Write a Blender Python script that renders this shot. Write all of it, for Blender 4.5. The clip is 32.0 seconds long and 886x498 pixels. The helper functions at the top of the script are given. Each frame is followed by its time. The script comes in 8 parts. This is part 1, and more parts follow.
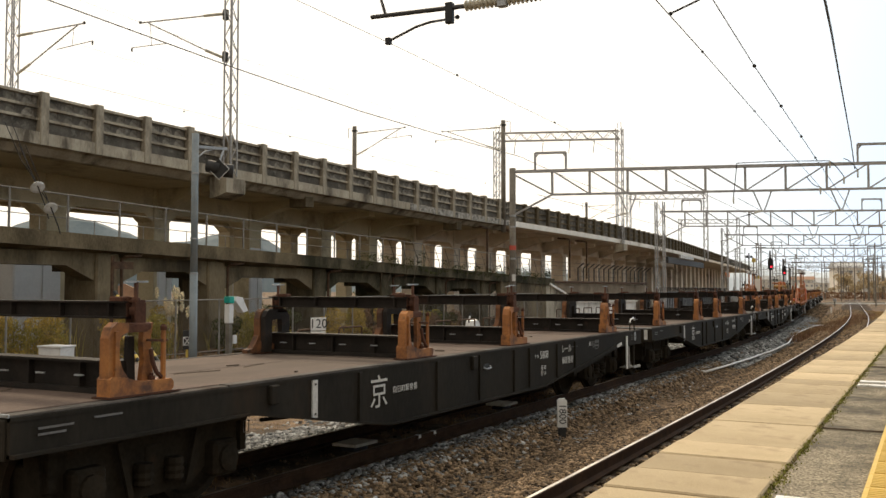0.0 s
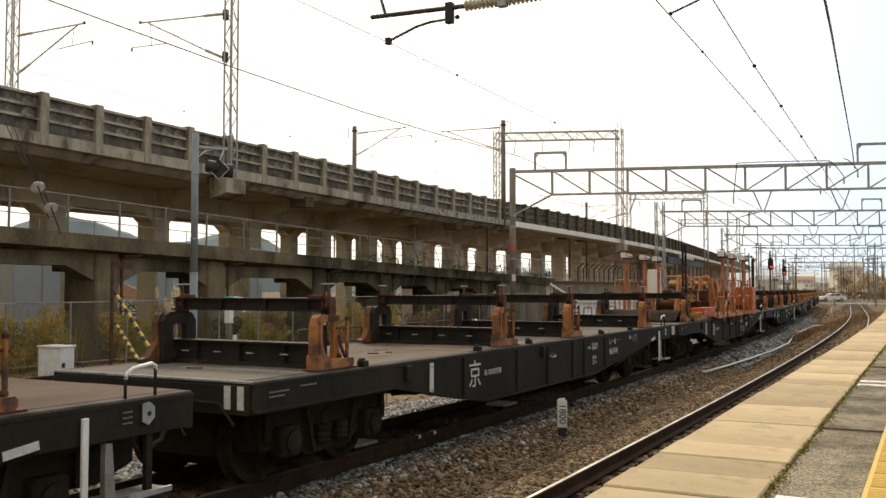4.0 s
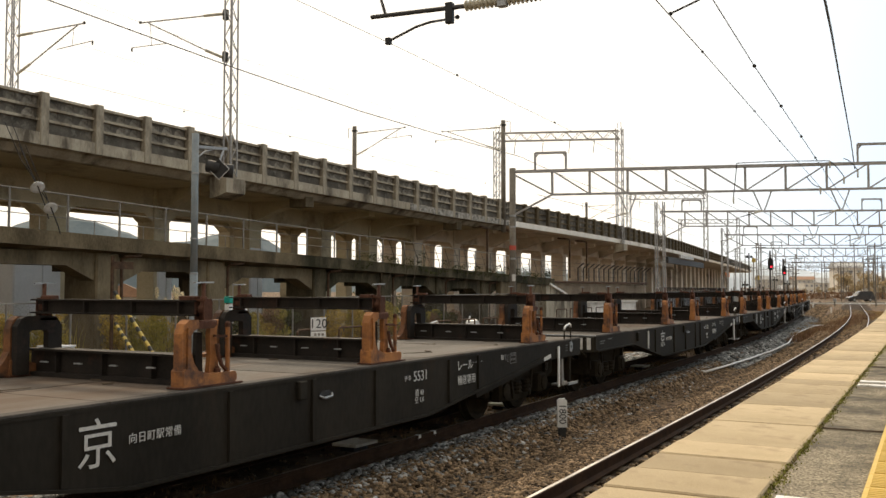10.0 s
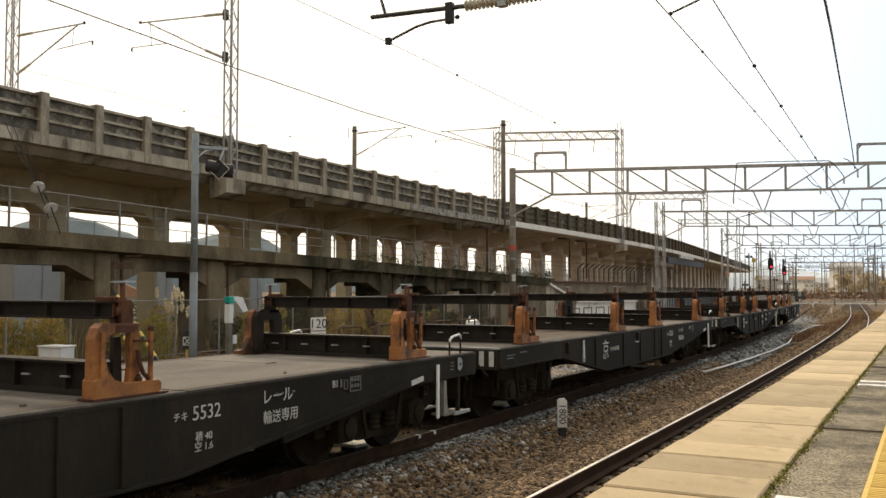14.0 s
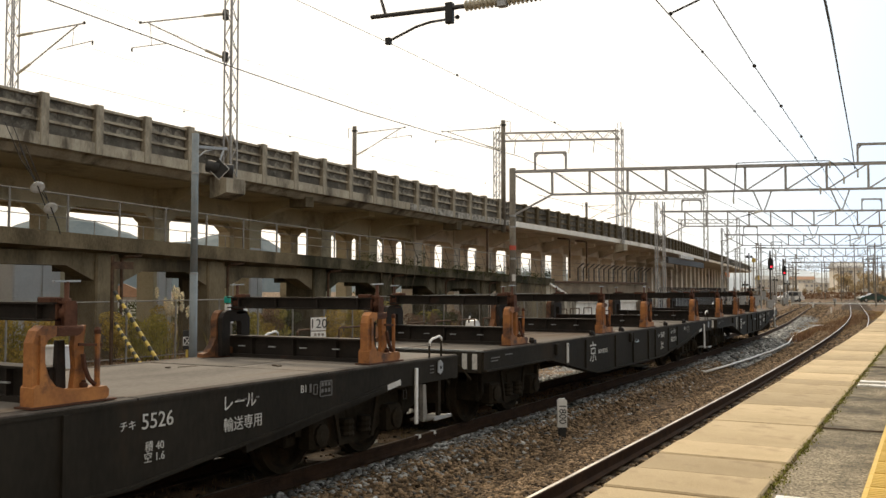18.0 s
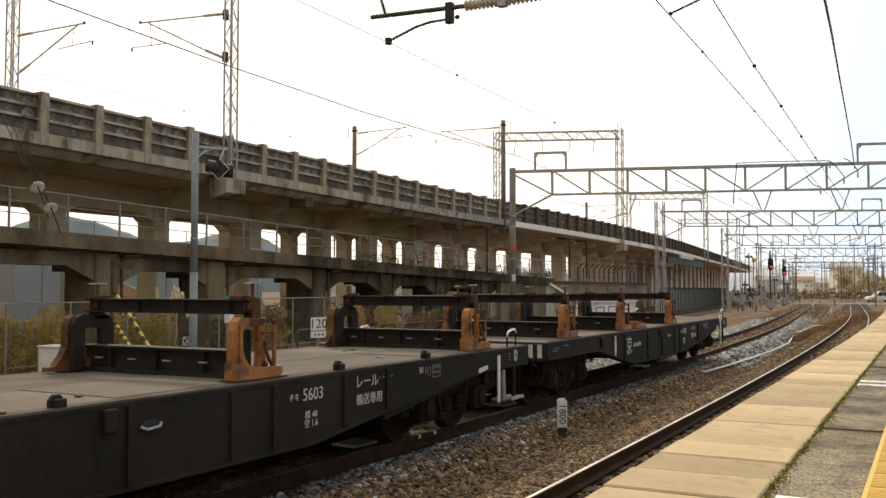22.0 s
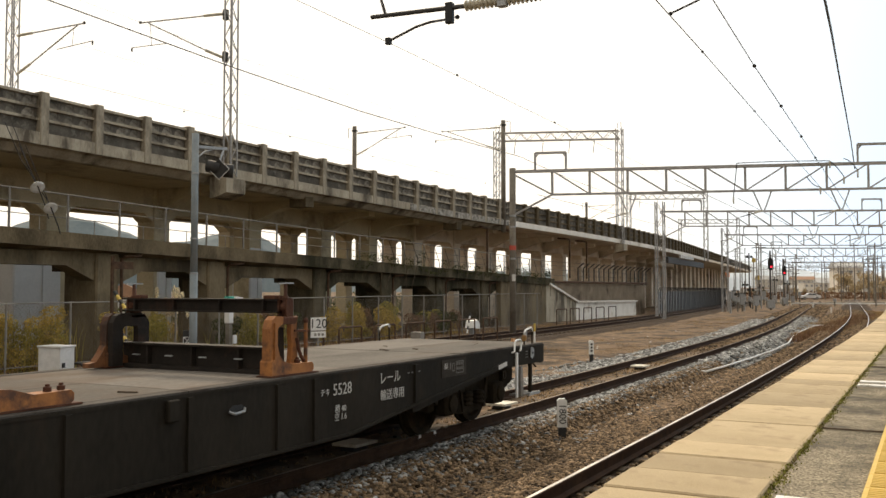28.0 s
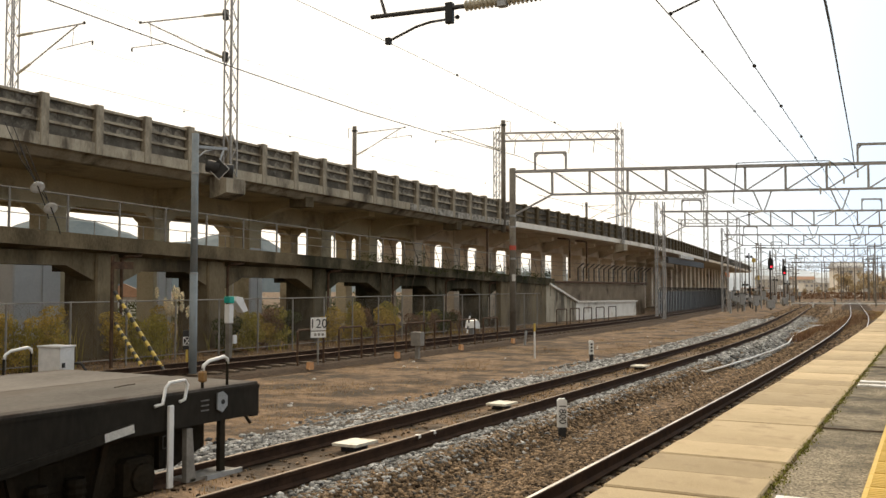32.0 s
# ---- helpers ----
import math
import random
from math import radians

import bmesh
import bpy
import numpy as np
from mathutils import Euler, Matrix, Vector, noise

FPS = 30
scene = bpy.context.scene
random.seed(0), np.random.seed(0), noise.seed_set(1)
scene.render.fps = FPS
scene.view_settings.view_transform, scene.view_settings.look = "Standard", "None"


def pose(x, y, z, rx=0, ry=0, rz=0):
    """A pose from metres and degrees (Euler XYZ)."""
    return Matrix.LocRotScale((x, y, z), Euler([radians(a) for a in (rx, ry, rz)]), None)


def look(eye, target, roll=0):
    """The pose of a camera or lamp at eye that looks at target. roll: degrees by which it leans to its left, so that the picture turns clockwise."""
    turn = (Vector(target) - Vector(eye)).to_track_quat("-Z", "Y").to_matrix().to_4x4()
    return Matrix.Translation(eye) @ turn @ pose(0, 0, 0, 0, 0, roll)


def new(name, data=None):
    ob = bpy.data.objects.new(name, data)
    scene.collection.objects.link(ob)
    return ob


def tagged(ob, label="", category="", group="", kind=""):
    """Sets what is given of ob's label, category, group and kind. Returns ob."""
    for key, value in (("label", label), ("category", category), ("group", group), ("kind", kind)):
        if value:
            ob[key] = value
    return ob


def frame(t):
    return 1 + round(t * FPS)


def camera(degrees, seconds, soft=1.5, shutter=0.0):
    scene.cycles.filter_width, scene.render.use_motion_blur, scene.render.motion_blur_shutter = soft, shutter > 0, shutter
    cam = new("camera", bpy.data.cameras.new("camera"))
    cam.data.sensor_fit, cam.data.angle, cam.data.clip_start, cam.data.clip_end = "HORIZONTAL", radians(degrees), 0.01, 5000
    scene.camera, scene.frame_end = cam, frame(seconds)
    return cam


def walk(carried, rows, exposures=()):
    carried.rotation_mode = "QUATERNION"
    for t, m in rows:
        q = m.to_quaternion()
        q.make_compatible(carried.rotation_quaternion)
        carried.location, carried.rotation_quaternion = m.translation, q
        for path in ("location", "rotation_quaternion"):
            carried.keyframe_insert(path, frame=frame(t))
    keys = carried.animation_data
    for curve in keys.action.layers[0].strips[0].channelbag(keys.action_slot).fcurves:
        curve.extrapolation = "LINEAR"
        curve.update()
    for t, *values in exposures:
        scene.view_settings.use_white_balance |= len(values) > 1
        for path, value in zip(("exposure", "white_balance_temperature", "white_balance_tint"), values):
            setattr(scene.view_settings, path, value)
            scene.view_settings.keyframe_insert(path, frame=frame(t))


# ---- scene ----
cam = camera(52.2, 32.0, soft=1.48)
EYE = (6.453, 0.0, 1.878)
AIM = (6.453 - math.sin(radians(28.361)), math.cos(radians(28.361)), 1.878 + math.tan(radians(2.571)))
walk(cam, [(0.0, look(EYE, AIM)), (32.0, look(EYE, AIM))])

# ---- light ----
SUN_EL, SUN_AZ = 37.0, 323.0
scene.view_settings.exposure = 0.05


def build_light():
    w = bpy.data.worlds.new("sky")
    scene.world = w
    w.use_nodes = True
    nt = w.node_tree
    bg = nt.nodes["Background"]
    sky = nt.nodes.new("ShaderNodeTexSky")
    sky.sky_type = "NISHITA"
    sky.sun_disc = False
    sky.sun_elevation, sky.sun_rotation = radians(SUN_EL), radians(SUN_AZ)
    sky.air_density, sky.dust_density = 1.0, 3.0
    tc = nt.nodes.new("ShaderNodeTexCoord")
    mp = nt.nodes.new("ShaderNodeMapping")
    mp.inputs["Scale"].default_value = (1.0, 1.0, 2.6)
    cloud = nt.nodes.new("ShaderNodeTexNoise")
    cloud.inputs["Scale"].default_value = 1.6
    cloud.inputs["Detail"].default_value = 5.0
    ramp = nt.nodes.new("ShaderNodeValToRGB")
    ramp.color_ramp.elements[0].position = 0.28
    ramp.color_ramp.elements[0].color = (0.82, 0.82, 0.82, 1)
    ramp.color_ramp.elements[1].position = 0.62
    ramp.color_ramp.elements[1].color = (1, 1, 1, 1)
    mix = nt.nodes.new("ShaderNodeMix")
    mix.data_type = "RGBA"
    nt.links.new(tc.outputs["Generated"], mp.inputs["Vector"])
    nt.links.new(mp.outputs["Vector"], cloud.inputs["Vector"])
    nt.links.new(cloud.outputs["Fac"], ramp.inputs["Fac"])
    sep = nt.nodes.new("ShaderNodeVectorMath")
    sep.operation = "DOT_PRODUCT"
    sep.inputs[1].default_value = (0.62, 0.78, 0.0)
    nt.links.new(tc.outputs["Generated"], sep.inputs[0])
    thin = nt.nodes.new("ShaderNodeMapRange")
    thin.interpolation_type = "SMOOTHSTEP"
    thin.inputs["From Min"].default_value, thin.inputs["From Max"].default_value = 0.5, 0.84
    thin.inputs["To Min"].default_value, thin.inputs["To Max"].default_value = 1.0, 0.0
    nt.links.new(sep.outputs["Value"], thin.inputs["Value"])
    veil = nt.nodes.new("ShaderNodeMix")
    veil.data_type = "RGBA"
    nt.links.new(thin.outputs["Result"], veil.inputs["Factor"])
    veil.inputs["A"].default_value = (7.2, 8.9, 10.6, 1)
    veil.inputs["B"].default_value = (11.7, 10.8, 9.5, 1)
    toward = nt.nodes.new("ShaderNodeVectorMath")
    toward.operation = "DOT_PRODUCT"
    toward.inputs[1].default_value = (math.sin(radians(SUN_AZ + 2)), math.cos(radians(SUN_AZ + 2)), 0.35)
    nt.links.new(tc.outputs["Generated"], toward.inputs[0])
    side = nt.nodes.new("ShaderNodeMapRange")
    side.interpolation_type = "SMOOTHSTEP"
    side.inputs["From Min"].default_value, side.inputs["From Max"].default_value = -0.9, 0.6
    side.inputs["To Min"].default_value, side.inputs["To Max"].default_value = 0.6, 1.12
    nt.links.new(toward.outputs["Value"], side.inputs["Value"])
    dim = nt.nodes.new("ShaderNodeVectorMath")
    dim.operation = "SCALE"
    nt.links.new(veil.outputs["Result"], dim.inputs[0])
    nt.links.new(side.outputs["Result"], dim.inputs["Scale"])
    nt.links.new(dim.outputs["Vector"], mix.inputs["B"])
    nt.links.new(ramp.outputs["Color"], mix.inputs["Factor"])
    nt.links.new(sky.outputs["Color"], mix.inputs["A"])
    nt.links.new(mix.outputs["Result"], bg.inputs["Color"])
    bg.inputs["Strength"].default_value = 0.1
    sun = bpy.data.lights.new("sun", "SUN")
    sun.energy, sun.angle, sun.color = 2.4, radians(11), (1.0, 0.82, 0.60)
    ob = new("sun", sun)
    az, el = radians(SUN_AZ), radians(SUN_EL)
    d = Vector((math.sin(az) * math.cos(el), math.cos(az) * math.cos(el), math.sin(el)))
    ob.matrix_world = look(d * 100, (0, 0, 0))


build_light()

# ---- materials ----


def mat(name, dark, light, rough=0.8, scale=4.0, grain=40.0, bump=0.3, metal=0.0, stain=None, stain_scale=0.7, stain_amount=0.5,
        stretch=(1, 1, 1), vary=0.0, dist=0.01, spec=0.4, coat=0.0):
    """Two colours mixed by a coarse and a fine noise, an optional stain, relief from the fine noise."""
    m = bpy.data.materials.new(name)
    m.use_nodes = True
    nt = m.node_tree
    b = nt.nodes["Principled BSDF"]
    tc = nt.nodes.new("ShaderNodeTexCoord")
    mp = nt.nodes.new("ShaderNodeMapping")
    mp.inputs["Scale"].default_value = stretch
    nt.links.new(tc.outputs["Object"], mp.inputs["Vector"])
    n1 = nt.nodes.new("ShaderNodeTexNoise")
    n1.inputs["Scale"].default_value, n1.inputs["Detail"].default_value = scale, 6
    n2 = nt.nodes.new("ShaderNodeTexNoise")
    n2.inputs["Scale"].default_value, n2.inputs["Detail"].default_value = grain, 3
    for n in (n1, n2):
        nt.links.new(mp.outputs["Vector"], n.inputs["Vector"])
    add = nt.nodes.new("ShaderNodeMath")
    add.operation = "MULTIPLY_ADD"
    nt.links.new(n2.outputs["Fac"], add.inputs[0])
    add.inputs[1].default_value = 0.45
    nt.links.new(n1.outputs["Fac"], add.inputs[2])
    ramp = nt.nodes.new("ShaderNodeValToRGB")
    ramp.color_ramp.elements[0].position, ramp.color_ramp.elements[1].position = 0.5, 0.95
    ramp.color_ramp.elements[0].color = (*dark, 1)
    ramp.color_ramp.elements[1].color = (*light, 1)
    nt.links.new(add.outputs[0], ramp.inputs["Fac"])
    col = ramp.outputs["Color"]
    if stain:
        n3 = nt.nodes.new("ShaderNodeTexNoise")
        n3.inputs["Scale"].default_value, n3.inputs["Detail"].default_value = stain_scale, 8
        n3.inputs["Roughness"].default_value = 0.65
        nt.links.new(mp.outputs["Vector"], n3.inputs["Vector"])
        r3 = nt.nodes.new("ShaderNodeValToRGB")
        lo = 0.62 - 0.25 * stain_amount
        r3.color_ramp.elements[0].position, r3.color_ramp.elements[1].position = lo, lo + 0.14
        nt.links.new(n3.outputs["Fac"], r3.inputs["Fac"])
        mx = nt.nodes.new("ShaderNodeMix")
        mx.data_type = "RGBA"
        nt.links.new(r3.outputs["Color"], mx.inputs["Factor"])
        nt.links.new(col, mx.inputs["A"])
        mx.inputs["B"].default_value = (*stain, 1)
        col = mx.outputs["Result"]
    if vary:
        oi = nt.nodes.new("ShaderNodeObjectInfo")
        geo = nt.nodes.new("ShaderNodeNewGeometry")
        ad = nt.nodes.new("ShaderNodeMath")
        ad.operation = "ADD"
        nt.links.new(oi.outputs["Random"], ad.inputs[0])
        nt.links.new(geo.outputs["Random Per Island"], ad.inputs[1])
        fr = nt.nodes.new("ShaderNodeMath")
        fr.operation = "FRACT"
        nt.links.new(ad.outputs[0], fr.inputs[0])
        mr = nt.nodes.new("ShaderNodeMapRange")
        mr.inputs["To Min"].default_value, mr.inputs["To Max"].default_value = 1 - vary, 1 + vary
        nt.links.new(fr.outputs[0], mr.inputs["Value"])
        hsv = nt.nodes.new("ShaderNodeHueSaturation")
        nt.links.new(mr.outputs["Result"], hsv.inputs["Value"])
        nt.links.new(col, hsv.inputs["Color"])
        col = hsv.outputs["Color"]
    nt.links.new(col, b.inputs["Base Color"])
    rr = nt.nodes.new("ShaderNodeMapRange")
    rr.inputs["To Min"].default_value, rr.inputs["To Max"].default_value = max(0.05, rough - 0.12), min(1, rough + 0.12)
    nt.links.new(n1.outputs["Fac"], rr.inputs["Value"])
    nt.links.new(rr.outputs["Result"], b.inputs["Roughness"])
    b.inputs["Metallic"].default_value = metal
    b.inputs["Specular IOR Level"].default_value = spec if rough < 0.82 else min(spec, 0.14)
    b.inputs["Coat Weight"].default_value = coat
    if bump:
        bp = nt.nodes.new("ShaderNodeBump")
        bp.inputs["Strength"].default_value, bp.inputs["Distance"].default_value = bump, dist
        nt.links.new(add.outputs[0], bp.inputs["Height"])
        nt.links.new(bp.outputs["Normal"], b.inputs["Normal"])
    return m


def glow(name, colour, strength):
    m = bpy.data.materials.new(name)
    m.use_nodes = True
    b = m.node_tree.nodes["Principled BSDF"]
    b.inputs["Base Color"].default_value = (*colour, 1)
    b.inputs["Emission Color"].default_value = (*colour, 1)
    b.inputs["Emission Strength"].default_value = strength
    return m


CONCRETE = mat("aged_concrete", (0.27, 0.235, 0.176), (0.50, 0.45, 0.35), 0.9, 1.2, 18, 0.5, stain=(0.11, 0.093, 0.07), stain_scale=0.9, stain_amount=0.5, stretch=(1, 1, 0.35))
CONCRETE_PANEL = mat("mottled_panel_concrete", (0.06, 0.055, 0.045), (0.16, 0.145, 0.12), 0.9, 2.0, 20, 0.4, stain=(0.27, 0.25, 0.215), stain_scale=1.6, stain_amount=0.3)
# Ramp pair: streaks and soot, plus blocked sky light darkened into both colours.
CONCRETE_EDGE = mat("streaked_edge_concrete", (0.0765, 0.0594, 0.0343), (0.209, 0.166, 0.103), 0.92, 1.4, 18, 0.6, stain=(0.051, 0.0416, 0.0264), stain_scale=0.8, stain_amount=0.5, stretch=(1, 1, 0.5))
CONCRETE_DARK = mat("sooty_darkened_concrete", (0.0931, 0.073, 0.0433), (0.227, 0.183, 0.115), 0.92, 1.0, 15, 0.5, stain=(0.0477, 0.0383, 0.0247), stain_scale=0.45, stain_amount=0.55, stretch=(1, 1, 0.4))
CONCRETE_PALE = mat("pale_concrete", (0.68, 0.65, 0.58), (0.84, 0.81, 0.75), 0.85, 1.0, 20, 0.3, stain=(0.40, 0.345, 0.27), stain_scale=0.5, stain_amount=0.3)
# Paled and warmed so the colour carries light bounced up under the deck.
CONCRETE_WARM = mat("bounce_warm_concrete", (0.62, 0.53, 0.41), (0.80, 0.72, 0.59), 0.9, 1.0, 15, 0.4, stain=(0.34, 0.27, 0.19), stain_scale=0.5, stain_amount=0.35)
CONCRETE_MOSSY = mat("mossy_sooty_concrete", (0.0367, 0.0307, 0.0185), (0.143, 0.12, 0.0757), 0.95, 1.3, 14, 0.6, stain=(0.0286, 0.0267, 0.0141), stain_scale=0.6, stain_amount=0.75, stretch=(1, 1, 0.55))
CONCRETE_SPALLED = mat("spalled_patch_concrete", (0.15, 0.14, 0.12), (0.52, 0.49, 0.43), 0.95, 4.5, 22, 0.9, stain=(0.08, 0.072, 0.058), stain_scale=2.2, stain_amount=0.55, dist=0.03)
CONCRETE_BROWN = mat("brown_rendered_wall", (0.15, 0.115, 0.08), (0.28, 0.225, 0.16), 0.9, 0.8, 15, 0.4, stain=(0.09, 0.068, 0.046), stain_scale=0.5, stain_amount=0.4)
# The stains are its own; the warm paleness is ground bounce in the colour.
SOFFIT = mat("bounce_lit_stained_soffit", (0.439, 0.381, 0.251), (0.643, 0.574, 0.405), 0.9, 0.7, 12, 0.4, stain=(0.224, 0.183, 0.119), stain_scale=0.35, stain_amount=0.42)
GROUND_DIRT = mat("dry_dirt", (0.07, 0.046, 0.028), (0.30, 0.205, 0.125), 0.95, 3.0, 24, 0.9, stain=(0.055, 0.042, 0.029), stain_scale=0.8, stain_amount=0.66, dist=0.05)
BALLAST_BROWN = mat("brown_ballast", (0.016, 0.0105, 0.006), (0.27, 0.188, 0.112), 0.85, 14, 60, 0.4, vary=0.85, dist=0.02)
BALLAST_BED = mat("ballast_bed", (0.022, 0.014, 0.008), (0.075, 0.048, 0.028), 0.95, 8, 45, 1.0, dist=0.04)
BALLAST_GREY = mat("grey_ballast", (0.04, 0.041, 0.039), (0.38, 0.385, 0.37), 0.8, 3, 30, 0.4, vary=0.85, dist=0.02)
RAIL_RUST = mat("rusty_rail_side", (0.025, 0.015, 0.010), (0.06, 0.035, 0.022), 0.85, 6, 50, 0.3, spec=0.1)
RAIL_TOP = mat("worn_rail_head", (0.42, 0.385, 0.35), (0.66, 0.62, 0.57), 0.38, 2, 60, 0.1, metal=0.9)
RAIL_WORN = mat("worn_brown_head", (0.13, 0.098, 0.07), (0.27, 0.215, 0.165), 0.62, 3, 50, 0.2, metal=0.45, spec=0.2)
RAIL_DULL = mat("dull_rusty_head", (0.10, 0.062, 0.04), (0.20, 0.135, 0.09), 0.7, 3, 50, 0.2, metal=0.3, spec=0.2)
SLEEPER = mat("weathered_sleeper", (0.06, 0.045, 0.032), (0.16, 0.125, 0.09), 0.9, 4, 30, 0.5, stretch=(0.3, 1, 1))
COPING = mat("worn_coping_stone", (0.34, 0.262, 0.152), (0.67, 0.54, 0.345), 0.88, 1.1, 160, 0.6, stain=(0.37, 0.285, 0.175), stain_scale=4.6, stain_amount=0.45, vary=0.2, stretch=(1.0, 1.0, 1))
ASPHALT = mat("platform_asphalt", (0.016, 0.0135, 0.0095), (0.50, 0.425, 0.295), 0.92, 85.0, 260, 0.9, stain=(0.085, 0.073, 0.052), stain_scale=1.3, stain_amount=0.55, dist=0.003)
YELLOW_TACTILE = mat("yellow_tactile", (0.55, 0.37, 0.08), (0.75, 0.54, 0.16), 0.75, 3, 40, 0.3, stain=(0.38, 0.29, 0.12), stain_scale=2, stain_amount=0.4)
WHITE_PAINT = mat("worn_white_paint", (0.6, 0.59, 0.55), (0.85, 0.84, 0.8), 0.7, 6, 60, 0.2, stain=(0.4, 0.38, 0.33), stain_scale=4, stain_amount=0.3)
WHITE_METAL = mat("white_enamel", (0.62, 0.62, 0.6), (0.8, 0.8, 0.78), 0.5, 4, 40, 0.1, stain=(0.45, 0.42, 0.36), stain_scale=2, stain_amount=0.25)
GALV = mat("galvanised_steel", (0.25, 0.26, 0.26), (0.42, 0.43, 0.43), 0.55, 5, 40, 0.1, metal=0.5)
POLE_BLUEGREY = mat("blue_grey_paint", (0.17, 0.20, 0.215), (0.25, 0.285, 0.30), 0.65, 3, 30, 0.1, stain=(0.14, 0.125, 0.10), stain_scale=1.5, stain_amount=0.25)
DARK_STEEL = mat("dark_steel", (0.03, 0.03, 0.03), (0.075, 0.07, 0.065), 0.7, 4, 30, 0.2)
MAST_STEEL = mat("grey_mast_steel", (0.27, 0.265, 0.255), (0.42, 0.41, 0.395), 0.65, 3, 30, 0.1)
POLE_CONCRETE = mat("pole_concrete", (0.12, 0.105, 0.085), (0.23, 0.21, 0.175), 0.9, 2, 20, 0.3)
RUSTY_FENCE = mat("rusty_pipe", (0.05, 0.03, 0.02), (0.13, 0.08, 0.05), 0.85, 6, 40, 0.3)
FENCE_GREY = mat("fence_grey", (0.16, 0.15, 0.13), (0.28, 0.26, 0.23), 0.75, 5, 40, 0.2)
STRIPE_YELLOW = mat("hazard_yellow", (0.42, 0.29, 0.05), (0.62, 0.45, 0.1), 0.7, 5, 40, 0.1, stain=(0.2, 0.15, 0.07), stain_scale=6, stain_amount=0.3)
BLACK = mat("black_rubber", (0.012, 0.012, 0.012), (0.035, 0.034, 0.032), 0.7, 5, 40, 0.1)

PANEL_BLOCK = mat("pale_panel_block", (0.14, 0.125, 0.10), (0.36, 0.335, 0.28), 0.9, 3.6, 20, 0.4, stain=(0.10, 0.088, 0.07), stain_scale=3.2, stain_amount=0.6, vary=0.25)


def leaf_mat(name, dark, light, glow_through=0.45):
    """Leaves: a soft surface that lets part of the light through."""
    m = mat(name, dark, light, 0.85, 2, 20, 0.0, vary=0.4)
    nt = m.node_tree
    b = nt.nodes["Principled BSDF"]
    out = nt.nodes["Material Output"]
    tr = nt.nodes.new("ShaderNodeBsdfTranslucent")
    mx = nt.nodes.new("ShaderNodeMixShader")
    mx.inputs["Fac"].default_value = glow_through
    nt.links.new(b.inputs["Base Color"].links[0].from_socket, tr.inputs["Color"])
    nt.links.new(b.outputs["BSDF"], mx.inputs[1])
    nt.links.new(tr.outputs["BSDF"], mx.inputs[2])
    nt.links.new(mx.outputs["Shader"], out.inputs["Surface"])
    return m


# ---- mesh building ----


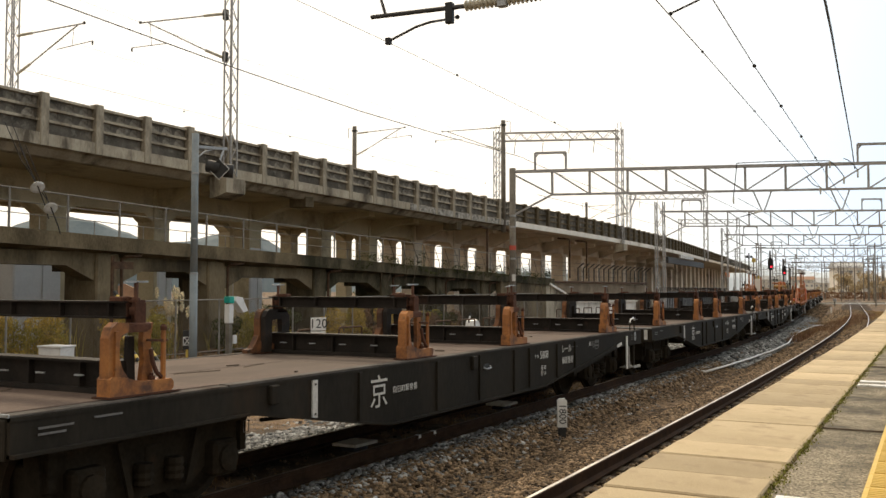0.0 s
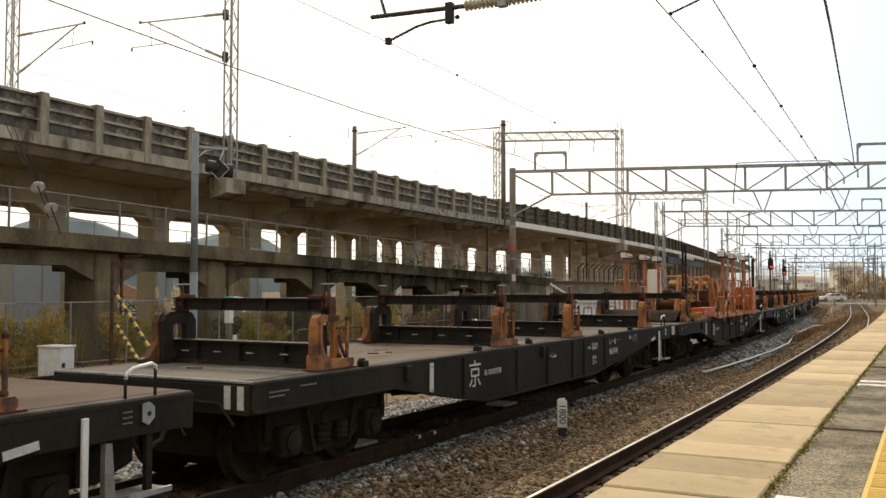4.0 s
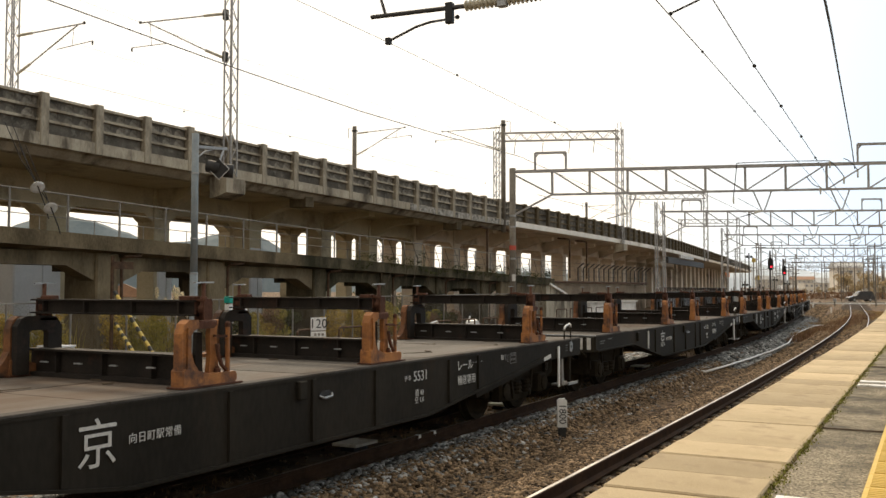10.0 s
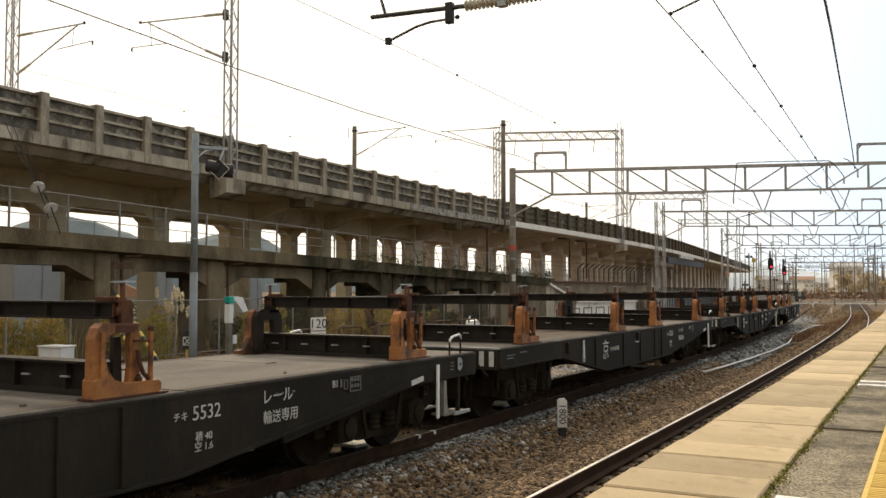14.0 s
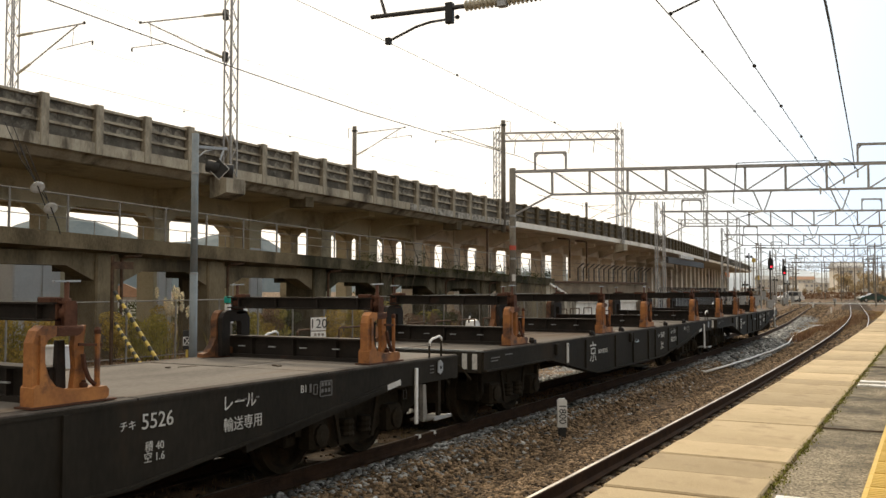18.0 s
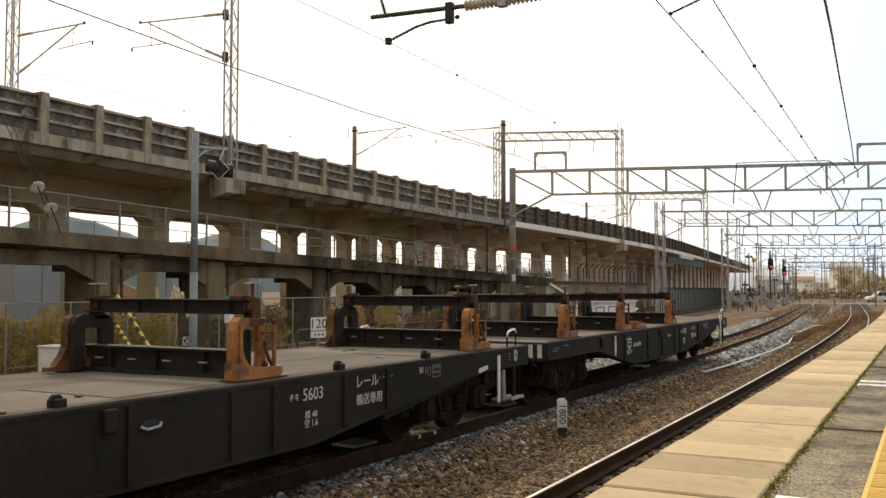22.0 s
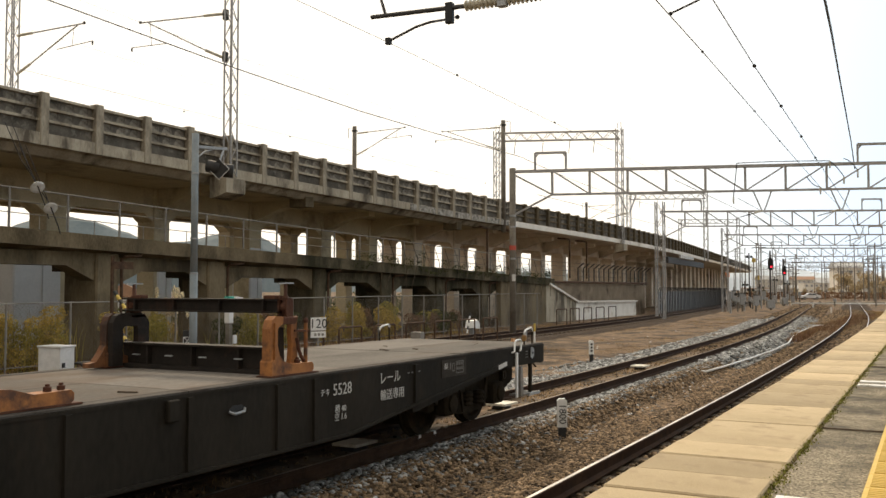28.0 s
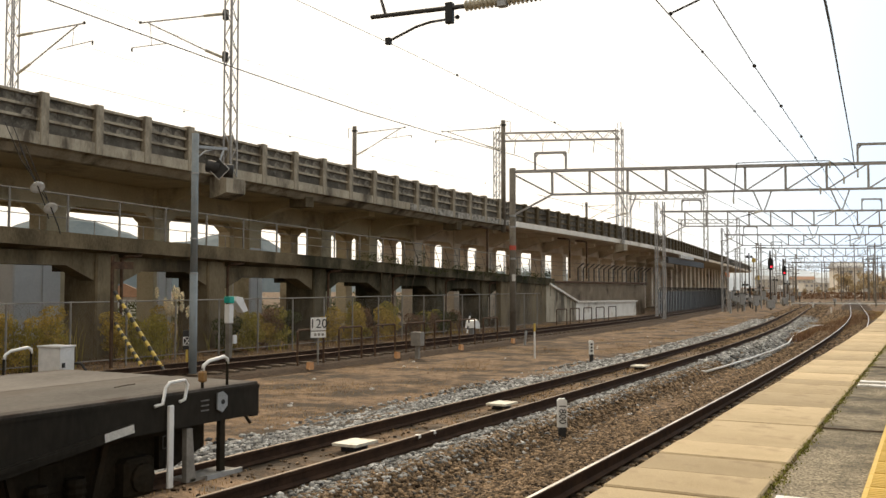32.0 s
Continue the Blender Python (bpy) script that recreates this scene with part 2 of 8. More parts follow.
class Mesh:
    """Collects vertices and faces of one mesh."""

    def __init__(self):
        self.v, self.f = [], []

    def add(self, verts, faces):
        k = len(self.v)
        self.v += [tuple(p) for p in verts]
        self.f += [tuple(i + k for i in f) for f in faces]
        return self

    def box(self, x0, x1, y0, y1, z0, z1, c=0.0):
        """An axis box; c chamfers its edges."""
        if c <= 0:
            p = [(x, y, z) for z in (z0, z1) for y in (y0, y1) for x in (x0, x1)]
            return self.add(p, [(0, 2, 3, 1), (4, 5, 7, 6), (0, 1, 5, 4), (2, 6, 7, 3), (0, 4, 6, 2), (1, 3, 7, 5)])
        v, ix = [], {}
        for sx in (0, 1):
            for sy in (0, 1):
                for sz in (0, 1):
                    P = [(x0, x1)[sx], (y0, y1)[sy], (z0, z1)[sz]]
                    s = [1 - 2 * sx, 1 - 2 * sy, 1 - 2 * sz]
                    for a in range(3):
                        q = [P[i] + (0 if i == a else s[i] * c) for i in range(3)]
                        ix[sx, sy, sz, a] = len(v)
                        v.append(q)
        f = []
        for a in range(3):
            b, d = (a + 1) % 3, (a + 2) % 3
            for s in (0, 1):
                def key(sb, sd, ax, s=s, a=a, b=b, d=d):
                    t = [0, 0, 0]
                    t[a], t[b], t[d] = s, sb, sd
                    return ix[t[0], t[1], t[2], ax]
                ring = [key(0, 0, a), key(1, 0, a), key(1, 1, a), key(0, 1, a)]
                f.append(ring if s else ring[::-1])
            for sb in (0, 1):
                for sd in (0, 1):
                    def e(sa, ax, a=a, b=b, d=d, sb=sb, sd=sd):
                        t = [0, 0, 0]
                        t[a], t[b], t[d] = sa, sb, sd
                        return ix[t[0], t[1], t[2], ax]
                    q = [e(0, b), e(1, b), e(1, d), e(0, d)]
                    f.append(q if sb == sd else q[::-1])
        for sx in (0, 1):
            for sy in (0, 1):
                for sz in (0, 1):
                    q = [ix[sx, sy, sz, a] for a in range(3)]
                    f.append(q if (sx + sy + sz) % 2 else q[::-1])
        return self.add(v, f)

    def tube(self, pts, r, n=8, r1=None, cap=True):
        """A round bar along points, tapering from r to r1."""
        pts = [Vector(p) for p in pts]
        r1 = r if r1 is None else r1
        k = len(self.v)
        up = None
        for i, p in enumerate(pts):
            d = (pts[min(i + 1, len(pts) - 1)] - pts[max(i - 1, 0)]).normalized()
            if up is None:
                up = Vector((0, 0, 1)) if abs(d.z) < 0.9 else Vector((1, 0, 0))
            a = d.cross(up).normalized()
            b = a.cross(d)
            up = b
            rr = r + (r1 - r) * i / max(1, len(pts) - 1)
            for j in range(n):
                t = 2 * math.pi * j / n
                self.v.append(tuple(p + (a * math.cos(t) + b * math.sin(t)) * rr))
        for i in range(len(pts) - 1):
            for j in range(n):
                j2 = (j + 1) % n
                self.f.append((k + i * n + j, k + i * n + j2, k + (i + 1) * n + j2, k + (i + 1) * n + j))
        if cap:
            self.f.append(tuple(k + j for j in range(n))[::-1])
            self.f.append(tuple(k + (len(pts) - 1) * n + j for j in range(n)))
        return self

    def bar(self, p, q, w, h):
        """A square bar from p to q, w wide and h deep."""
        p, q = Vector(p), Vector(q)
        d = (q - p).normalized()
        up = Vector((0, 0, 1)) if abs(d.z) < 0.9 else Vector((0, 1, 0))
        a = d.cross(up).normalized() * (w / 2)
        b = a.cross(d).normalized() * (h / 2)
        v = [e + s * a + t * b for e in (p, q) for s, t in ((-1, -1), (1, -1), (1, 1), (-1, 1))]
        return self.add(v, [(0, 1, 2, 3), (7, 6, 5, 4), (0, 4, 5, 1), (1, 5, 6, 2), (2, 6, 7, 3), (3, 7, 4, 0)])

    def prism(self, prof, a0, a1, axis="x"):
        """A closed outline pushed along an axis. x: prof is (y, z); y: (x, z); z: (x, y)."""
        n = len(prof)
        put = {"x": lambda a, p: (a, p[0], p[1]), "y": lambda a, p: (p[0], a, p[1]), "z": lambda a, p: (p[0], p[1], a)}[axis]
        v = [put(a, p) for a in (a0, a1) for p in prof]
        f = [tuple(range(n))[::-1], tuple(range(n, 2 * n))]
        f += [(i, (i + 1) % n, n + (i + 1) % n, n + i) for i in range(n)]
        return self.add(v, f)

    def sweep(self, prof, path):
        """An outline (sideways, up) carried along path rows (x, y, z, heading), capped."""
        n, k = len(prof), len(self.v)
        for x, y, z, h in path:
            for u, w in prof:
                self.v.append((x + u * math.cos(h), y + u * math.sin(h), z + w))
        for i in range(len(path) - 1):
            for j in range(n):
                j2 = (j + 1) % n
                self.f.append((k + i * n + j, k + i * n + j2, k + (i + 1) * n + j2, k + (i + 1) * n + j))
        self.f.append(tuple(k + j for j in range(n)))
        self.f.append(tuple(k + (len(path) - 1) * n + j for j in range(n))[::-1])
        return self

    def lathe(self, prof, x, y, z, n=16, axis="z"):
        """A turned form: prof rows (radius, along)."""
        k = len(self.v)
        for r, a in prof:
            for j in range(n):
                t = 2 * math.pi * j / n
                c, s = r * math.cos(t), r * math.sin(t)
                self.v.append({"z": (x + c, y + s, z + a), "y": (x + c, y + a, z + s), "x": (x + a, y + c, z + s)}[axis])
        for i in range(len(prof) - 1):
            for j in range(n):
                j2 = (j + 1) % n
                self.f.append((k + i * n + j, k + i * n + j2, k + (i + 1) * n + j2, k + (i + 1) * n + j))
        self.f.append(tuple(k + j for j in range(n))[::-1])
        self.f.append(tuple(k + (len(prof) - 1) * n + j for j in range(n)))
        return self

    def data(self, name, material, smooth=False):
        me = bpy.data.meshes.new(name)
        me.from_pydata(self.v, [], self.f)
        bm = bmesh.new()
        bm.from_mesh(me)
        bmesh.ops.recalc_face_normals(bm, faces=bm.faces)
        bm.to_mesh(me)
        bm.free()
        me.materials.append(material)
        if smooth:
            me.polygons.foreach_set("use_smooth", [True] * len(me.polygons))
        return me


def raw(name, verts, faces, material):
    """A large mesh straight from lists, with no clean-up."""
    me = bpy.data.meshes.new(name)
    me.from_pydata(verts, [], faces)
    me.materials.append(material)
    return me


def thing(name, label, category, at=(0, 0, 0), turn=0.0, group="", kind=""):
    ob = new(name)
    ob.empty_display_size = 0.2
    ob.matrix_basis = Matrix.Translation(at) @ Matrix.Rotation(turn, 4, "Z")
    return tagged(ob, label, category, group, kind)


def part(name, m, material, parent, label="", smooth=False, at=None):
    ob = new(name, m if isinstance(m, bpy.types.Mesh) else m.data(name, material, smooth))
    ob.parent = parent
    if at is not None:
        ob.location = at
    return tagged(ob, label)


def solo(name, m, material, label, category, group="", kind="", smooth=False, at=(0, 0, 0), turn=0.0):
    ob = new(name, m if isinstance(m, bpy.types.Mesh) else m.data(name, material, smooth))
    ob.matrix_basis = Matrix.Translation(at) @ Matrix.Rotation(turn, 4, "Z")
    return tagged(ob, label, category, group, kind)


# ---- the lines of the plan ----


def bend(x0, s0, s1, k):
    """A line along y at x0 that bends to the left from s0 to s1; gives x and heading at y."""
    def at(y):
        e = min(max(y - s0, 0.0), s1 - s0)
        x = x0 - k * e * e / 2 - k * (s1 - s0) * max(0.0, y - s1)
        return x, math.atan(k * e)
    return at


LINE_A = bend(0.0, 16.0, 60.0, 0.0019)      # the train's track
LINE_C = bend(3.77, 12.0, 80.0, 0.00109)    # the platform's track
LINE_B = bend(-10.0, 34.0, 70.0, 0.0026)     # the far track by the fence
LINE_V = bend(-18.0, 60.0, 120.0, 0.0017)   # the face of the viaduct


def steps(a, b, d):
    n = max(1, round((b - a) / d))
    return [a + (b - a) * i / n for i in range(n + 1)]


def along(line, ys, off=0.0, z=0.0):
    rows = []
    for y in ys:
        x, h = line(y)
        rows.append((x + off * math.cos(h), y + off * math.sin(h), z(y) if callable(z) else z, h))
    return rows

# ---- ground ----


def build_ground():
    xs = [-2500, -600, -200, -80] + steps(-40, 40, 2.0) + [80, 200, 600, 2500]
    ys = [-2500, -600, -150, -60] + steps(-20, 150, 2.5) + [220, 400, 900, 2500]
    v, f = [], []
    for y in ys:
        for x in xs:
            z = -0.32
            if -40 <= x <= 40 and -20 <= y <= 150:
                z += 0.07 * noise.noise((x * 0.35, y * 0.3, 1.7)) + 0.03 * noise.noise((x * 1.3, y * 1.1, 4.0))
            v.append((x, y, z))
    n = len(xs)
    for j in range(len(ys) - 1):
        for i in range(n - 1):
            f.append((j * n + i, j * n + i + 1, (j + 1) * n + i + 1, (j + 1) * n + i))
    g = new("ground", raw("ground", v, f, GROUND_DIRT))
    g.data.polygons.foreach_set("use_smooth", [True] * len(f))
    tagged(g, "dry brown dirt and withered grass beside the railway tracks", "ground", kind="structure")


RAIL_PROFILE_BASE = [(-0.063, -0.153), (0.063, -0.153), (0.063, -0.142), (0.012, -0.12), (0.010, -0.045), (0.032, -0.035), (0.032, -0.006), (0.024, 0.0), (-0.024, 0.0), (-0.032, -0.006), (-0.032, -0.035), (-0.010, -0.045), (-0.012, -0.12), (-0.063, -0.142)]
RAIL_PROFILE_TOP = [(-0.021, -0.008), (0.021, -0.008), (0.019, 0.001), (-0.019, 0.001)]


def build_track(line, y0, y1, bed, label, half_bed=1.75, every=0.62, shoulder=-0.17, sink=0.0, head=None):
    ys = steps(y0, y1, 2.0)
    road = thing("railway_track", label, "railway track", kind="structure")
    m = Mesh()
    m.sweep([(-half_bed - 0.35, -0.4), (half_bed + 0.35, -0.4), (half_bed - 0.2, shoulder), (0.75, shoulder - 0.015), (0.0, shoulder - 0.03), (-0.75, shoulder - 0.015), (-half_bed + 0.2, shoulder)], along(line, ys))
    part("ballast_bed", m, bed, road)
    for side in (-1, 1):
        off = side * (0.5335 + 0.032)
        body = part("rail", Mesh().sweep(RAIL_PROFILE_BASE, along(line, ys, off)), RAIL_RUST, road, "rusty steel rail")
        part("rail_head", Mesh().sweep(RAIL_PROFILE_TOP, along(line, ys, off)), head or RAIL_TOP, body, "dull rusty running surface" if head else "polished running surface")
    sl = Mesh().box(-1.0, 1.0, -0.12, 0.12, -0.14, 0.0, 0.012).data("sleeper", SLEEPER)
    n = 0
    y = max(y0, -4.0)
    while y < min(y1, 95) and n < 150:
        x, h = line(y)
        o = part("sleeper", sl, SLEEPER, road, at=(x, y, -0.153 - sink))
        o.rotation_euler = (0, 0, h)
        y += every
        n += 1
    return road


# ---- platform ----
PLAT_Z = 1.08
EDGE = bend(5.25, 12.0, 80.0, 0.0011)


def build_platform():
    p = thing("platform", "station platform with pale coping blocks and worn asphalt", "platform", kind="structure")
    ys = steps(-14.0, 52.0, 2.0)
    body = Mesh().sweep([(0.06, -0.5), (9.0, -0.5), (9.0, PLAT_Z - 0.12), (0.06, PLAT_Z - 0.12)], along(EDGE, ys))
    part("platform_wall", body, CONCRETE, p, "concrete platform wall")
    top = Mesh().sweep([(0.625, PLAT_Z - 0.2), (9.0, PLAT_Z - 0.2), (9.0, PLAT_Z + 0.004), (0.625, PLAT_Z - 0.006)], along(EDGE, ys))
    part("asphalt_surface", top, ASPHALT, p, "grey worn asphalt surface")
    rnd = random.Random(3)
    joints = [-4.0, -3.1, -2.2, -1.3, -0.4, 0.5, 1.4, 2.3, 2.72, 3.16, 3.6, 4.03, 4.45, 4.87, 5.72, 6.64, 7.5, 8.27, 8.7, 9.42, 10.3, 11.2]
    while joints[-1] < 50:
        joints.append(joints[-1] + rnd.choice((0.88, 0.9, 0.92, 1.3)))
    for y, y2 in zip(joints, joints[1:]):
        gap = rnd.choice((0.010, 0.014, 0.018, 0.026))
        x, h = EDGE(y)
        m = Mesh().box(0.0, 0.603, gap / 2, y2 - y - gap / 2, -0.16, 0.0, 0.007)
        o = part("coping_block", m, COPING, p, at=(x + rnd.uniform(-0.004, 0.004), y, PLAT_Z + rnd.uniform(-0.004, 0.003)))
        o.rotation_euler = (rnd.uniform(-0.002, 0.002), rnd.uniform(-0.005, 0.005), h)
    for y in (5.68, 10.4):
        x, h = EDGE(y)
        part("asphalt_joint", Mesh().box(x + 0.63, x + 0.95, y - 0.003, y + 0.003, PLAT_Z - 0.02, PLAT_Z + 0.0045), SLEEPER, p, "dark filled joint")
    # tactile strip
    slab = Mesh().box(0.0, 0.295, 0.0, 0.297, -0.05, 0.012, 0.004)
    for i in range(8):
        for x0, x1 in ((0.02, 0.142), (0.153, 0.275)):
            slab.box(x0, x1, 0.018 + i * 0.0345, 0.033 + i * 0.0345, 0.011, 0.018, 0.002)
    sd = slab.data("tactile_slab", YELLOW_TACTILE)
    for i in range(60):
        y = 1.0 + i * 0.3
        x, h = EDGE(y)
        o = part("tactile_slab", sd, YELLOW_TACTILE, p, at=(x + 0.95, y, PLAT_Z))
        o.rotation_euler = (0, 0, h)
    for k, (x0, x1, y0, y1) in enumerate([(0.66, 0.92, 3.62, 3.72), (0.64, 0.95, 8.3, 8.42), (0.64, 0.95, 8.62, 8.74)]):
        x, h = EDGE((y0 + y1) / 2)
        part("painted_mark", Mesh().box(x + x0, x + x1, y0, y1, PLAT_Z - 0.02, PLAT_Z + 0.006), WHITE_PAINT, p, "white painted boarding mark")



build_ground()
build_track(LINE_A, -14.0, 160.0, GROUND_DIRT, "single railway track on brown and grey ballast", half_bed=1.4, shoulder=-0.15, sink=0.022, head=RAIL_WORN)
build_track(LINE_C, -14.0, 190.0, BALLAST_BED, "railway track running along the platform edge", half_bed=1.4, sink=0.022)
build_track(LINE_B, -14.0, 150.0, BALLAST_BED, "rusty far railway track beside the fence", shoulder=-0.2, head=RAIL_DULL)
build_platform()
strip = Mesh().sweep([(0.95, -0.45), (2.85, -0.45), (2.85, -0.32), (1.9, -0.345), (0.95, -0.32)], along(LINE_A, steps(-14, 60, 2.0)))
solo("ballast_strip", strip, BALLAST_BED, "dark gravel bed between the two tracks", "gravel bed", kind="structure")

# ---- the train ----
PITCH = 14.944
BLACK_PAINT = mat("black_wagon_paint", (0.015, 0.013, 0.0098), (0.032, 0.0275, 0.021), 0.78, 1.5, 25, 0.15, stain=(0.04, 0.028, 0.018), stain_scale=1.2, stain_amount=0.3, stretch=(1, 1, 0.4), spec=0.1)
GRIME = mat("oily_underframe", (0.0163, 0.0134, 0.00968), (0.0388, 0.0317, 0.022), 0.92, 3, 30, 0.4, stain=(0.0459, 0.0307, 0.0185), stain_scale=2, stain_amount=0.25, spec=0.06)
DECK_STEEL = mat("worn_deck_plate", (0.092, 0.083, 0.072), (0.20, 0.183, 0.16), 0.9, 1.1, 45, 0.3, stain=(0.105, 0.078, 0.058), stain_scale=0.55, stain_amount=0.5, vary=0.2, spec=0.1, stretch=(1, 0.45, 1))
DECK_RUST = mat("rusty_deck_plate", (0.082, 0.059, 0.047), (0.17, 0.127, 0.102), 0.9, 1.1, 45, 0.3, stain=(0.10, 0.078, 0.063), stain_scale=0.55, stain_amount=0.5, vary=0.18, spec=0.1, stretch=(1, 0.45, 1))
DECK_EDGE = mat("worn_deck_edge", (0.055, 0.048, 0.041), (0.12, 0.108, 0.095), 0.9, 2.5, 45, 0.3, stain=(0.05, 0.034, 0.025), stain_scale=1.5, stain_amount=0.45, vary=0.1, spec=0.08)
ORANGE = mat("faded_orange_paint", (0.20, 0.075, 0.022), (0.40, 0.165, 0.045), 0.7, 4, 40, 0.3, stain=(0.075, 0.036, 0.022), stain_scale=3.2, stain_amount=0.55, vary=0.12)
ORANGE_DARK = mat("dark_stained_orange_paint", (0.085, 0.036, 0.016), (0.22, 0.092, 0.032), 0.8, 5, 40, 0.4, stain=(0.045, 0.024, 0.015), stain_scale=3.2, stain_amount=0.6, vary=0.15)
ORANGE_CLEAN = mat("orange_machine_paint", (0.29, 0.11, 0.04), (0.47, 0.19, 0.07), 0.65, 3, 30, 0.2, stain=(0.13, 0.058, 0.03), stain_scale=2.2, stain_amount=0.42)
RED_ORANGE = mat("red_orange_enamel", (0.42, 0.08, 0.018), (0.56, 0.125, 0.028), 0.5, 2, 30, 0.1, stain=(0.2, 0.055, 0.02), stain_scale=3, stain_amount=0.25)
MACHINE_YELLOW = mat("worn_yellow_paint", (0.26, 0.14, 0.03), (0.43, 0.255, 0.06), 0.7, 4, 40, 0.2, stain=(0.10, 0.05, 0.024), stain_scale=4.5, stain_amount=0.5)
RACK_DARK = mat("rusty_black_steel", (0.013, 0.011, 0.0095), (0.031, 0.025, 0.02), 0.75, 4, 40, 0.3, stain=(0.05, 0.027, 0.018), stain_scale=2.5, stain_amount=0.15, spec=0.15)
RACK_RUST = mat("red_brown_steel", (0.045, 0.020, 0.012), (0.11, 0.048, 0.028), 0.8, 5, 40, 0.4, spec=0.2)
LETTER_WHITE = mat("stencil_white", (0.42, 0.41, 0.38), (0.62, 0.61, 0.57), 0.7, 30, 80, 0.05)
LETTER_GREY = mat("faded_stencil", (0.09, 0.086, 0.08), (0.19, 0.18, 0.17), 0.8, 60, 90, 0.05)
SHEET_BROWN = mat("brown_tarpaulin", (0.014, 0.011, 0.009), (0.05, 0.042, 0.035), 0.9, 3, 20, 0.4, stain=(0.13, 0.12, 0.11), stain_scale=2.2, stain_amount=0.1, spec=0.06)
PANEL_GREY = mat("weathered_board", (0.030, 0.026, 0.021), (0.060, 0.052, 0.043), 0.85, 3, 30, 0.2, spec=0.1)
AMBER = mat("amber_lens", (0.16, 0.085, 0.025), (0.26, 0.14, 0.04), 0.4, 5, 30, 0.05)
HW, FRONT, REAR, TOPZ = 1.272, 0.30, 14.52, 1.08


def lettering(text, size, spacing=1.0):
    """Raised lettering as a mesh, lying in its own xy plane, centred."""
    cu = bpy.data.curves.new("lettering", "FONT")
    cu.body, cu.size, cu.extrude = text, size, 0.0015
    cu.align_x, cu.align_y = "CENTER", "CENTER"
    cu.resolution_u = 3
    cu.space_character = spacing
    ob = new("lettering", cu)
    dg = bpy.context.evaluated_depsgraph_get()
    me = bpy.data.meshes.new_from_object(ob.evaluated_get(dg))
    bpy.data.objects.remove(ob)
    me.materials.clear()
    me.materials.append(LETTER_WHITE)
    return me


ON_SIDE = Matrix(((0, 0, 1, 0), (1, 0, 0, 0), (0, 1, 0, 0), (0, 0, 0, 1)))


def put_text(parent, text, y, z, size, spacing=1.0, x=HW + 0.012):
    ob = part("lettering", lettering(text, size, spacing), LETTER_WHITE, parent, "white stencilled lettering")
    ob.matrix_basis = Matrix.Translation((x, y, z)) @ ON_SIDE
    return ob


def sill_low(y):
    pts = [(FRONT, 0.80), (2.6, 0.80), (4.35, 0.50), (4.9, 0.42), (9.3, 0.42), (10.0, 0.50), (12.9, 0.82), (REAR, 0.80)]
    for (a, za), (b, zb) in zip(pts, pts[1:]):
        if a <= y <= b:
            return za + (zb - za) * (y - a) / (b - a)
    return 0.8


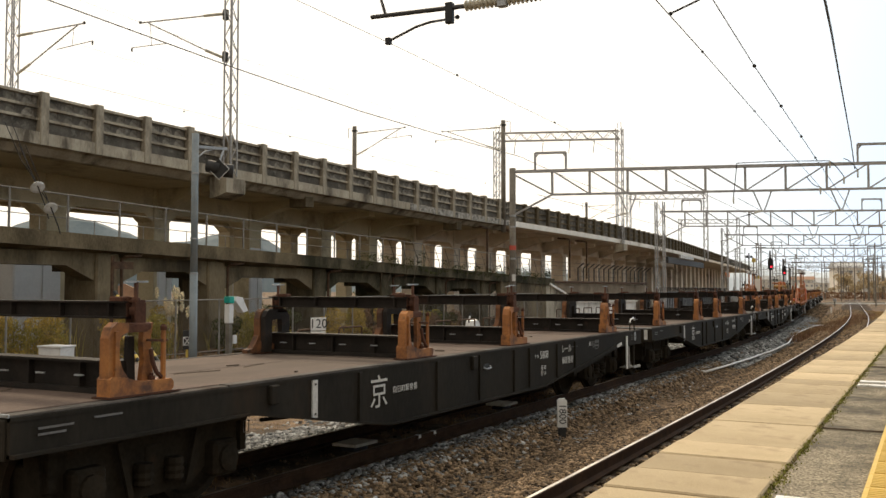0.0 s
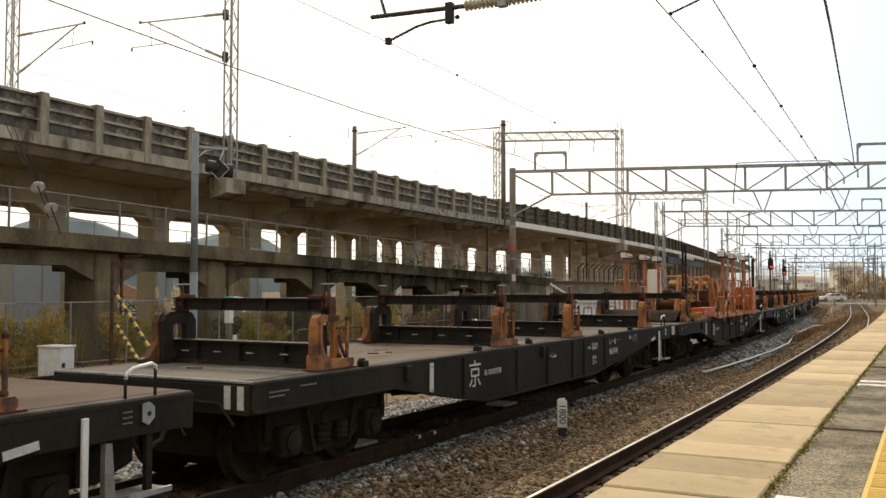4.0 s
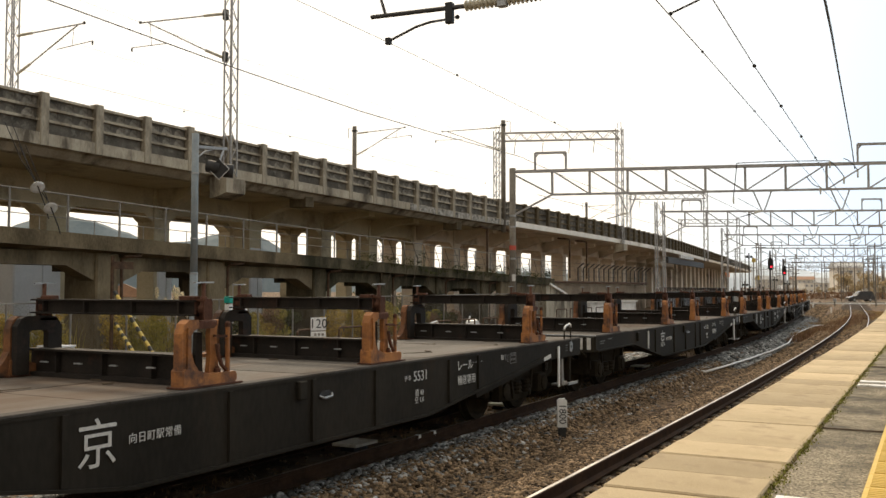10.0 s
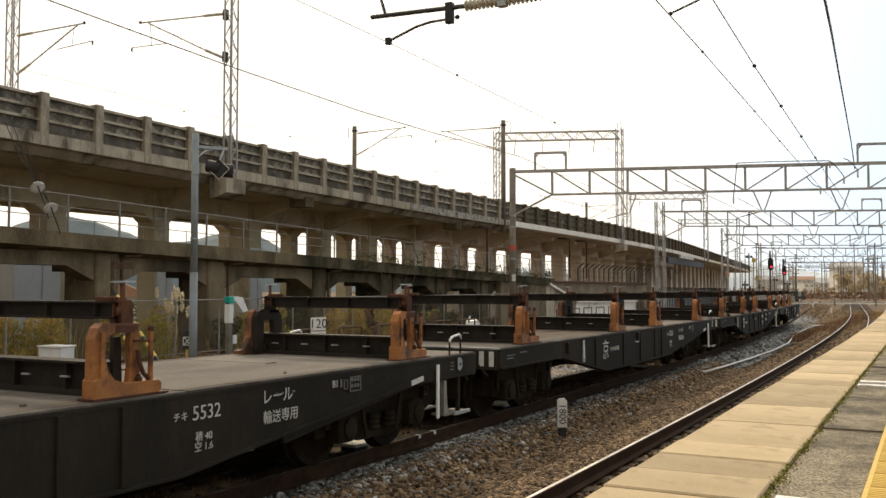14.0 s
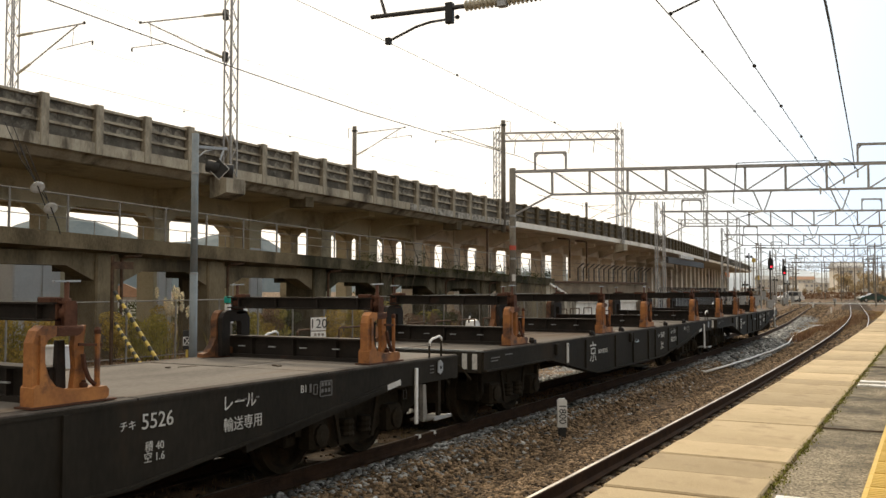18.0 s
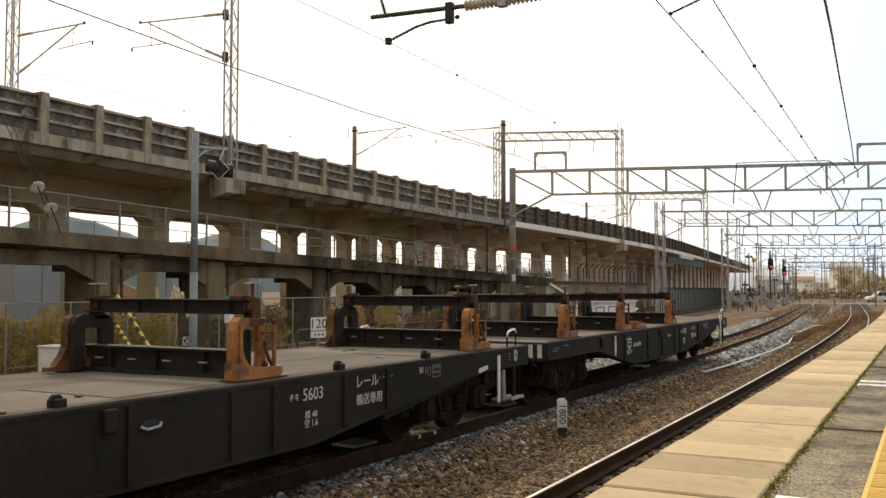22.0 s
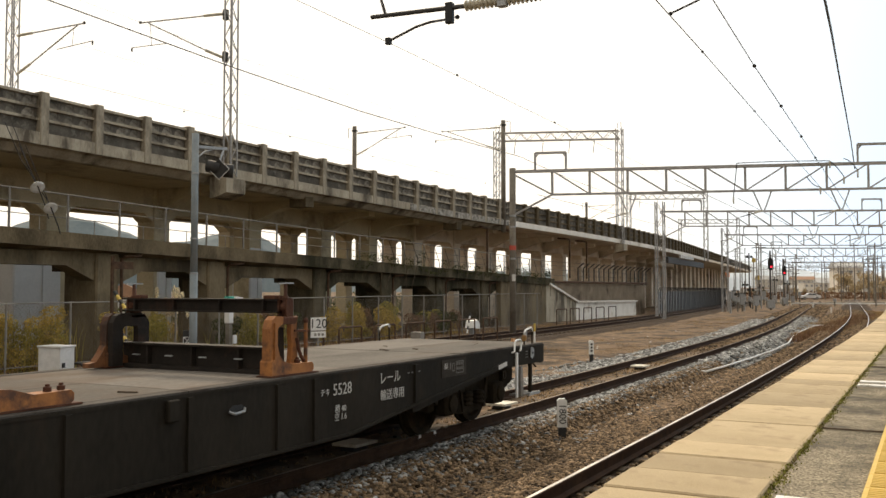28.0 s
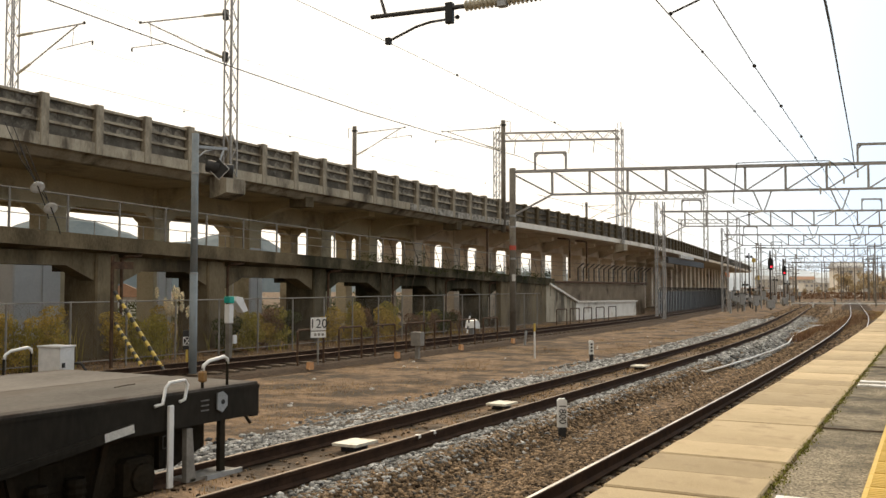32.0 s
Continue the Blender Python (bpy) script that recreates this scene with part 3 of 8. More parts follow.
def add_bogie(w, yc):
    b = part("bogie", Mesh().box(-0.95, 0.95, yc - 0.12, yc + 0.12, 0.42, 0.66, 0.02).box(-0.25, 0.25, yc - 0.25, yc + 0.25, 0.6, 0.8, 0.02), GRIME, w, "black cast bogie")
    for s in (-1, 1):
        m = Mesh()
        x0, x1 = sorted((s * 0.78, s * 0.94))
        prof = [(yc - 1.06, 0.44), (yc - 0.62, 0.40), (yc - 0.36, 0.24), (yc + 0.36, 0.24), (yc + 0.62, 0.40), (yc + 1.06, 0.44), (yc + 1.08, 0.70), (yc + 1.02, 0.745), (yc - 1.02, 0.745), (yc - 1.08, 0.70)]
        m.prism(prof, x0, x1, "x")
        f = part("side_frame", m, GRIME, b)
        part("frame_flange", Mesh().box(*sorted((s * 0.94, s * 1.0)), yc - 1.04, yc + 1.04, 0.715, 0.745), GRIME, f)
        for dy in (-1.0, 1.0):
            part("end_lip", Mesh().box(*sorted((s * 0.94, s * 0.99)), yc + dy - 0.035, yc + dy + 0.035, 0.45, 0.73), GRIME, f)
        for dy in (-0.72, 0.72):
            bx = part("axle_box", Mesh().box(s * 0.97 - 0.09, s * 0.97 + 0.09, yc + dy - 0.15, yc + dy + 0.15, 0.28, 0.58, 0.03), GRIME, b)
            part("axle_cover", Mesh().lathe([(0.11, 0.0), (0.11, s * 0.03), (0.06, s * 0.045)], s * 1.06, yc + dy, 0.43, 12, "x"), GRIME, bx)
        for dy in (-0.16, 0.16):
            part("coil_spring", Mesh().lathe([(0.07, 0), (0.085, 0.02), (0.07, 0.05), (0.085, 0.08), (0.07, 0.11), (0.085, 0.14), (0.07, 0.18)], s * 0.99, yc + dy, 0.34, 10), GRIME, b)
        part("brake_hanger", Mesh().bar((s * 1.0, yc + 0.3, 0.28), (s * 1.0, yc + 0.42, 0.72), 0.03, 0.05), GRIME, b)
        part("brake_hanger", Mesh().bar((s * 1.0, yc - 0.3, 0.28), (s * 1.0, yc - 0.42, 0.72), 0.03, 0.05), GRIME, b)
    fr = Mesh()
    for p, q in (((yc + 1.0, 0.60), (yc + 1.0, 0.70)), ((yc + 1.07, 0.60), (yc + 1.07, 0.70)), ((yc + 1.0, 0.60), (yc + 1.07, 0.60)), ((yc + 1.0, 0.70), (yc + 1.07, 0.70))):
        fr.bar((0.995, *p), (0.995, *q), 0.006, 0.006)
    part("square_mark", fr, LETTER_GREY, b, "faded square outline")
    for dy in (-0.72, 0.72):
        ws = Mesh()
        ws.lathe([(0.06, -0.9), (0.06, 0.9)], 0, 0, 0, 12, "x")
        for s in (-1, 1):
            ws.lathe([(0.10, s * 0.50), (0.43, s * 0.50), (0.455, s * 0.505), (0.455, s * 0.535), (0.43, s * 0.55), (0.42, s * 0.63), (0.36, s * 0.63), (0.33, s * 0.58), (0.14, s * 0.57), (0.12, s * 0.66), (0.06, s * 0.66)], 0, 0, 0, 28, "x")
        o = part("wheelset", ws, GRIME, b, "dark greasy steel wheelset", at=(0, yc + dy, 0.43))
        WHEELS.append(o)


WHEELS = []


def add_rack(w, y, stub=False, sheet=False):
    """A rail-holding frame across the deck: an arched foot at each side, beams and screw clamps between."""
    r = part("rail_rack", Mesh().box(-1.14, 1.14, y + 0.2, y + 0.4, TOPZ, TOPZ + 0.02), RACK_DARK, w, "orange and black rail-holding rack")
    for s in (-1, 1):
        near = s > 0
        inset = 0.0 if near else 0.12

        def X(a, b, s=s, inset=inset):
            return sorted((s * (a - inset), s * (b - inset)))
        # far-side castings take the darker orange
        CAST = ORANGE if near else ORANGE_DARK
        x0, x1 = X(1.05, 1.19)
        part("base_plate", Mesh().box(x0 - 0.02, x1 + 0.02, y - 0.03, y + 0.68, TOPZ, TOPZ + 0.014), RACK_RUST, r)
        foot = Mesh().prism([(y, TOPZ + 0.012), (y + 0.60, TOPZ + 0.012), (y + 0.625, TOPZ + 0.035), (y + 0.625, TOPZ + 0.08), (y + 0.60, TOPZ + 0.105), (y + 0.30, TOPZ + 0.10), (y + 0.20, TOPZ + 0.13), (y + 0.13, TOPZ + 0.15), (y + 0.02, TOPZ + 0.16), (y, TOPZ + 0.14)], x0, x1, "x")
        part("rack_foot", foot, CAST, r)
        for yy in (y + 0.46, y + 0.57):
            part("bolt", Mesh().lathe([(0.028, 0), (0.028, 0.03), (0.016, 0.035), (0.016, 0.05)], s * (1.12 - inset), yy, TOPZ + 0.103, 8), RACK_RUST, r)
        if stub:
            continue
        x0, x1 = X(1.07, 1.165)
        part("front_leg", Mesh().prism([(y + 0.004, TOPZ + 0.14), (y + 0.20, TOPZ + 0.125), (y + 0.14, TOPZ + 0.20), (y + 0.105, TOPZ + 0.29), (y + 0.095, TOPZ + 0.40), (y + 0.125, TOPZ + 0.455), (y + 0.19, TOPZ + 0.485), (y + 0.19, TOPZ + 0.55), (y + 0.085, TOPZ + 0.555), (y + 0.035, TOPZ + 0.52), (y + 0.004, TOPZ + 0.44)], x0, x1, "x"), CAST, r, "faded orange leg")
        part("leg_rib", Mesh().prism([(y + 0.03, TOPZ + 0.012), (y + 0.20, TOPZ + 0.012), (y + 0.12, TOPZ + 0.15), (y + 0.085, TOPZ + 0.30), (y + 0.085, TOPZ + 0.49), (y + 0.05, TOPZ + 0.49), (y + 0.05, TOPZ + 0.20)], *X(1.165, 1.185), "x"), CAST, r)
        if not near:
            part("slope_brace", Mesh().prism([(y - 0.20, TOPZ + 0.012), (y + 0.01, TOPZ + 0.012), (y + 0.01, TOPZ + 0.24), (y - 0.04, TOPZ + 0.15), (y - 0.11, TOPZ + 0.07), (y - 0.20, TOPZ + 0.055)], *X(1.08, 1.17), "x"), ORANGE_DARK, r)
            # inner face lies in shade; the plate's dark colour carries it
            arch = [(y + 0.015, TOPZ + 0.02), (y + 0.15, TOPZ + 0.02), (y + 0.15, TOPZ + 0.40), (y + 0.17, TOPZ + 0.42), (y + 0.33, TOPZ + 0.42), (y + 0.35, TOPZ + 0.40), (y + 0.35, TOPZ + 0.02), (y + 0.50, TOPZ + 0.02), (y + 0.50, TOPZ + 0.46), (y + 0.44, TOPZ + 0.535), (y + 0.38, TOPZ + 0.555), (y + 0.12, TOPZ + 0.555), (y + 0.06, TOPZ + 0.53), (y + 0.015, TOPZ + 0.46)]
            part("arch_plate", Mesh().prism(arch, *X(0.99, 1.06), "x"), RACK_DARK, r, "dark arch plate, shade put into its colour")
        x0, x1 = X(1.05, 1.15)
        # far head and rear leg darkened likewise: shade put into the colour
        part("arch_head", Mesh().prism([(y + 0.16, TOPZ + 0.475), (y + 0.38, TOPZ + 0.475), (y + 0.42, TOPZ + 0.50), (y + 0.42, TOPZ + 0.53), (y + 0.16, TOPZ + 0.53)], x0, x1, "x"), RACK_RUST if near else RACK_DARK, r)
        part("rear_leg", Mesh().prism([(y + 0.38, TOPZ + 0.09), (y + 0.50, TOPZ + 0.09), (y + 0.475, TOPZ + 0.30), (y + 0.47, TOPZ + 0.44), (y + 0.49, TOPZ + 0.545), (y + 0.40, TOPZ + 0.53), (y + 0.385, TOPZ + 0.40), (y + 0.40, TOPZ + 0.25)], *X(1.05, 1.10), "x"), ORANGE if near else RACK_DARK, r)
        part("clamp_block", Mesh().box(*X(0.99, 1.13), y + 0.25, y + 0.45, TOPZ + 0.5, TOPZ + 0.545, 0.01), RACK_RUST, r, "red-brown clamp block")
        part("screw_column", Mesh().lathe([(0.034, 0.54), (0.034, 0.60), (0.05, 0.605), (0.05, 0.66), (0.032, 0.67), (0.032, 0.735), (0.018, 0.74), (0.018, 0.855)], s * (1.06 - inset), y + 0.35, TOPZ, 12), RACK_RUST, r, "rusty screw column", smooth=True)
        part("screw_handle", Mesh().bar((s * (1.06 - inset), y + 0.24, TOPZ + 0.856), (s * (1.06 - inset), y + 0.46, TOPZ + 0.86), 0.028, 0.014), GALV, r, "bright screw handle")
        part("yoke", Mesh().box(*X(1.005, 1.02), y + 0.30, y + 0.40, TOPZ + 0.54, TOPZ + 0.74).box(*X(1.10, 1.115), y + 0.30, y + 0.40, TOPZ + 0.54, TOPZ + 0.70).box(*X(1.005, 1.115), y + 0.31, y + 0.39, TOPZ + 0.70, TOPZ + 0.72), RACK_RUST, r, "rusty screw yoke")
        part("stop_block", Mesh().box(*X(0.86, 1.0), y + 0.26, y + 0.36, TOPZ + 0.70, TOPZ + 0.745, 0.008), RACK_RUST, r)
        if near:
            part("side_column", Mesh().prism([(y + 0.30, TOPZ + 0.095), (y + 0.385, TOPZ + 0.095), (y + 0.37, TOPZ + 0.44), (y + 0.31, TOPZ + 0.44)], 0.985, 1.025, "x"), RACK_DARK, r)
            part("tie_rod", Mesh().tube([(1.15, y + 0.55, TOPZ + 0.1), (1.15, y + 0.55, TOPZ + 0.48)], 0.02, 8), ORANGE, r)
            part("rod_knob", Mesh().lathe([(0.024, 0), (0.026, 0.03), (0.012, 0.05)], 1.15, y + 0.55, TOPZ + 0.48, 8), RACK_RUST, r)
            part("lever", Mesh().bar((1.13, y + 0.40, TOPZ + 0.41), (1.16, y + 0.58, TOPZ + 0.40), 0.02, 0.02), RACK_RUST, r)
            part("hook_arm", Mesh().tube([(1.13, y + 0.44, TOPZ + 0.34), (1.14, y + 0.45, TOPZ + 0.24), (1.15, y + 0.48, TOPZ + 0.16), (1.15, y + 0.53, TOPZ + 0.12)], 0.018, 6), RACK_RUST, r)
            part("hanger", Mesh().box(1.19, 1.196, y + 0.42, y + 0.455, TOPZ - 0.13, TOPZ + 0.01).box(1.19, 1.196, y + 0.56, y + 0.595, TOPZ - 0.13, TOPZ + 0.01), RACK_RUST, r)
    if stub:
        return r
    lb = part("lower_beam", Mesh().box(-1.0, 1.0, y + 0.27, y + 0.33, TOPZ + 0.03, TOPZ + 0.24).box(-1.0, 1.0, y + 0.2, y + 0.4, TOPZ + 0.235, TOPZ + 0.255).box(-1.0, 1.0, y + 0.2, y + 0.4, TOPZ + 0.02, TOPZ + 0.04), RACK_DARK, r, "black lower cross beam")
    for x in (-0.6, 0.0, 0.6):
        part("web_stiffener", Mesh().box(x - 0.008, x + 0.008, y + 0.215, y + 0.27, TOPZ + 0.04, TOPZ + 0.235), RACK_DARK, lb)
    for i in range(4):
        part("wear_pad", Mesh().box(-0.78 + i * 0.45, -0.69 + i * 0.45, y + 0.19, y + 0.215, TOPZ + 0.13, TOPZ + 0.142), GALV, lb, "shiny wear pad")
    ub = part("upper_beam", Mesh().box(-1.0, 1.0, y + 0.31, y + 0.37, TOPZ + 0.585, TOPZ + 0.70).box(-1.02, 1.02, y + 0.26, y + 0.42, TOPZ + 0.695, TOPZ + 0.71).box(-1.02, 1.02, y + 0.26, y + 0.42, TOPZ + 0.575, TOPZ + 0.59), RACK_DARK, r, "black upper cross beam")
    for x in (-0.85, -0.3, 0.3, 0.85):
        part("web_stiffener", Mesh().box(x - 0.008, x + 0.008, y + 0.265, y + 0.31, TOPZ + 0.59, TOPZ + 0.695), RACK_DARK, ub)
    if sheet:
        m, nx = Mesh(), 26
        rows = ((y - 0.34, 0.02), (y - 0.22, 0.05), (y - 0.06, 0.13), (y + 0.1, 0.21), (y + 0.24, 0.27), (y + 0.40, 0.27), (y + 0.46, 0.18))
        for top in (0.0, -0.012):
            for i in range(nx + 1):
                for j, (yy, z) in enumerate(rows):
                    w1 = noise.noise((i * 0.45, j * 0.7, 2.0))
                    m.v.append((-1.0 + 2.0 * i / nx, yy + 0.05 * w1, TOPZ + z + 0.035 * w1 + 0.012 + top))
        k, n2 = len(rows), (nx + 1) * len(rows)
        for i in range(nx):
            for j in range(k - 1):
                a = i * k + j
                m.f += [(a, a + 1, a + k + 1, a + k), (n2 + a, n2 + a + k, n2 + a + k + 1, n2 + a + 1)]
        part("sheet", m, SHEET_BROWN, r, "dark brown sheet thrown over the beam", smooth=True)
    return r


def build_wagon(number, racks, marks, stubs=(), sheet=None, deck=DECK_STEEL, label="black flat wagon with orange rail racks on its worn deck"):
    plate_y, sign_y, number_y, purpose_y = marks
    w = thing("flat_wagon", label, "wagon", group="wagons of the train")
    for s in (-1, 1):
        side = [(y, sill_low(y)) for y in (FRONT, 2.6, 3.5, 4.35, 4.9, 9.3, 10.0, 12.7, REAR)] + [(REAR, 1.06), (FRONT, 1.06)]
        x0, x1 = (HW - 0.03, HW) if s > 0 else (-HW, -HW + 0.03)
        sill = part("side_sill", Mesh().prism(side, x0, x1, "x"), BLACK_PAINT, w, "deep black fish-belly side sill")
        fl = Mesh()
        for (a, b) in zip((FRONT, 2.6, 4.35, 4.9, 9.3, 10.0), (2.6, 4.35, 4.9, 9.3, 10.0, 12.7)):
            fl.bar((s * (HW - 0.05), a, sill_low(a) + 0.012), (s * (HW - 0.05), b, sill_low(b) + 0.012), 0.19, 0.024)
        part("bottom_flange", fl, BLACK_PAINT, sill)
        part("top_flange", Mesh().box(*sorted((s * (HW + 0.008), s * (HW - 0.1))), FRONT, REAR, 1.03, 1.055), BLACK_PAINT, sill)
        written = ((sign_y - 0.25, sign_y + 0.9), (number_y - 0.42, number_y + 0.3), (purpose_y - 0.38, purpose_y + 0.38), (11.0, 11.95), (plate_y - 0.08, plate_y + 0.08))
        for y in (4.3, 5.45, 5.95, 7.1, 8.2, 8.75, 9.85, 10.65, 11.1):
            if any(a < y < b for a, b in written):
                continue
            zl = sill_low(y) + 0.03
            part("rib", Mesh().box(*sorted((s * HW, s * (HW + 0.028))), y - 0.03, y + 0.03, zl, 1.03), BLACK_PAINT, sill)
        for y in (2.9, 6.9):
            part("stake_pocket", Mesh().box(*sorted((s * HW, s * (HW + 0.05))), y - 0.06, y + 0.06, 0.86, 1.03, 0.01), BLACK_PAINT, sill)
    rnd = random.Random(number)
    ys = [FRONT, 2.35, 4.7, 7.1, 9.4, 11.8, REAR]
    for a, b in zip(ys, ys[1:]):
        for x0, x1 in ((-HW, -1.14), (-1.14, 0.05), (0.05, 1.14), (1.14, HW)):
            thin = x1 - x0 < 0.3
            o = part("deck_plate", Mesh().box(x0 + 0.006, x1 - 0.006, a + 0.006, b - 0.006, 1.05, TOPZ, 0.004), DECK_EDGE if thin else deck, w)
            o.location = (0, 0, rnd.uniform(-0.006, 0.002))
    part("centre_sill", Mesh().prism([(FRONT, 0.72), (3.0, 0.72), (4.9, 0.44), (9.3, 0.44), (11.2, 0.72), (REAR, 0.72), (REAR, 1.04), (FRONT, 1.04)], -0.22, 0.22, "x"), GRIME, w)
    for y in (3.6, 5.4, 7.2, 9.0, 10.8):
        part("cross_bearer", Mesh().box(-HW + 0.03, HW - 0.03, y - 0.05, y + 0.05, sill_low(y) + 0.05, 1.04), GRIME, w)
    # solid blocks added between the wheels to keep the gap dark
    for a, b in ((0.7, 2.95), (11.45, 13.7)):
        part("bogie_filler", Mesh().prism([(a, 0.3), (a + 0.25, 0.16), (b - 0.25, 0.16), (b, 0.3), (b, 0.95), (a, 0.95)], -0.47, 0.47, "x"), GRIME, w, "added dark block between the wheels")
        for y in (a + 0.21, b - 0.21):
            part("brake_beam", Mesh().box(-0.92, 0.92, y - 0.09, y + 0.09, 0.34, 0.62, 0.02), GRIME, w)
    # block added to darken the open gap below the wagon end
    part("end_filler", Mesh().prism([(13.25, 0.42), (13.95, 0.40), (14.3, 0.52), (14.3, 0.80), (13.25, 0.80)], -0.85, 0.85, "x").box(-0.5, 0.5, 13.9, 14.4, 0.55, 0.8, 0.02), GRIME, w, "added dark block below the end, in place of draft gear")
    part("end_beam", Mesh().box(-HW + 0.033, HW - 0.033, FRONT - 0.02, FRONT + 0.06, 0.78, 1.045, 0.008), BLACK_PAINT, w)
    part("end_beam", Mesh().prism([(-HW + 0.033, 0.78), (HW - 0.033, 0.78), (HW - 0.033, 1.045), (-HW + 0.033, 1.045)], REAR - 0.05, REAR + 0.03, "y"), BLACK_PAINT, w)
    part("edge_strip", Mesh().box(-HW + 0.004, HW - 0.004, FRONT - 0.012, FRONT + 0.004, 1.058, TOPZ + 0.003, 0.004), GALV, w, "bare metal edge strip")
    for x in (1.0, 1.15):
        part("white_stripe", Mesh().box(x - 0.036, x + 0.036, FRONT - 0.026, FRONT - 0.018, 0.83, 1.035), LETTER_WHITE, w, "white end stripe")
    for y, d in ((FRONT, -1), (REAR, 1)):
        c = part("coupler", Mesh().box(-0.09, 0.09, min(y, y + d * 0.26), max(y, y + d * 0.26), 0.74, 0.92, 0.02).box(-0.17, 0.17, min(y + d * 0.2, y + d * 0.345), max(y + d * 0.2, y + d * 0.345), 0.7, 0.98, 0.04), GRIME, w, "cast knuckle coupler")
        part("brake_hose", Mesh().tube([(0.4, y, 0.8), (0.41, y + d * 0.12, 0.72), (0.4, y + d * 0.2, 0.55), (0.36, y + d * 0.28, 0.5)], 0.022, 8), BLACK, c)
        part("uncoupling_lever", Mesh().tube([(0.2, y + d * 0.06, 0.9), (0.95, y + d * 0.07, 0.88), (1.12, y + d * 0.07, 0.7)], 0.014, 6), GRIME, c)
    add_bogie(w, 1.85)
    add_bogie(w, 12.68)
    # near rear corner: post, grab loop, hand rail, stirrup, hook plate
    part("white_post", Mesh().box(HW + 0.012, HW + 0.04, 13.43, 13.485, 0.36, 0.99, 0.006), WHITE_METAL, w, "white painted corner post")
    if number == 5528:
        part("grab_loop", Mesh().tube([(HW + 0.03, 13.29, 1.0), (HW + 0.03, 13.37, 1.01), (HW + 0.02, 13.41, 1.13), (HW + 0.02, 13.45, 1.165), (HW + 0.02, 13.61, 1.17), (HW + 0.02, 13.64, 1.13), (HW + 0.02, 13.61, 1.02), (HW + 0.03, 13.55, 1.01)], 0.013, 8), WHITE_METAL, w, "white grab loop", smooth=True)
    for x in (1.24, -1.24):
        a, b = (13.86, 14.15)
        hr = part("hand_rail", Mesh().tube([(x, a, 0.85), (x, a, 1.24)], 0.012, 8), GRIME, w, "dark end hand rail post")
        part("hand_rail_post", Mesh().tube([(x, b, 0.85), (x, b, 1.28)], 0.012, 8), GRIME, hr)
        part("hand_rail_top", Mesh().tube([(x, a, 1.22), (x, a + 0.015, 1.265), (x, a + 0.07, 1.295), (x, b - 0.04, 1.32), (x, b, 1.30), (x, b + 0.005, 1.26)], 0.015, 8), WHITE_METAL, hr, "white rail top", smooth=True)
    st = part("stirrup_step", Mesh().prism([(13.66, 0.36), (13.76, 0.36), (13.72, 0.78), (13.66, 0.78)], HW - 0.05, HW + 0.0, "x").box(HW - 0.2, HW + 0.0, 13.70, 14.24, 0.355, 0.38), FENCE_GREY, w, "grey steel stirrup step")
    part("step_edge", Mesh().box(HW + 0.03, HW + 0.05, 13.84, 14.26, 0.35, 0.39), GALV, st)
    part("step_bracket", Mesh().box(HW - 0.06, HW - 0.02, 14.06, 14.12, 0.38, 0.8), GRIME, st)
    part("hook_plate", Mesh().prism([(13.98, 0.90), (14.04, 0.87), (14.10, 0.92), (14.10, 1.0), (14.05, 1.04), (13.98, 1.03)], HW + 0.01, HW + 0.022, "x"), GALV, w, "grey hook plate")
    part("brace", Mesh().bar((HW - 0.02, 10.6, 0.52), (HW + 0.02, 13.1, 0.865), 0.05, 0.07), BLACK_PAINT, w, "diagonal side brace")
    part("brace_mark", Mesh().bar((HW + 0.035, 12.82, 0.83), (HW + 0.04, 13.08, 0.866), 0.014, 0.06), LETTER_WHITE, w, "white brace end mark")
    bar = part("white_plate", Mesh().box(HW + 0.005, HW + 0.02, plate_y - 0.04, plate_y + 0.04, 0.66, 1.02), LETTER_WHITE, w, "white marker plate")
    for z in (0.69, 0.97):
        part("bolt", Mesh().box(HW + 0.02, HW + 0.026, plate_y - 0.01, plate_y + 0.01, z, z + 0.02), GRIME, bar)
    hy = {5528: 7.65, 5526: 6.8}.get(number, 7.3)
    part("side_handle", Mesh().tube([(HW + 0.01, hy - 0.1, 0.86), (HW + 0.04, hy - 0.06, 0.84), (HW + 0.04, hy + 0.06, 0.85), (HW + 0.01, hy + 0.1, 0.87)], 0.012, 6), GALV, w)
    # flat black patch: the dark of the handle recess as colour
    part("recess_patch", Mesh().prism([(hy - 0.09, 0.845), (hy - 0.05, 0.82), (hy + 0.06, 0.82), (hy + 0.10, 0.845), (hy + 0.10, 0.88), (hy + 0.06, 0.905), (hy - 0.05, 0.905), (hy - 0.09, 0.88)], HW + 0.001, HW + 0.006, "x"), BLACK, w)
    part("brake_cylinder", Mesh().lathe([(0.05, 0), (0.16, 0.02), (0.17, 0.5), (0.1, 0.55)], 0.7, 8.2, 0.6, 14, "y"), GRIME, w)
    part("brake_pipe", Mesh().tube([(0.9, 3.2, 0.66), (0.9, 6.0, 0.5), (0.9, 10.0, 0.5)], 0.02, 6), GRIME, w)
    put_text(w, "京", sign_y, 0.775, 0.37)
    put_text(w, "向日町駅常備", sign_y + 0.54, 0.785, 0.085, 1.1)
    put_text(w, "チキ", number_y - 0.29, 0.88, 0.08)
    put_text(w, str(number), number_y, 0.89, 0.165)
    put_text(w, "積 40", number_y - 0.03, 0.70, 0.085)
    put_text(w, "空 1.6", number_y - 0.03, 0.62, 0.085)
    put_text(w, "レール", purpose_y, 0.925, 0.145)
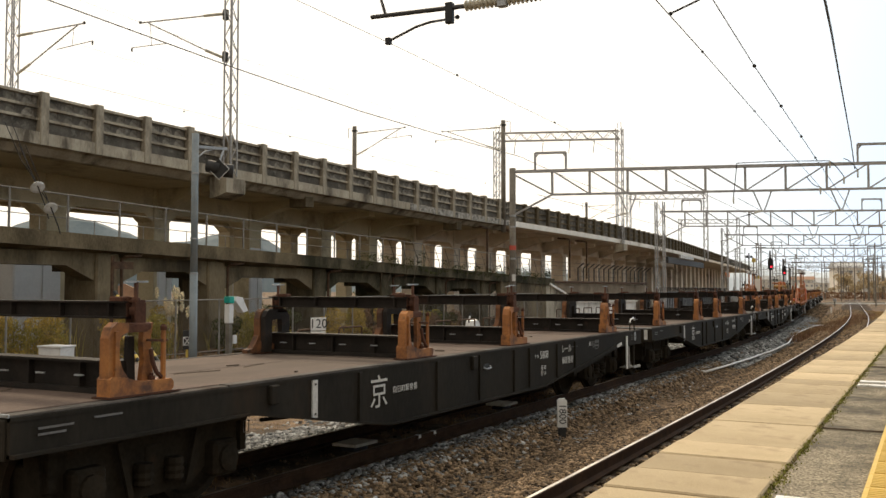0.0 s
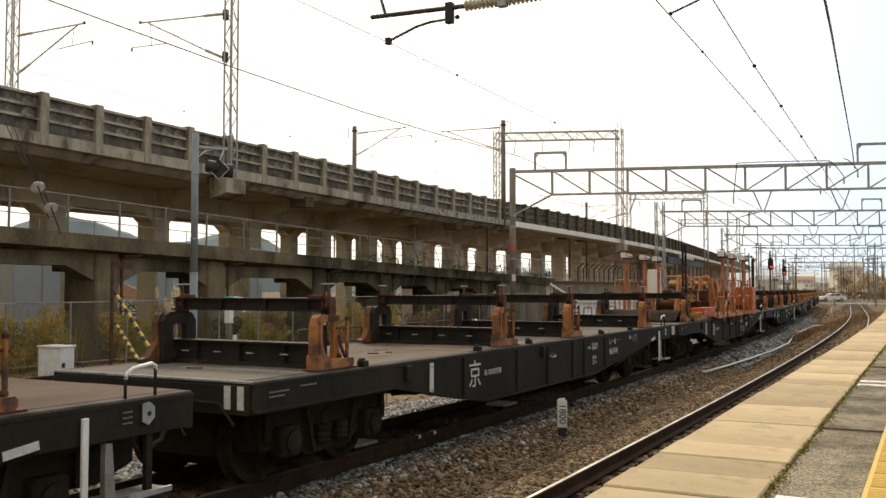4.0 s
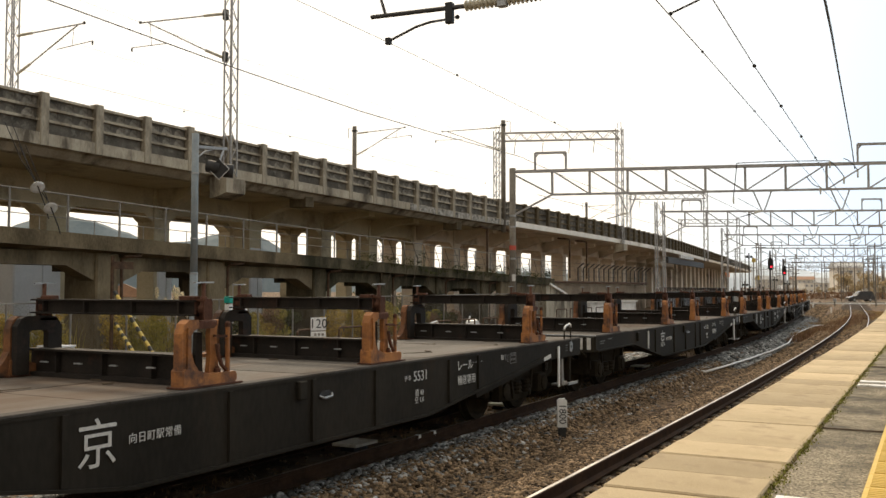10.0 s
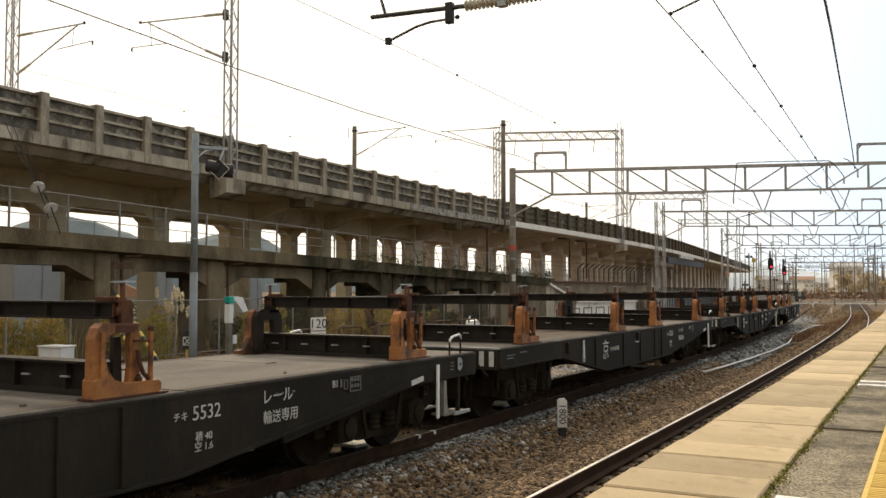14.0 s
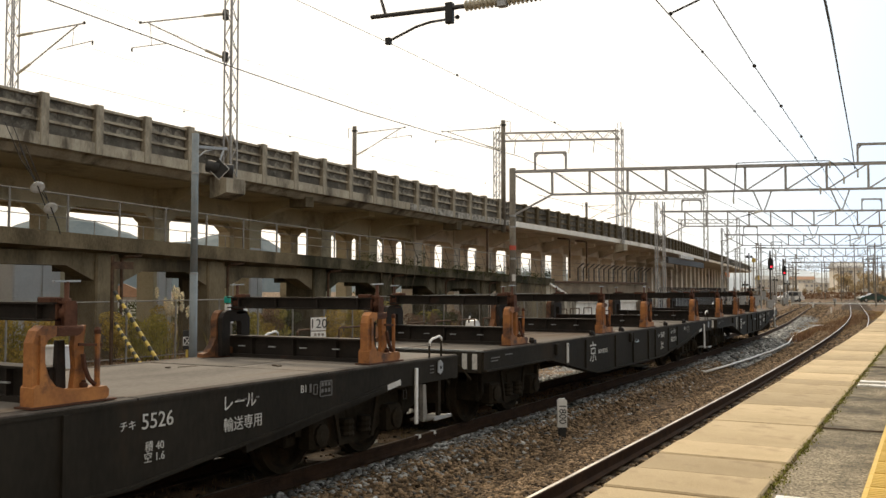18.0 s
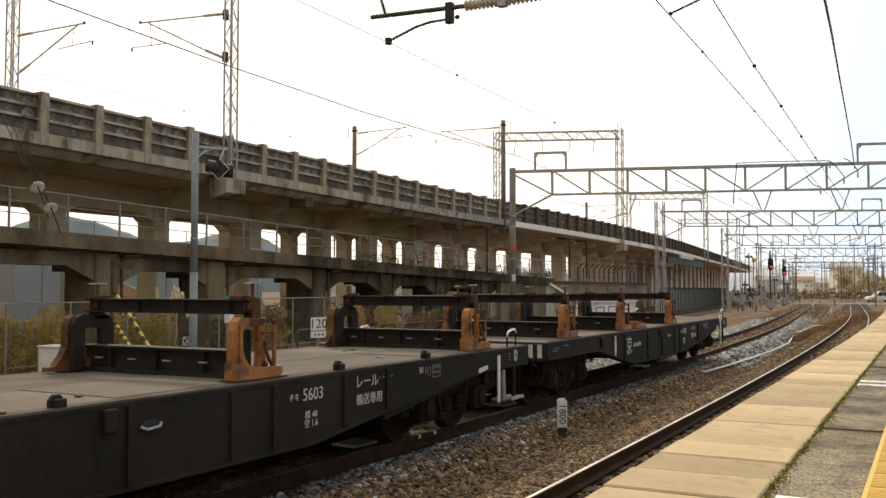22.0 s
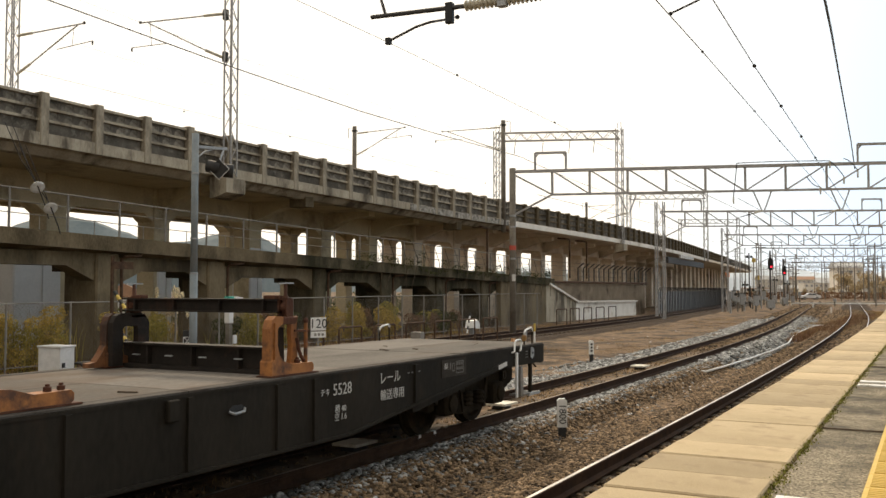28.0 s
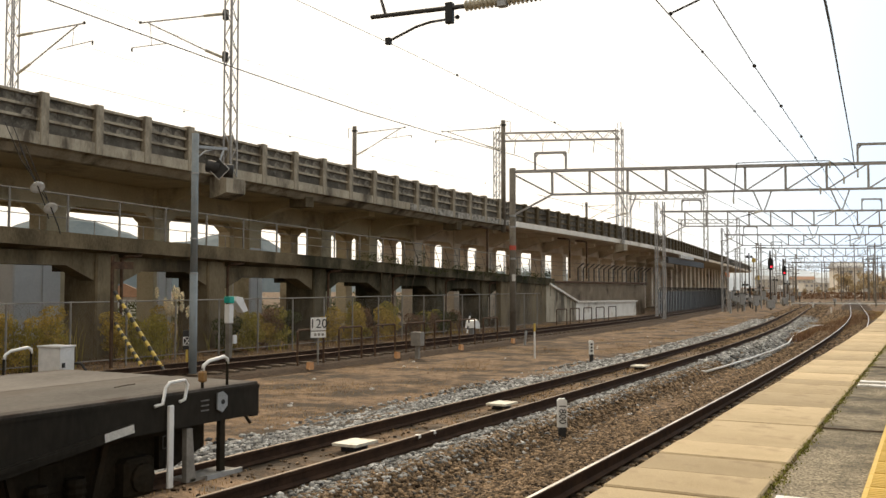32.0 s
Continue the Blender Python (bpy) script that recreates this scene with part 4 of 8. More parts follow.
    put_text(w, "輸送専用", purpose_y + 0.05, 0.745, 0.125)
    put_text(w, "B1", 11.39, 0.95, 0.10)
    for a, b, z0, z1 in ((11.475, 11.505, 0.91, 0.99), (10.47, 10.51, 0.94, 0.955), (10.55, 10.59, 0.94, 0.955), (10.63, 10.67, 0.94, 0.955), (10.71, 10.75, 0.94, 0.955), (0.5, 0.78, 0.96, 0.975), (0.5, 0.72, 0.92, 0.935), (0.95, 1.2, 0.98, 0.995)):
        part("marking_bar", Mesh().box(HW + 0.01, HW + 0.014, a, b, z0, z1), LETTER_GREY, w, "small white marking")
    fr = Mesh()
    for a, b, z0, z1 in ((11.64, 11.84, 0.85, 1.0), (11.535, 11.605, 0.88, 0.98)):
        fr.box(HW + 0.01, HW + 0.014, a, b, z0, z0 + 0.01).box(HW + 0.01, HW + 0.014, a, b, z1 - 0.01, z1)
        fr.box(HW + 0.01, HW + 0.014, a, a + 0.012, z0, z1).box(HW + 0.01, HW + 0.014, b - 0.012, b, z0, z1)
    for i in range(3):
        fr.box(HW + 0.01, HW + 0.014, 11.665 + i * 0.055, 11.70 + i * 0.055, 0.95, 0.985).box(HW + 0.01, HW + 0.014, 11.665 + i * 0.055, 11.70 + i * 0.055, 0.89, 0.925)
    part("marking_frame", fr, LETTER_GREY, w, "framed white inspection table")
    if number == 5602:
        tag = part("label_plate", Mesh().box(HW + 0.03, HW + 0.036, 9.52, 9.59, 0.55, 0.70), LETTER_WHITE, w, "white label plate")
        part("label_top", Mesh().box(HW + 0.03, HW + 0.036, 9.52, 9.59, 0.702, 0.73), RED_ORANGE, tag, "red label top")
    if number == 5528:
        part("marking_board", Mesh().box(HW + 0.002, HW + 0.009, 11.28, 11.92, 0.82, 1.03), PANEL_GREY, w, "grey-brown marking board")
        part("tail_lamp", Mesh().box(1.21, 1.27, 13.83, 13.89, 1.13, 1.22, 0.012), AMBER, w, "small amber lamp on the hand rail")
    for z in (0.90, 0.94, 0.98):
        part("end_marking", Mesh().box(HW + 0.01, HW + 0.014, 13.80, 13.89, z, z + 0.012), LETTER_GREY, w, "small faded marking")
    # black disc on the hook plate, dark like a hole but not cut
    part("hole_disc", Mesh().lathe([(0.02, 0), (0.02, 0.004)], HW + 0.022, 14.045, 0.955, 8, "x"), BLACK, w)
    if 5600 < number < 5610:
        for y in (2.1, 4.81, 6.52, 9.84, 11.6):
            for s in (-1, 1):
                lug = part("lashing_lug", Mesh().prism([(y - 0.055, TOPZ - 0.01), (y + 0.055, TOPZ - 0.01), (y + 0.055, TOPZ + 0.05), (y + 0.02, TOPZ + 0.085), (y - 0.02, TOPZ + 0.085), (y - 0.055, TOPZ + 0.05)], *sorted((s * 1.18, s * 1.22)), "x"), RACK_DARK, w, "dark lashing lug")
                part("lug_web", Mesh().box(*sorted((s * 1.23, s * 1.26)), y - 0.05, y + 0.05, TOPZ - 0.01, TOPZ + 0.06, 0.008), RACK_DARK, lug)
    # bits of wood and bent wire lying on the deck
    bits = Mesh()
    for i in range(16):
        bx, by, a = rnd.uniform(-0.9, 1.05), rnd.uniform(1.0, 13.8), rnd.uniform(0, 3.14)
        ln = rnd.uniform(0.02, 0.09)
        dx, dy = math.cos(a) * ln, math.sin(a) * ln
        if i % 3:
            bits.bar((bx - dx, by - dy, TOPZ + 0.006), (bx + dx, by + dy, TOPZ + 0.006), rnd.uniform(0.015, 0.04), 0.012)
        else:
            bits.tube([(bx - dx * 3, by - dy * 3, TOPZ + 0.004), (bx, by + 0.04, TOPZ + 0.006), (bx + dx * 2, by + dy * 4, TOPZ + 0.004)], 0.004, 4)
    part("deck_litter", bits, SLEEPER, w, "dark wood bits and wire on the deck")
    for y in racks:
        add_rack(w, y, sheet=(sheet == y))
    for y in stubs:
        add_rack(w, y, stub=True)
    return w


S_ROWS = [(0, 63.27), (0.5, 59.70), (1, 56.20), (1.5, 52.75), (2, 49.33), (2.5, 45.92), (3, 42.52), (3.5, 39.11), (4, 35.73), (4.5, 32.37), (5, 29.06), (5.5, 25.82), (6, 22.64), (6.5, 19.55), (7, 16.56), (7.5, 13.64), (8, 10.79), (8.5, 7.98), (9, 5.22), (9.5, 2.53), (10, -0.10), (10.5, -2.65), (11, -5.16), (11.5, -7.63), (12, -10.04), (12.5, -12.38), (13, -14.64), (13.5, -16.83), (14, -18.98), (14.5, -21.10), (15, -23.17), (15.5, -25.18), (16, -27.13), (16.5, -29.03), (17, -30.88), (17.5, -32.67), (18, -34.43), (18.5, -36.16), (19, -37.86), (19.5, -39.52), (20, -41.14), (20.5, -42.72), (21, -44.24), (21.5, -45.71), (22, -47.16), (22.5, -48.59), (23, -49.98), (23.5, -51.33), (24, -52.64), (24.5, -53.92), (25, -55.17), (25.5, -56.37), (26, -57.51), (26.5, -58.58), (27, -59.60), (27.5, -60.56), (28, -61.50), (28.5, -62.43), (29, -63.34), (29.5, -64.21), (30, -65.06), (30.5, -65.87), (31, -66.65), (31.5, -67.38), (32, -68.08)]


def train_at(t):
    """The way of the reference wagon along its track, a cubic through the four nearest rows."""
    j = min(max(int(t * 2) - 1, 0), len(S_ROWS) - 4)
    total = 0.0
    for a in range(j, j + 4):
        w = S_ROWS[a][1]
        for b in range(j, j + 4):
            if a != b:
                w *= (t - S_ROWS[b][0]) / (S_ROWS[a][0] - S_ROWS[b][0])
        total += w
    return total


def wagon_pose(s):
    """A wagon's pose with its front end at s along the track."""
    def on(q):
        return Vector((LINE_A(q)[0], q, 0.0))
    a, b = on(s + 2.25), on(s + 12.05)
    d = (b - a).normalized()
    h = math.atan2(-d.x, d.y)
    o = a - d * 2.25
    return Matrix.Translation(o) @ Matrix.Rotation(h, 4, "Z")


TRAIN = {
    -4: build_wagon(5808, (1.17, 5.39, 8.25, 12.55), (3.52, 4.66, 9.30, 10.25), deck=DECK_RUST), -3: build_wagon(5542, (1.25, 5.40, 8.04, 12.39), (3.30, 4.30, 9.04, 10.06), deck=DECK_RUST),
    -2: build_wagon(5601, (1.35, 5.56, 8.30, 12.70), (3.45, 4.60, 9.30, 10.30)),
    -1: build_wagon(5602, (1.45, 12.8), (3.49, 4.57, 9.23, 10.24), sheet=1.45, label="black flat wagon carrying orange rail-handling machinery"),
    0: build_wagon(5531, (1.34, 5.50, 8.24, 12.56), (3.40, 4.58, 9.14, 10.26)), 1: build_wagon(5532, (1.37, 5.70, 8.57, 12.76), (3.71, 4.90, 9.60, 10.50)),
    2: build_wagon(5526, (1.27, 5.79, 8.57, 12.65), (3.67, 4.85, 9.58, 10.50)), 3: build_wagon(5603, (1.35, 5.46, 8.35, 12.80), (3.40, 4.66, 9.32, 10.25)),
    4: build_wagon(5528, (1.29, 4.47, 8.22), (3.70, 4.60, 9.20, 10.10), stubs=(5.45,), label="black last flat wagon with a bare rear deck"),
}
LOADS = []


def load(name, label, category):
    ob = thing(name, label, category)
    LOADS.append(ob)
    return ob


def build_machinery():
    """The orange machinery on one wagon, all in the wagon's own space."""
    g = load("rail_handling_gantry", "worn orange steel rail-handling gantry with walkways and lamp masts", "machine")
    for x in (-1.1, 1.1):
        part("base_beam", Mesh().box(x - 0.09, x + 0.09, 2.75, 11.6, TOPZ, 1.2, 0.01), ORANGE_CLEAN, g)
        part("hole_strip", Mesh().box(x - 0.03, x + 0.03, 2.8, 4.0, 1.2, 1.27), ORANGE_CLEAN, g)
        # dark tabs on the strip: the holes' darkness as colour only
        for i in range(9):
            part("hole_tab", Mesh().box(x + 0.028, x + 0.034, 2.9 + i * 0.12, 2.94 + i * 0.12, 1.215, 1.255), RACK_DARK, g)
    for y in (2.8, 3.5, 4.3, 5.6, 6.5, 7.4, 8.9, 10.1, 11.5):
        part("cross_member", Mesh().box(-1.05, 1.05, y - 0.06, y + 0.06, TOPZ, 1.19, 0.01), ORANGE_CLEAN, g)
    # walkways with bent pipe guard rails; masts stand at one end of most of them
    for a, b in ((4.35, 5.55), (5.9, 7.12), (7.3, 8.46), (8.92, 10.15)):
        for s in (1, -1):
            wk = part("walkway", Mesh().box(*sorted((s * 0.98, s * 1.44)), a, b, 1.12, 1.15, 0.004), ORANGE_CLEAN, g, "orange walkway")
            part("walkway_edge", Mesh().box(*sorted((s * 1.44, s * 1.46)), a, b, 1.10, 1.2), ORANGE_CLEAN, wk)
            for y in (b - 0.12,):
                part("hanger", Mesh().box(*sorted((s * 1.40, s * 1.44)), y - 0.02, y + 0.02, 0.98, 1.12), ORANGE_CLEAN, wk)
    for a, b in ((4.35, 5.27), (5.92, 6.85), (7.33, 8.43), (9.22, 10.12)):
        for s in (1, -1):
            x = s * 1.42
            gr = part("guard_rail", Mesh().tube([(x, a, 1.15), (x, a, 2.06), (x, a + 0.03, 2.13), (x, a + 0.1, 2.16), (x, b - 0.1, 2.16), (x, b - 0.03, 2.13), (x, b, 2.06), (x, b, 1.15)], 0.02, 8), ORANGE_CLEAN, g, "bent pipe guard rail", smooth=True)
            part("middle_rail", Mesh().tube([(x, a, 1.68), (x, b, 1.68)], 0.014, 8), ORANGE_CLEAN, gr)
            part("middle_post", Mesh().tube([(x, (a + b) / 2, 1.15), (x, (a + b) / 2, 2.15)], 0.015, 8), ORANGE_CLEAN, gr)
    lamp_rows = [(1.40, 5.27, 5.53), (1.40, 6.85, 7.10), (1.40, 8.95, 9.22), (-1.3, 5.0, 5.28), (-1.3, 7.1, 7.35), (-1.3, 8.67, 8.94)]
    for x, a, b in lamp_rows:
        h = 2.78
        mast = part("lamp_mast", Mesh().box(x - 0.02, x + 0.02, a - 0.02, a + 0.02, 1.1, h), ORANGE_CLEAN, g, "twin-post orange lamp mast")
        part("mast_post", Mesh().box(x - 0.02, x + 0.02, b - 0.02, b + 0.02, 1.1, h), ORANGE_CLEAN, mast)
        for z in (1.95, 2.5):
            part("mast_tie", Mesh().box(x - 0.015, x + 0.015, a, b, z, z + 0.03), ORANGE_CLEAN, mast)
        m = (a + b) / 2
        part("lamp_tray", Mesh().box(x - 0.12, x + 0.12, a - 0.03, a + 0.03, h, h + 0.025).box(x - 0.12, x + 0.12, b - 0.03, b + 0.03, h, h + 0.025).box(x - 0.02, x + 0.02, m - 0.16, m + 0.42, h - 0.005, h + 0.03).box(x - 0.08, x + 0.08, m + 0.29, m + 0.42, h, h + 0.12), RACK_RUST, mast, "rusty lamp tray")
        body = Mesh().prism([(x - 0.11, h + 0.03), (x + 0.1, h + 0.03), (x + 0.12, h + 0.09), (x + 0.07, h + 0.15), (x - 0.03, h + 0.17), (x - 0.11, h + 0.13)], m - 0.14, m + 0.28, "y")
        part("lamp_housing", body, GALV, mast, "grey floodlight housing")
        part("lamp_end", Mesh().prism([(x - 0.10, h + 0.03), (x + 0.1, h + 0.03), (x + 0.08, h + 0.17), (x - 0.08, h + 0.19)], m - 0.30, m - 0.16, "y"), WHITE_METAL, mast, "white reflector end")
        part("lamp_bail", Mesh().tube([(x + 0.1, m - 0.3, h + 0.03), (x + 0.1, m - 0.32, h + 0.22), (x - 0.1, m - 0.32, h + 0.22), (x - 0.1, m - 0.3, h + 0.03)], 0.012, 6), RACK_RUST, mast)
    part("swing_arm", Mesh().box(-0.86, -0.78, 7.0, 7.08, 1.2, 2.6).box(-0.84, -0.80, 7.0, 7.6, 2.5, 2.6), ORANGE_CLEAN, g)
    # the two lifting frames with yellow grab blocks
    for y0, y1 in ((4.5, 6.2), (7.5, 9.35)):
        for x in (0.35,):
            part("frame_plate", Mesh().prism([(y0 - 0.06, 1.19), (y0 + 0.12, 1.19), (y0 + 0.10, 2.22), (y0 + 0.05, 2.27), (y0 - 0.02, 2.27), (y0 - 0.05, 2.2)], x - 0.05, x + 0.05, "x"), ORANGE_CLEAN, g, "orange frame plate")
            part("frame_plate", Mesh().prism([(y1 - 0.10, 1.19), (y1 + 0.34, 1.19), (y1 + 0.10, 2.15), (y1 + 0.04, 2.25), (y1 - 0.06, 2.25), (y1 - 0.1, 2.15)], x - 0.05, x + 0.05, "x"), ORANGE_CLEAN, g, "tapered orange frame plate")
            part("strut", Mesh().tube([(x, y0 - 0.54, 1.2), (x, y0 - 0.01, 2.24)], 0.032, 8), ORANGE_CLEAN, g)
            part("side_arm", Mesh().prism([(y0 + 0.1, 1.27), (y1 - 0.1, 1.27), (y1 - 0.15, 1.45), (y0 + 0.15, 1.45)], x - 0.1, x + 0.06, "x"), RACK_RUST, g)
            for z in (1.60, 2.0):
                blk = Mesh().prism([(y0 + 0.12, z), (y0 + 0.22, z - 0.08), (y1 - 0.22, z - 0.08), (y1 - 0.12, z), (y1 - 0.12, z + 0.06), (y1 - 0.24, z + 0.14), (y0 + 0.24, z + 0.14), (y0 + 0.12, z + 0.06)], x - 0.3, x + 0.14, "x")
                part("grab_block", blk, MACHINE_YELLOW if x > 0 or z > 1.8 else RACK_RUST, g, "worn yellow grab block")
                for f in (0.3, 0.7):
                    yy = y0 + (y1 - y0) * f
                    part("seam", Mesh().box(x - 0.305, x + 0.145, yy - 0.012, yy + 0.012, z - 0.085, z + 0.145), RACK_RUST, g)
                    part("bolt", Mesh().lathe([(0.035, 0), (0.035, 0.02), (0.02, 0.03)], x + 0.14, yy + 0.15, z + 0.03, 8, "x"), RACK_DARK, g)
            part("hanger_block", Mesh().box(x - 0.08, x + 0.05, (y0 + y1) / 2 - 0.14, (y0 + y1) / 2 + 0.14, 1.72, 1.92, 0.02), RACK_DARK, g)
        part("tie_shaft", Mesh().tube([(0.3, y0 + 0.15, 2.26), (0.3, y1 - 0.15, 2.26)], 0.028, 10), MACHINE_YELLOW, g)
        for yy, z in ((y0, 2.24), (y1, 2.22)):
            part("tie_shaft_arm", Mesh().tube([(0.0, yy, z), (0.42, yy, z)], 0.03, 8), ORANGE_CLEAN, g)
        part("winch_drum", Mesh().lathe([(0.22, -0.45), (0.22, -0.4), (0.12, -0.39), (0.12, 0.39), (0.22, 0.4), (0.22, 0.45)], 0, (y0 + y1) / 2, 1.45, 16, "x"), RACK_RUST, g, "rusty winch drum")
        part("pivot_ring", Mesh().lathe([(0.06, -0.08), (0.09, -0.06), (0.09, 0.06), (0.06, 0.08)], 0.35, (y0 + y1) / 2, 2.25, 12, "y"), RED_ORANGE, g)
        part("pivot_stem", Mesh().box(0.31, 0.39, (y0 + y1) / 2 - 0.05, (y0 + y1) / 2 + 0.05, 1.5, 2.2), RACK_RUST, g)
    for (a, b) in (((5.7, 2.12), (6.94, 1.24)), ((8.51, 1.93), (7.23, 1.23)), ((5.75, 1.3), (6.5, 1.95)), ((9.4, 1.85), (8.9, 1.2))):
        part("cross_brace", Mesh().tube([(1.1, a[0], a[1]), (1.1, b[0], b[1])], 0.027, 8), ORANGE_CLEAN, g)
        part("cross_brace", Mesh().tube([(-1.05, a[0], a[1]), (-1.05, b[0], b[1])], 0.027, 8), ORANGE_CLEAN, g)
    for y0, y1 in ((5.53, 5.92), (6.98, 7.33), (8.43, 8.95)):
        for z in (2.0, 1.6):
            part("chain", Mesh().tube([(1.42, y0, z), (1.42, y0 + (y1 - y0) * 0.3, z - 0.11), (1.42, y0 + (y1 - y0) * 0.7, z - 0.11), (1.42, y1, z)], 0.01, 6), GALV, g)
    for i, (x, y) in enumerate(((0.35, 6.3), (-0.4, 6.4), (0.3, 9.7), (-0.5, 6.9), (-0.3, 9.9), (0.6, 6.7))):
        part("motor_block", Mesh().box(x - 0.22, x + 0.22, y - 0.2, y + 0.25, 1.19, 1.55, 0.03).lathe([(0.12, 0), (0.14, 0.05), (0.14, 0.3), (0.08, 0.34)], x, y, 1.55, 14), RACK_RUST, g)
    for y in (5.85, 6.2, 9.5):
        part("ladder_frame", Mesh().box(0.92, 0.97, y - 0.02, y + 0.02, 1.2, 2.1).box(0.92, 0.97, y + 0.28, y + 0.32, 1.2, 2.1).box(0.93, 0.96, y, y + 0.3, 1.5, 1.53).box(0.93, 0.96, y, y + 0.3, 1.8, 1.83), ORANGE_CLEAN, g)
    for y in (3.0, 9.7):
        part("plank", Mesh().box(-0.9, 0.6, y - 0.5, y + 0.6, 1.2, 1.235, 0.005), SLEEPER, g, "loose grey plank")

    b = load("tool_box", "long red-orange steel tool box on the wagon", "box")
    part("box_body", Mesh().box(0.85, 1.2, 3.7, 5.25, 1.2, 1.36, 0.012), RED_ORANGE, b)
    part("box_lid", Mesh().box(0.83, 1.22, 3.68, 5.27, 1.362, 1.385, 0.006), RED_ORANGE, b)
    part("box_label", Mesh().box(1.202, 1.206, 3.8, 4.0, 1.28, 1.31).box(1.202, 1.206, 4.75, 4.9, 1.30, 1.33), LETTER_WHITE, b, "white label strip")

    for y0, y1, up in ((2.45, 3.2, 1.28), (11.15, 12.1, 1.36)):
        t = load("tray", "shallow yellow steel tray with boards in it", "tray")
        part("tray_body", Mesh().prism([(-1.1, TOPZ), (1.16, TOPZ), (1.26, up), (1.22, up), (1.12, 1.12), (-1.06, 1.12), (-1.14, up), (-1.18, up)], y0, y1, "y").box(-1.12, 1.18, y0 - 0.01, y0 + 0.02, TOPZ, up - 0.02).box(-1.12, 1.18, y1 - 0.02, y1 + 0.01, TOPZ, up - 0.02), MACHINE_YELLOW, t)
        for i in range(5):
            part("board", Mesh().box(-1.0 + i * 0.12, 0.95 - i * 0.15, y0 + 0.06 + i * 0.13, y0 + 0.15 + i * 0.13, 1.25, 1.29, 0.004), SLEEPER, t, "grey loose board")

    c = load("control_cabinet", "bright orange steel control cabinet with a side door", "cabinet")
    part("cabinet_body", Mesh().box(0.92, 1.48, 10.2, 10.95, 1.36, 1.94, 0.012), RED_ORANGE, c)
    part("cabinet_base", Mesh().box(0.94, 1.46, 10.3, 10.93, 1.2, 1.36), RACK_DARK, c)
    part("cabinet_side", Mesh().box(1.30, 1.48, 10.2, 10.93, 1.22, 1.36, 0.006), RED_ORANGE, c)
    part("cabinet_top", Mesh().box(0.90, 1.50, 10.18, 10.97, 1.94, 1.965, 0.006), RED_ORANGE, c)
    d = part("cabinet_door", Mesh().box(1.482, 1.495, 10.27, 10.89, 1.30, 1.90, 0.004), RED_ORANGE, c)
    for z in (1.42, 1.75):
        part("hinge", Mesh().box(1.495, 1.505, 10.28, 10.31, z, z + 0.06), RACK_RUST, d)
    part("door_handle", Mesh().box(1.495, 1.51, 10.78, 10.82, 1.38, 1.46), RACK_RUST, d)
    part("cabinet_label", Mesh().box(1.05, 1.17, 10.19, 10.197, 1.66, 1.71).box(1.22, 1.34, 10.19, 10.197, 1.66, 1.71), LETTER_WHITE, c, "white label strip")
    for x in (1.05, 1.2):
        part("drawer_handle", Mesh().tube([(x, 10.2, 1.5), (x, 10.15, 1.5), (x + 0.1, 10.15, 1.5), (x + 0.1, 10.2, 1.5)], 0.01, 6), RACK_DARK, c)
    for x in (0.92, 1.42):
        part("cabinet_fin", Mesh().prism([(10.2, 1.96), (10.36, 1.96), (10.30, 2.27), (10.25, 2.30), (10.2, 2.27)], x - 0.02, x + 0.02, "x"), RED_ORANGE, c, "red upright fin")
    for x in (0.97, 1.43):
        for y in (10.26, 10.9):
            part("cabinet_leg", Mesh().box(x - 0.04, x + 0.04, y - 0.04, y + 0.04, 1.15, 1.23), ORANGE_CLEAN, c)
    part("support", Mesh().box(0.9, 1.5, 10.15, 11.0, 1.08, 1.19, 0.01), ORANGE_CLEAN, c)

    k = load("grey_cabinet", "pale grey steel cabinet on an orange stand", "cabinet")
    part("cabinet_body", Mesh().box(-1.15, -0.85, 6.95, 7.5, 1.75, 2.5, 0.012), CONCRETE_PALE, k)
    part("cabinet_stand", Mesh().box(-1.1, -1.04, 7.02, 7.08, 1.12, 1.75).box(-1.1, -1.04, 7.36, 7.42, 1.12, 1.75), ORANGE_CLEAN, k)

    for y in (1.82, 13.25):
        p = load("ladder_post", "tall dark steel twin post with rungs", "post")
        for dy in (0.0, 0.33):
            part("post", Mesh().box(1.03, 1.08, y + dy - 0.025, y + dy + 0.025, TOPZ, 3.0, 0.006), RACK_DARK, p)
        for z in (1.45, 1.9, 2.35, 2.8):
            part("rung", Mesh().box(1.04, 1.07, y, y + 0.33, z - 0.015, z + 0.015), RACK_DARK, p)


build_machinery()

# ---- viaduct ----
VIA_BEND_TOP = 46.0


def rail_level(y):
    return 8.05 - 0.0125 * (min(max(y, 10), VIA_BEND_TOP) - 19)


def haunched(y0, y1, z_low, z_top, hy, hz):
    """The side outline (y, z) of a beam between two columns with haunches at both ends."""
    return [(y0, z_top), (y0, z_low - hz), (y0 + hy, z_low), (y1 - hy, z_low), (y1, z_low - hz), (y1, z_top)]


